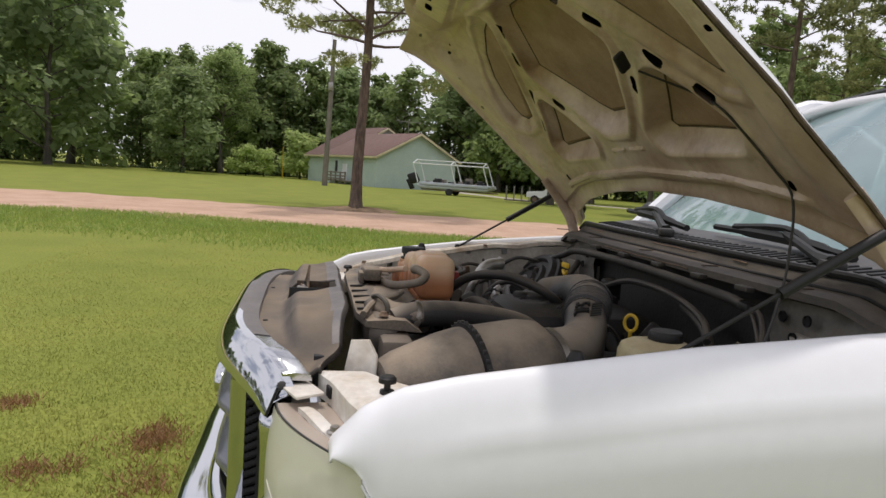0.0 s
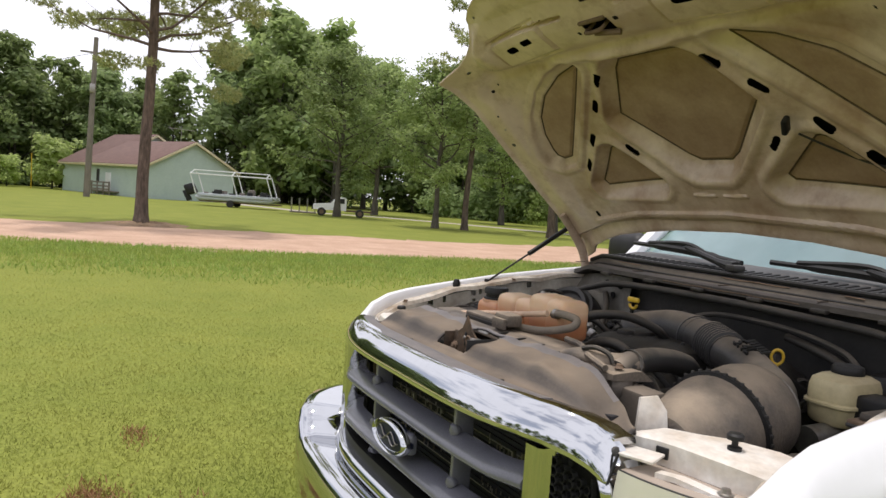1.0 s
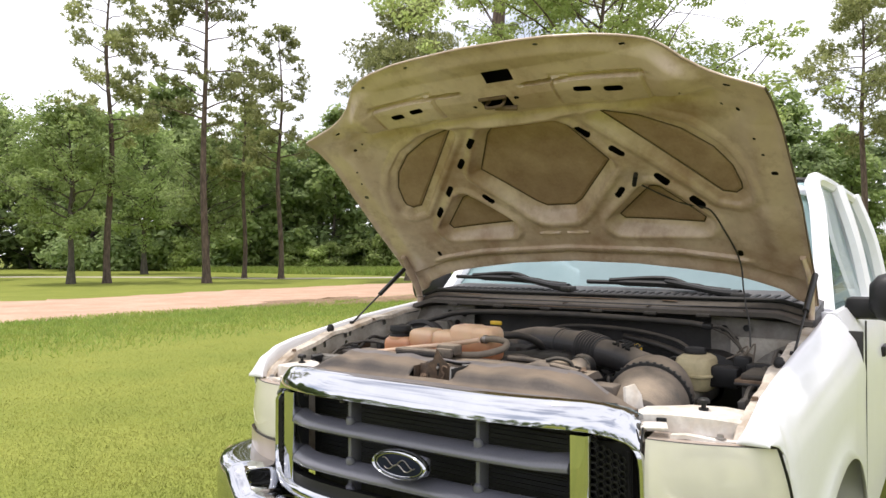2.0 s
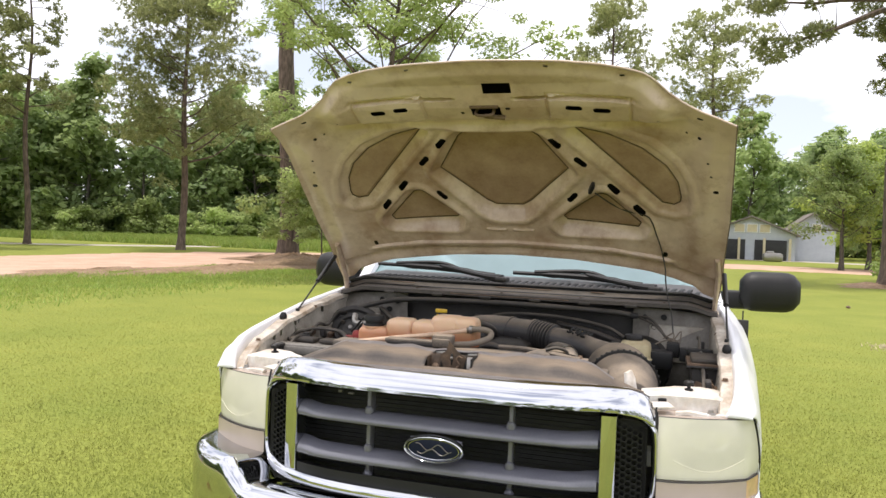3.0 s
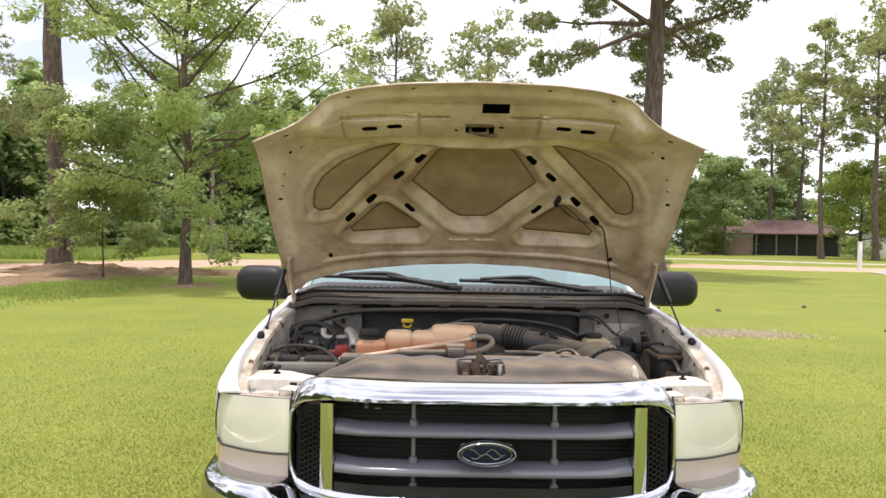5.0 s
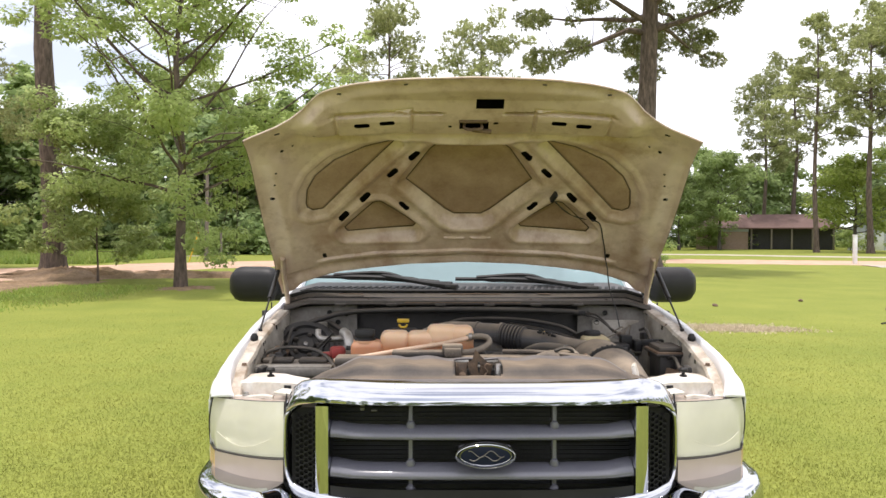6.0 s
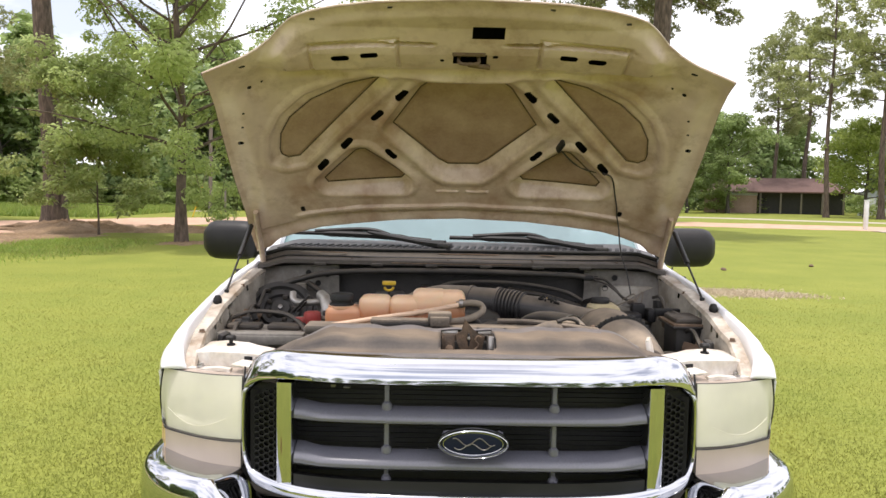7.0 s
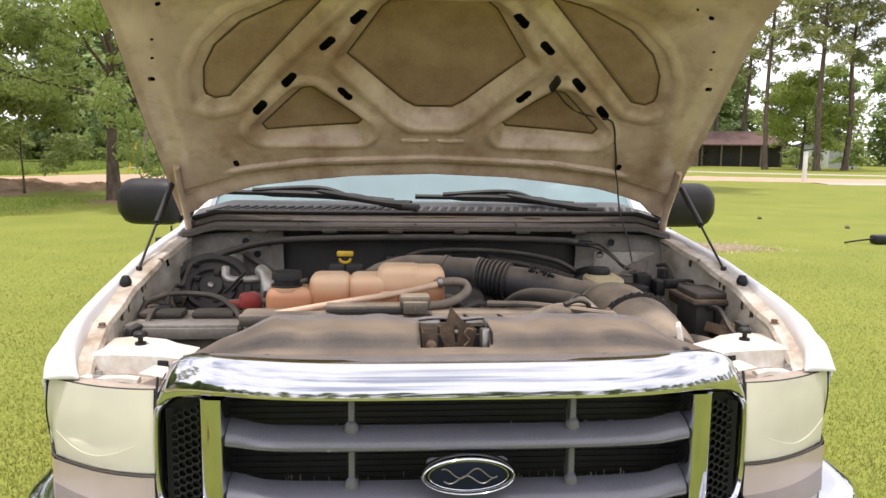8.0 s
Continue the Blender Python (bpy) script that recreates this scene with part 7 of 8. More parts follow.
part("mount_tab", boxes(((-0.155, 0.462, 1.245), (0.045, 0.02, 0.055), 0.006)), M_tank, tankob)
part("overflow_tube", tubes((curve([(-0.53, 0.46, 1.205), (-0.44, 0.43, 1.222), (-0.27, 0.435, 1.25), (-0.13, 0.45, 1.27), (-0.03, 0.475, 1.288)], 6), 0.0085)), M_tube, tankob, "stained translucent tube")
part("bottle_hose", tubes((curve([(-0.035, 0.50, 1.285), (0.01, 0.50, 1.292), (0.047, 0.52, 1.282), (0.05, 0.50, 1.262), (0.0, 0.45, 1.245), (-0.07, 0.425, 1.24), (-0.16, 0.42, 1.236)], 7), 0.0115)), M_tan_hose, truck, "dusty grey rubber hose loop")
part("hose_clamp", lathe(bmesh.new(), [(0.014, -0.006), (0.015, 0.0), (0.014, 0.006)], pose(-0.02, 0.50, 1.289, 0, 90), 12), M_steel, truck, "spring hose clamp")

# intake duct, air cleaner canister
duct = bmesh.new()
tube(duct, curve([(-0.20, 0.93, 1.175), (-0.17, 0.985, 1.205), (-0.10, 1.015, 1.225), (-0.02, 1.01, 1.228), (0.05, 0.995, 1.226)], 6), [0.05, 0.06, 0.068, 0.07, 0.068, 0.066, 0.064, 0.062, 0.061, 0.06], 20)
dob = part("intake_duct", duct, M_duct, truck, "black plastic intake duct with bellows")
for i, (x, y, z) in enumerate(((0.035, 1.0, 1.226), (0.14, 0.955, 1.226))):
    part("duct_clamp", lathe(bmesh.new(), [(0.06, -0.008), (0.064, -0.006), (0.064, 0.006), (0.06, 0.008)], Matrix.Translation((x, y, z)) @ Vector((0.85, -0.42, -0.02)).to_track_quat("Z", "Y").to_matrix().to_4x4(), 24), M_duct, dob)
dm = bmesh.new()
tube(dm, curve([(0.04, 0.998, 1.226), (0.10, 0.975, 1.226), (0.15, 0.952, 1.225)], 4), 0.058, 20)
part("duct_sleeve", dm, M_duct, dob)
bel = bmesh.new()
axis = curve([(0.145, 0.955, 1.225), (0.19, 0.933, 1.222), (0.235, 0.91, 1.216)], 14)
tube(bel, axis, [0.054 + 0.008 * (i % 4 in (1, 2)) for i in range(len(axis))], 20)
part("bellows", bel, M_duct, dob)
dt = bmesh.new()
tube(dt, curve([(0.23, 0.912, 1.216), (0.30, 0.888, 1.210), (0.38, 0.853, 1.194), (0.45, 0.80, 1.168), (0.485, 0.74, 1.15)], 6), [0.052] * 13 + [0.054, 0.057, 0.060, 0.064, 0.068, 0.072, 0.075, 0.078], 20)
part("duct_tube", dt, M_duct, dob, "dusty lower duct tube")
txt = bpy.data.curves.new("lettering", "FONT")
txt.body, txt.size, txt.extrude, txt.align_x, txt.align_y = "5.4L", 0.05, 0.004, "CENTER", "CENTER"
txt.materials.append(M_deep)
txt.bevel_depth = 0.0006
tx = Vector((0.26, -0.113, -0.048)).normalized()
tz = Vector((0.10, -0.30, 0.95))
tz = (tz - tz.dot(tx) * tx).normalized()
ty = tz.cross(tx)
tob = new("lettering", txt)
tob.parent = dob
tob.matrix_basis = Matrix.Translation(Vector((0.325, 0.877, 1.2055)) + tz * 0.0525) @ Matrix((tx, ty, tz)).transposed().to_4x4()
tagged(tob, "raised black engine size lettering")
for k in range(6):
    part("lettering_bar", prism(bmesh.new(), [(-0.0055, -0.013), (0.0055, -0.013), (0.0055, 0.013), (-0.0055, 0.013)], 0.002, Matrix.Translation(Vector((0.325, 0.877, 1.2055)) + tz * 0.0465 + ty * 0.036 + tx * (0.017 * (k - 2.5))) @ Matrix((tx, ty, tz)).transposed().to_4x4()), M_deep, dob)

can_axis = Vector((-0.07, 0.36, 0.045)).normalized()
cm = Matrix.Translation((0.565, 0.355, 1.098)) @ can_axis.to_track_quat("Z", "X").to_matrix().to_4x4()
can = part("air_cleaner", lathe(bmesh.new(), [(0, 0.0), (0.062, 0.0), (0.078, 0.008), (0.092, 0.04), (0.116, 0.14), (0.122, 0.185), (0.122, 0.215), (0.122, 0.32), (0.114, 0.36), (0.088, 0.39), (0.07, 0.40), (0, 0.40)], cm, 40), M_airbox, truck, "large dusty black air cleaner canister")
part("band_clamp", lathe(bmesh.new(), [(0.122, 0.192), (0.130, 0.194), (0.130, 0.206), (0.122, 0.208)], cm, 40), M_black, can)
lugs = bmesh.new()
for k in range(40):
    a = 2 * math.pi * k / 40
    box(lugs, cm @ Vector((0.130 * math.cos(a), 0.130 * math.sin(a), 0.20)), (0.008, 0.008, 0.008), 0.001)
part("clamp_lug", lugs, M_trim, can)
part("outlet_collar", lathe(bmesh.new(), [(0.086, 0.388), (0.093, 0.390), (0.093, 0.403), (0.086, 0.405)], cm, 32), M_steel, can)
part("inlet_snorkel", tubes((curve([(0.66, 0.66, 1.05), (0.70, 0.60, 1.085), (0.74, 0.53, 1.09), (0.80, 0.43, 1.08)], 6), [0.03, 0.036, 0.036, 0.036, 0.034]), n=14), M_airbox, can, "dusty inlet duct")

# hoses
part("radiator_hose", tubes((curve([(0.36, 0.40, 1.215), (0.34, 0.47, 1.232), (0.29, 0.60, 1.222), (0.245, 0.74, 1.19), (0.20, 0.82, 1.13)], 7), 0.031), n=14), M_duct, truck, "thick dusty upper radiator hose")
part("hose_clamp", lathe(bmesh.new(), [(0.034, -0.008), (0.036, 0), (0.034, 0.008)], Matrix.Translation((0.345, 0.45, 1.23)) @ pose(0, 0, 0, 75, 0, 15), 16), M_steel, truck, "steel hose clamp")
hs = [curve([(-0.66, 1.22, 1.26), (-0.58, 1.16, 1.22), (-0.50, 1.08, 1.18), (-0.42, 1.0, 1.12)], 6), curve([(0.20, 1.2, 1.25), (0.36, 1.17, 1.225), (0.50, 1.12, 1.19), (0.70, 1.08, 1.15)], 6),
      curve([(-0.10, 0.62, 1.10), (-0.05, 0.66, 1.19), (0.03, 0.70, 1.20), (0.08, 0.75, 1.12)], 6), curve([(0.0, 0.66, 1.08), (0.06, 0.68, 1.17), (0.12, 0.72, 1.18), (0.15, 0.78, 1.1)], 6),
      curve([(-0.45, 0.78, 1.1), (-0.40, 0.84, 1.2), (-0.33, 0.9, 1.21), (-0.28, 0.96, 1.14)], 6), curve([(-0.48, 0.72, 1.1), (-0.50, 0.80, 1.19), (-0.46, 0.9, 1.22), (-0.40, 1.0, 1.16)], 6)]
for i, h in enumerate(hs):
    part("engine_hose", tubes((h, (0.012, 0.013, 0.016, 0.014, 0.01, 0.008)[i]), n=10), M_hose, truck, "black dusty engine hose")
wires = np.random.default_rng(12)
for k in range(34):
    a = np.array([wires.uniform(-0.6, 0.42), wires.uniform(0.60, 1.1), 1.09])
    b = a + np.array([wires.uniform(-0.25, 0.25), wires.uniform(-0.12, 0.2), wires.uniform(-0.02, 0.06)])
    m = (a + b) / 2 + np.array([0, 0, wires.uniform(0.05, 0.11)])
    part("wire_loom", tubes((curve([a, m, b], 6), wires.uniform(0.004, 0.007)), n=6), M_hose if k % 3 else M_trim, truck)
for k, (x, y, z, sx, sy, sz) in enumerate(((-0.30, 1.12, 1.22, 0.12, 0.05, 0.05), (-0.15, 1.14, 1.235, 0.05, 0.05, 0.07), (-0.47, 0.95, 1.17, 0.08, 0.06, 0.06), (-0.20, 0.80, 1.15, 0.07, 0.07, 0.06), (-0.33, 0.74, 1.13, 0.08, 0.06, 0.07),
                                         (0.28, 1.1, 1.15, 0.12, 0.08, 0.06), (-0.08, 0.72, 1.12, 0.06, 0.05, 0.08), (-0.42, 0.83, 1.15, 0.05, 0.05, 0.06))):
    part("sensor_housing", boxes(((x, y, z), (sx, sy, sz), 0.01, (5 * k, 7 * k, 11 * k))), M_bay if k % 2 else M_trim, bay)
bits2 = np.random.default_rng(44)
for k in range(26):
    x, y = bits2.uniform(-0.56, -0.10), bits2.uniform(0.72, 1.14)
    s = bits2.uniform(0.010, 0.026, 3)
    part("connector", boxes(((x, y, 1.165 + 0.05 * bits2.random()), tuple(s), 0.003, tuple(bits2.uniform(-40, 40, 3)))), (M_steel, M_black, M_trim, M_airbox, M_steel)[k % 5], bay)
for k in range(9):
    x, y = -0.54 + 0.05 * k, 0.80 + 0.28 * bits2.random()
    part("bolt_head", lathe(bmesh.new(), [(0, 0.012), (0.007, 0.011), (0.008, 0.0), (0.012, -0.002), (0.012, -0.03)], pose(x, y, 1.19 + 0.02 * bits2.random(), 15 * bits2.normal(), 15 * bits2.normal()), 8), M_steel, bay)
part("heater_hose", tubes((curve([(-0.16, 0.60, 1.19), (-0.12, 0.68, 1.26), (-0.06, 0.78, 1.275), (-0.02, 0.88, 1.24), (-0.03, 0.96, 1.18)], 6), 0.014), n=10), M_hose, bay, "black arched heater hose")
part("coolant_elbow", tubes((curve([(-0.515, 0.80, 1.10), (-0.515, 0.80, 1.20), (-0.525, 0.83, 1.245), (-0.55, 0.89, 1.255)], 5), 0.021), n=14), M_alloy, bay, "dull aluminium coolant elbow")
part("alloy_pipe", tubes((curve([(-0.665, 0.92, 1.26), (-0.66, 0.90, 1.235), (-0.63, 0.89, 1.225), (-0.55, 0.90, 1.228)], 5), 0.013), n=12), M_alloy, bay, "dull alloy pipe")
part("alloy_pipe", tubes((curve([(-0.46, 0.74, 1.10), (-0.465, 0.76, 1.17), (-0.455, 0.78, 1.2)], 5), 0.012), n=12), M_alloy, bay, "dull alloy pipe")
dip = part("dipstick_handle", boxes(((-0.30, 1.04, 1.288), (0.055, 0.012, 0.018), 0.005)), M_yellow, truck, "yellow dipstick handle")
dr = bmesh.new()
tube(dr, [(-0.30 + 0.018 * math.cos(a), 1.04, 1.272 + 0.014 * math.sin(a)) for a in np.linspace(math.pi, 2 * math.pi, 10)], 0.005, 8)
part("finger_loop", dr, M_yellow, dip)
part("dipstick_tube", tubes(([(-0.30, 1.04, 1.26), (-0.30, 1.06, 1.1)], 0.004), n=6), M_black, dip)
ringb = bmesh.new()
tube(ringb, [(0.331 + 0.010 * math.cos(a), 0.992 + 0.012 * math.cos(a), 1.225 + 0.020 * math.sin(a)) for a in np.linspace(0, 2 * math.pi, 21)], 0.0042, 8)
tube(ringb, [(0.331, 0.992, 1.205), (0.329, 0.994, 1.180)], 0.005, 6)
ring_pull = part("transmission_dipstick", ringb, M_yellow, truck, "yellow ring pull of a dipstick")
part("dipstick_tube", tubes(([(0.329, 0.994, 1.182), (0.325, 1.0, 1.09)], 0.005), n=6), M_black, ring_pull)

# clutch fan seen edge-on and the ribbed blower housing
bl = Matrix.Translation((-0.745, 1.06, 1.165)) @ Vector((0.12, -0.75, 0.62)).to_track_quat("Z", "Y").to_matrix().to_4x4() @ Matrix.Scale(1.22, 4)
blow = part("blower_housing", lathe(bmesh.new(), [(0, 0.02), (0.03, 0.022), (0.034, 0.008), (0.05, 0.006), (0.054, 0.016), (0.066, 0.016), (0.07, 0.002), (0.085, 0.0), (0.09, 0.012), (0.104, 0.012), (0.11, -0.004), (0.12, -0.006), (0.124, -0.05), (0.12, -0.09)], bl, 40), M_trim, truck, "black ribbed round blower housing")
for k in range(5):
    a = 2 * math.pi * k / 5
    part("blower_lug", boxes((bl @ Vector((0.045 * math.cos(a), 0.045 * math.sin(a), 0.016)), (0.02, 0.016, 0.016), 0.004)), M_ledge, blow)
part("blower_screw", lathe(bmesh.new(), [(0, 0.03), (0.008, 0.028), (0.01, 0.02)], bl, 8), M_steel, blow)

# batteries and boxes
bat = part("battery", boxes(((-0.71, 0.655, 1.06), (0.32, 0.20, 0.19), 0.012), ((-0.71, 0.655, 1.158), (0.30, 0.18, 0.012), 0.005)), M_batt, truck, "dusty black battery with cell covers")
for x in (-0.78, -0.64):
    part("cell_cover", boxes(((x, 0.655, 1.174), (0.118, 0.066, 0.020), 0.009)), M_ledge, bat)
part("hold_down", boxes(((-0.71, 0.545, 1.166), (0.32, 0.05, 0.014), 0.005), ((-0.71, 0.518, 1.150), (0.32, 0.006, 0.03), 0.002)), M_metal, bat, "grey dusty hold-down bar")
part("terminal_cover", boxes(((-0.552, 0.705, 1.198), (0.06, 0.05, 0.048), 0.013, (0, 0, 20)), ((-0.59, 0.70, 1.19), (0.05, 0.022, 0.02), 0.006)), M_red, bat, "red terminal cover")
for k in range(2):
    part("battery_cable", tubes((curve([(-0.838, 0.63 + 0.02 * k, 1.172), (-0.845, 0.72, 1.190 + 0.004 * k), (-0.79, 0.775 + 0.014 * k, 1.204), (-0.68, 0.765 + 0.014 * k, 1.202), (-0.61, 0.69 + 0.012 * k, 1.192), (-0.555, 0.585 + 0.01 * k, 1.170), (-0.525, 0.54, 1.12)], 6), 0.0065), n=8), M_hose, bat)
part("terminal_post", boxes(((-0.80, 0.70, 1.178), (0.06, 0.03, 0.022), 0.005), ((-0.79, 0.70, 1.192), (0.03, 0.02, 0.012), 0.003)), M_trim, bat)
part("side_pipe", tubes((curve([(-0.62, 0.74, 1.185), (-0.54, 0.735, 1.19), (-0.45, 0.72, 1.185)], 4), 0.010), n=8), M_tan_hose, bat)
part("link_rod", tubes(([(-0.66, 0.87, 1.19), (-0.585, 0.83, 1.262)], 0.005), ([(-0.64, 0.88, 1.19), (-0.60, 0.85, 1.235)], 0.004), n=6), M_hose, bat)
part("terminal_clamp", boxes(((-0.83, 0.72, 1.172), (0.035, 0.03, 0.025), 0.004)), M_rust, bat)

pdb = part("fuse_box", boxes(((0.812, 0.765, 1.12), (0.10, 0.15, 0.15), 0.010), ((0.812, 0.765, 1.190), (0.135, 0.19, 0.010), 0.004)), M_trim, truck, "dusty black fuse box with flanged lid")
part("lid", boxes(((0.812, 0.765, 1.209), (0.105, 0.155, 0.022), 0.008)), M_ledge, pdb, "tan dusty box lid")
part("lid_rim", boxes(((0.812, 0.765, 1.197), (0.132, 0.186, 0.010), 0.003)), M_rust, pdb, "rust-stained lid rim")
for k in range(4):
    part("rusty_bracket", boxes(((0.80 + 0.018 * k, 0.60 - 0.01 * k, 1.13 + 0.012 * (k % 2)), (0.012, 0.11, 0.03), 0.003, (0, 20, 24 - 30 * (k % 2)))), M_rust, pdb)
part("connector", boxes(((0.70, 0.99, 1.20), (0.05, 0.05, 0.06), 0.006), ((0.65, 0.95, 1.165), (0.10, 0.08, 0.07), 0.01), ((0.74, 0.95, 1.19), (0.03, 0.06, 0.05), 0.005)), M_black, pdb)
part("relay", boxes(((0.80, 0.93, 1.205), (0.10, 0.03, 0.03), 0.006)), M_black, pdb)

res = bmesh.new()
loft(res, [[(0.555 + 0.065 * k * math.copysign(abs(math.cos(a)) ** 0.55, math.cos(a)), 0.955 + 0.085 * k * math.copysign(abs(math.sin(a)) ** 0.55, math.sin(a)), z) for a in np.linspace(0, 2 * math.pi, 28, endpoint=False)]
           for z, k in ((1.115, 0.8), (1.125, 0.9), (1.16, 0.96), (1.163, 1.05), (1.169, 1.05), (1.172, 0.97), (1.205, 0.95), (1.222, 0.88), (1.232, 0.66))])
rob = part("brake_reservoir", res, M_resv, truck, "yellowed plastic fluid reservoir")
part("reservoir_cap", lathe(bmesh.new(), [(0.036, 0), (0.038, 0.004), (0.037, 0.018), (0.033, 0.023), (0, 0.024)], pose(0.545, 0.975, 1.229), 24), M_black, rob, "black screw cap")
part("master_cylinder", tubes(([(0.56, 0.82, 1.08), (0.56, 1.10, 1.09)], 0.036), n=14), M_steel, rob)
part("brake_booster", lathe(bmesh.new(), [(0, -0.06), (0.06, -0.06), (0.12, -0.03), (0.13, 0.0), (0.12, 0.06), (0.05, 0.09)], pose(0.57, 1.15, 1.10, 90), 32), M_black, truck, "black brake booster drum")

# white supports beside the radiator
for sg in (-1, 1):
    s = bmesh.new()
    loft(s, [[(sg * x, y + a, z + b) for a, b in ((0.0, -0.05), (0.0, -0.006), (0.008, 0.0), (d, 0.0), (d + 0.006, -0.008), (d + 0.006, -0.05))]
             for x, y, z, d in ((0.60, 0.235, 1.165, 0.09), (0.66, 0.255, 1.168, 0.10), (0.70, 0.265, 1.168, 0.13), (0.78, 0.285, 1.165, 0.15), (0.83, 0.31, 1.158, 0.14), (0.868, 0.335, 1.15, 0.12))])
    so = part("radiator_support", s, M_dusty_white, truck, "dusty white painted radiator support")
    part("support_hole", boxes(((sg * 0.665, 0.2545, 1.143), (0.026, 0.006, 0.022), 0.002, (0, 0, sg * 14))), M_deep, so)
    part("adjuster_knob", lathe(bmesh.new(), [(0.013, 0), (0.013, 0.006), (0.006, 0.008), (0.006, 0.018), (0.016, 0.02), (0.016, 0.028), (0.012, 0.032), (0, 0.033)], pose(sg * 0.745, 0.352, 1.166), 16), M_black, so, "black rubber hood adjuster")
    br = bmesh.new()
    loft(br, [[(sg * x, y + a, z + b) for a, b in ((0, -0.006), (0.0, 0.004), (0.016, 0.006), (0.026, 0.003), (0.026, -0.008))] for x, y, z in ((0.705, 0.20, 1.122), (0.74, 0.212, 1.124), (0.80, 0.240, 1.114), (0.86, 0.275, 1.108))])
    part("corner_plate", boxes(((sg * 0.652, 0.205, 1.142), (0.085, 0.055, 0.006), 0.002, (4, 0, sg * 22))), M_dusty_white, so)
    part("lamp_bracket", br, M_dusty_white, so)
    part("lamp_shelf", boxes(((sg * 0.77, 0.27, 1.09), (0.22, 0.10, 0.03), 0.01, (0, 0, sg * 24))), M_bay, so)
    part("bracket_bolt", lathe(bmesh.new(), [(0, 0.008), (0.008, 0.007), (0.009, 0), (0.015, -0.002)], pose(sg * 0.81, 0.262, 1.122), 8), M_steel, so)
pl = bmesh.new()
prism(pl, [(-0.035, 0.0), (0.035, 0.0), (0.032, 0.055), (0.012, 0.085), (-0.025, 0.08)], 0.012, Matrix.Translation((0.565, 0.318, 1.135)) @ pose(0, 0, 0, 80, 0, 66), 0.003)
part("side_baffle", pl, M_dusty_white, truck, "small white side baffle")

# cowl, seal, hose along it, wipers
def cowl_loop(x):
    a = abs(x) / 0.88
    dz, dy = -0.03 * smooth(0.85, 1.0, a), 0.05 * a ** 4
    return [(x, y + dy, z + dz) for y, z in ((1.50, 1.432), (1.42, 1.428), (1.33, 1.414), (1.262, 1.403), (1.245, 1.397), (1.238, 1.382), (1.225, 1.372), (1.19, 1.371), (1.175, 1.366), (1.172, 1.350), (1.185, 1.345), (1.26, 1.343), (1.27, 1.30), (1.5, 1.30))]


cw = bmesh.new()
loft(cw, [cowl_loop(x) for x in np.linspace(-0.88, 0.88, 45)])
cowl = part("cowl_panel", cw, (M_vent, M_ledge), truck, "weathered black cowl panel with vent slots", 35)
for p in cowl.data.polygons:
    p.material_index = int(p.center.y - 0.05 * (abs(p.center.x) / 0.88) ** 4 < 1.252)
# black plates set flush on the panel in place of the slots' dark openings
slot_plate = None
for i in range(48):
    x = -0.80 + 1.60 * i / 47
    m = Matrix.Translation((x, 1.336 + 0.05 * (abs(x) / 0.88) ** 4, 1.4165 - 0.03 * smooth(0.85, 1.0, abs(x) / 0.88))) @ pose(0, 0, 0, 9, 0, -34 * smooth(0.1, -0.75, x) - 14)
    if slot_plate is None:
        slot_plate = part("dark_slot_plate", box(bmesh.new(), (0, 0, 0.0), (0.019, 0.058, 0.004), 0.001), M_deep, cowl)
    else:
        q = new("dark_slot_plate", slot_plate.data)
        q.parent = cowl
        q.matrix_basis = m
        continue
    slot_plate.matrix_basis = m
part("seal_strip", tubes(([(x, 1.252 + 0.05 * (abs(x) / 0.88) ** 4, 1.408 - 0.03 * smooth(0.85, 1, abs(x) / 0.88)) for x in np.linspace(-0.86, 0.86, 40)], 0.009), n=8), M_black, cowl)
for x0, x1, y, z in ((-0.3, 0.25, 1.171, 1.358), (-0.62, -0.50, 1.243, 1.394), (-0.10, 0.16, 1.243, 1.394), (0.34, 0.40, 1.243, 1.394)):
    part("rust_streak", tubes(([(x, y, z + 0.001 * math.sin(40 * x)) for x in np.linspace(x0, x1, 12)], 0.002), n=5), M_rust, cowl)
for x in (-0.82, -0.47, -0.06, 0.30, 0.66):
    part("ledge_seam", boxes(((x, 1.206, 1.3735), (0.006, 0.05, 0.003), 0.001)), M_seam, cowl)
part("ledge_gap", tubes(([(x, 1.232 + 0.05 * (abs(x) / 0.88) ** 4, 1.3765 - 0.03 * smooth(0.85, 1, abs(x) / 0.88)) for x in np.linspace(-0.86, 0.86, 40)], 0.0045), n=6), M_deep, cowl)
part("vacuum_line", tubes((curve([(-0.14, 1.10, 1.24), (-0.06, 1.14, 1.275), (0.05, 1.155, 1.285), (0.25, 1.15, 1.28), (0.42, 1.13, 1.255), (0.50, 1.10, 1.22)], 6), 0.009), n=8), M_hose, cowl, "thin black vacuum line")
for sg in (-1, 1):
    part("cowl_side_sheet", grid(bmesh.new(), lambda u, w: Vector((sg * (0.53 + 0.33 * u), 1.235 + 0.03 * u - 0.10 * u * u * w + 0.004 * math.sin(14 * u + 9 * w), 1.345 - 0.02 * u - 0.15 * w)), 18, 8), M_metal, cowl, "dusty grey painted cowl side sheet", 50)
    for u, z in ((0.58, 1.30), (0.66, 1.305), (0.62, 1.26)):
        part("sheet_hole", lathe(bmesh.new(), [(0, 0.0), (0.010, 0.0), (0.012, 0.004), (0.013, 0.0)], pose(sg * u, 1.226, z, 90), 12), M_deep, cowl)
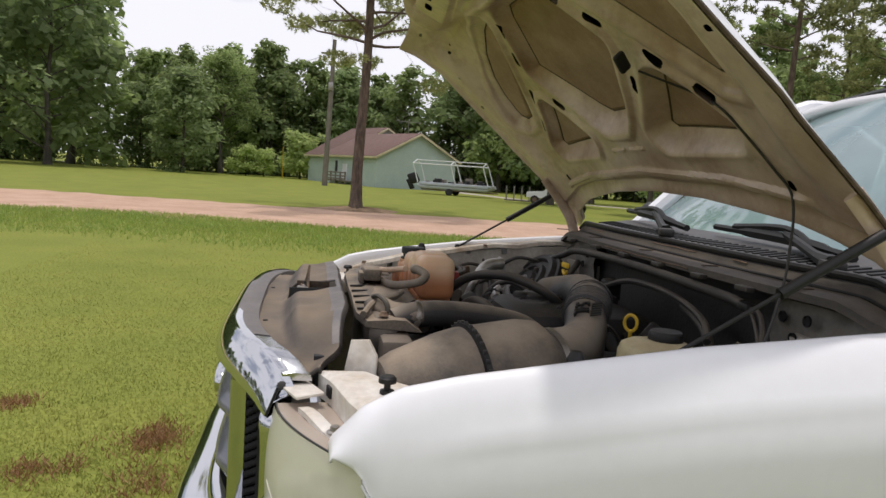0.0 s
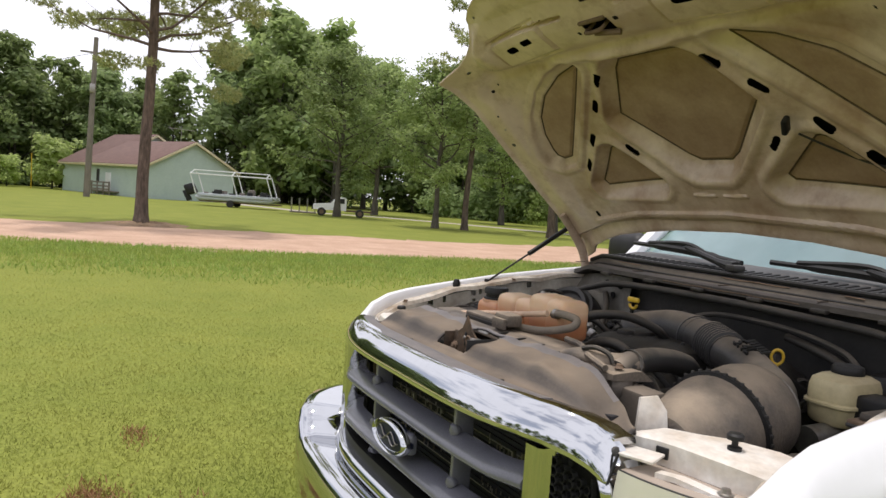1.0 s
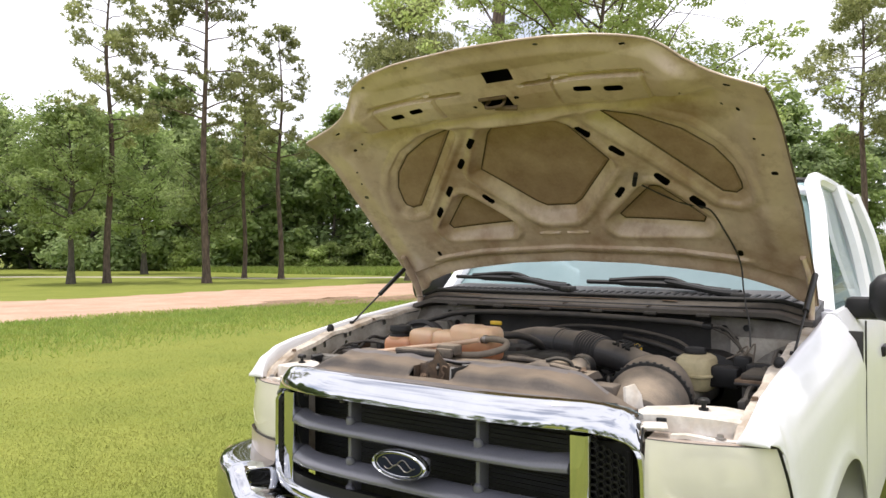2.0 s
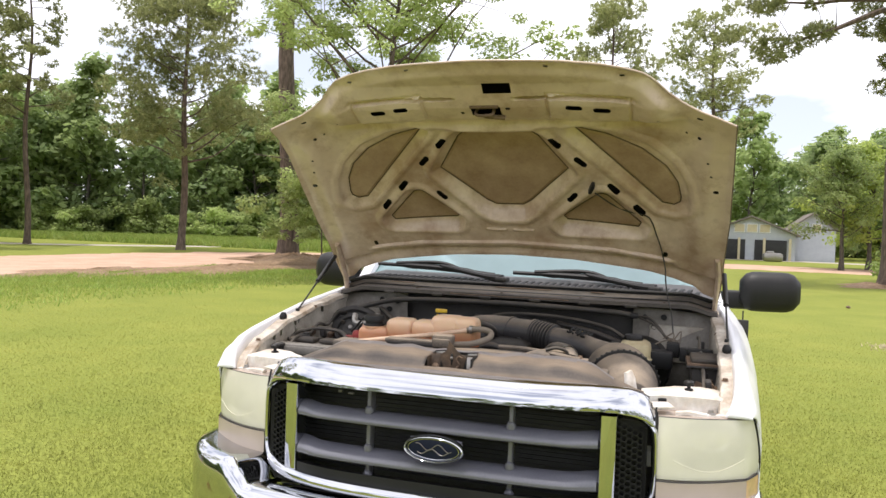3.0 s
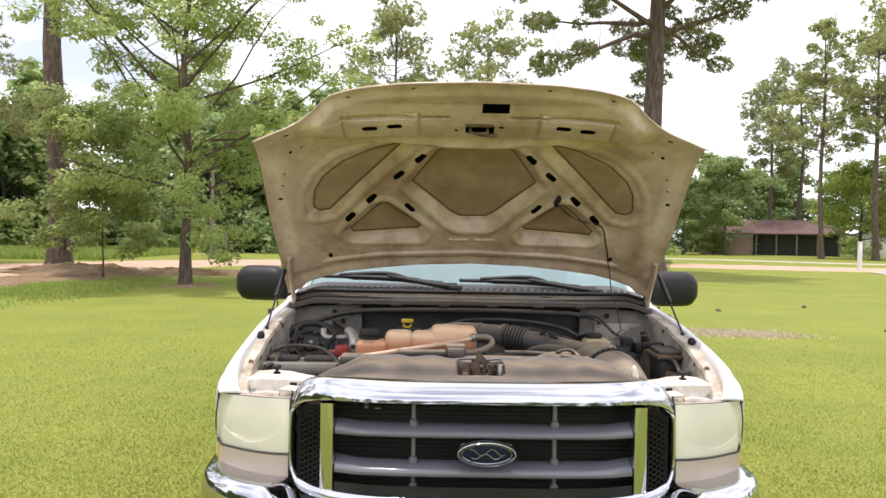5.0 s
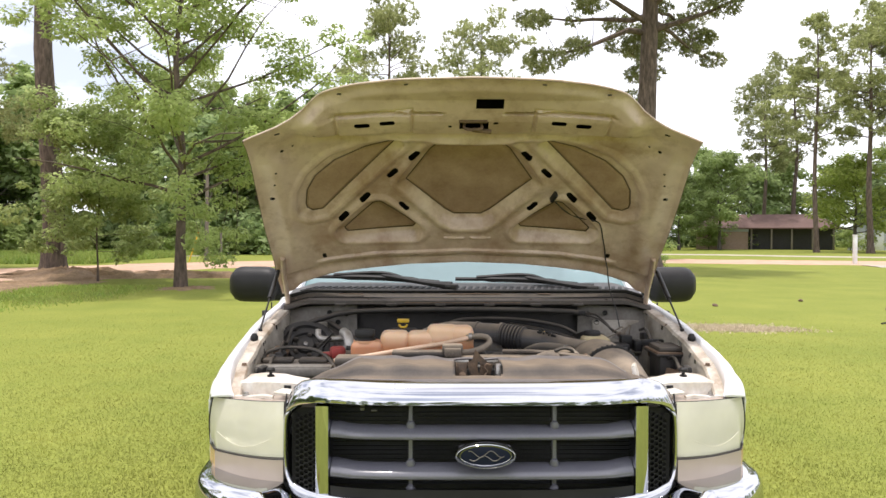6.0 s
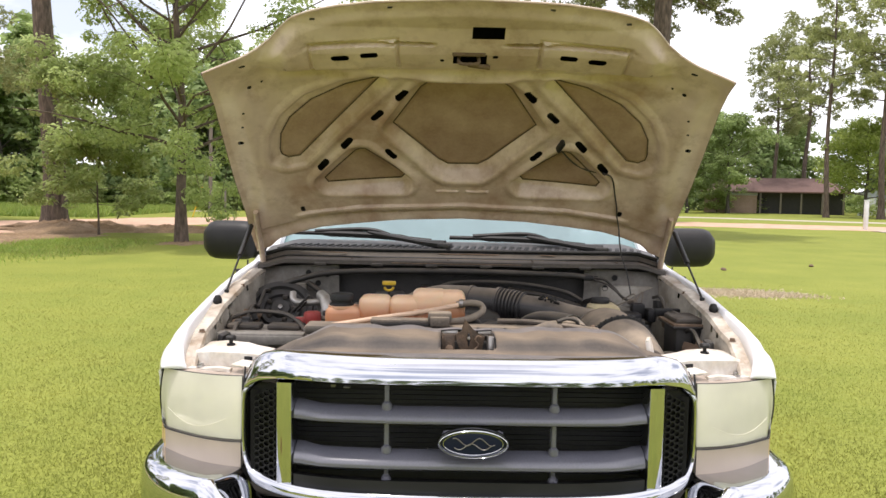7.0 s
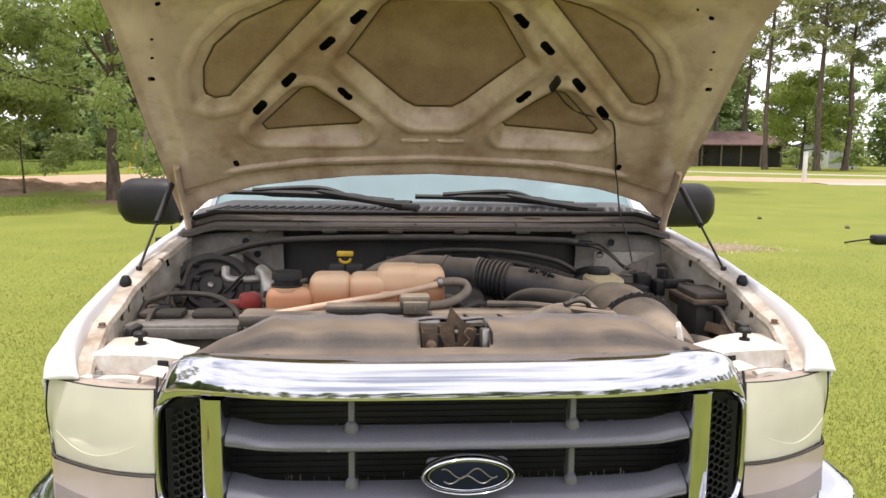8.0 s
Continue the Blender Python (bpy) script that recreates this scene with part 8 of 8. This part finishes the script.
part("cowl_hose", tubes((curve([(-0.83, 1.13, 1.19), (-0.78, 1.14, 1.245), (-0.68, 1.17, 1.285), (-0.50, 1.165, 1.318), (0.0, 1.158, 1.328), (0.42, 1.162, 1.320), (0.52, 1.165, 1.312)], 7), 0.0125), n=12), M_hose, cowl, "long dusty black hose along the cowl")
part("hose_plug", boxes(((0.535, 1.165, 1.309), (0.04, 0.026, 0.022), 0.006)), M_black, cowl)
part("plug_wire", tubes((curve([(0.55, 1.165, 1.308), (0.60, 1.155, 1.305), (0.64, 1.14, 1.27), (0.67, 1.11, 1.235), (0.70, 1.07, 1.225)], 6), 0.006), (curve([(0.55, 1.165, 1.305), (0.61, 1.14, 1.285), (0.655, 1.12, 1.25), (0.69, 1.08, 1.225)], 6), 0.004), n=7), M_hose, cowl)
part("wire_end", boxes(((0.70, 1.065, 1.222), (0.035, 0.03, 0.025), 0.006, (0, 20, 30))), M_tan_hose, cowl)
for x in (-0.60, -0.36, -0.13, 0.10, 0.32, 0.52):
    part("seal_clip", boxes(((x, 1.165, 1.349), (0.05, 0.022, 0.012), 0.003)), M_cowl, cowl)
for ax, ay, az, jx, jy, jz, tx_, ty_, tz_ in ((-0.075, 1.27, 1.43, -0.42, 1.40, 1.462, -0.777, 1.46, 1.466), (0.62, 1.30, 1.42, 0.30, 1.41, 1.452, -0.054, 1.42, 1.456)):
    w = part("wiper", boxes(((ax, ay, az), (0.06, 0.045, 0.024), 0.008, (0, 0, -20))), M_trim, truck, "black windshield wiper")
    part("wiper_arm", tubes((curve([(ax, ay, az), (0.65 * ax + 0.35 * jx, 0.65 * ay + 0.35 * jy, az + 0.012), (jx, jy, jz + 0.012)], 5), [0.022, 0.021, 0.018, 0.016, 0.014, 0.012]), n=8), M_deep, w)
    part("wiper_blade", tubes((curve([(tx_, ty_, tz_), (jx, jy, jz), (ax - 0.06, ay + 0.10, az + 0.012)], 8), [0.010] * 4 + [0.016] * 9 + [0.011] * 4), n=6), M_deep, w)
    part("blade_yoke", tubes((curve([(0.7 * tx_ + 0.3 * jx, 0.7 * ty_ + 0.3 * jy, tz_ + 0.008), (jx, jy, jz + 0.025), (0.6 * jx + 0.4 * ax, 0.6 * jy + 0.4 * ay + 0.03, az + 0.02)], 5), 0.010), n=6), M_deep, w)

# brackets, clips and looms along the inner fenders
rc = np.random.default_rng(21)
for sg in (-1, 1):
    for k in range(7):
        y = 0.50 + 0.10 * k
        part("fender_bracket", boxes(((sg * (0.812 + 0.01 * (k % 2)), y, 1.16 + 0.05 * smooth(0.5, 1.1, y) - 0.03 * (k % 3)), (0.02, 0.05 + 0.02 * (k % 2), 0.035), 0.004, (10 * rc.normal(), 10 * rc.normal(), 8 * rc.normal()))), M_rust if k % 2 else M_trim, truck)
    part("fender_loom", tubes((curve([(sg * 0.80, 0.42 + 0.1 * k, 1.14 + 0.016 * k + 0.015 * (-1) ** k) for k in range(8)], 5), 0.007), n=7), M_hose, truck, "black wiring loom on the inner fender")
    part("side_hole", boxes(((sg * 0.815, 0.56, 1.13), (0.006, 0.02, 0.03), 0.002), ((sg * 0.817, 0.68, 1.15), (0.006, 0.012, 0.04), 0.002)), M_black, truck)
for k, (x, y, z) in enumerate(((0.63, 1.05, 1.16), (0.68, 1.02, 1.15), (0.66, 1.08, 1.18), (0.72, 1.03, 1.14))):
    part("frayed_wire", tubes((curve([(0.70, 1.03, 1.23), ((0.70 + x) / 2 + 0.02, (1.03 + y) / 2, 1.235 + 0.012 * k), (x, y, z + 0.05)], 5), 0.003), n=5), M_tan_hose, truck)
part("firewall_pad", boxes(((0.72, 1.24, 1.19), (0.24, 0.03, 0.16), 0.01)), M_apron, truck, "grey dusty firewall insulation")
part("firewall_pad", boxes(((-0.76, 1.24, 1.19), (0.18, 0.03, 0.14), 0.01)), M_apron, truck, "grey dusty firewall insulation")
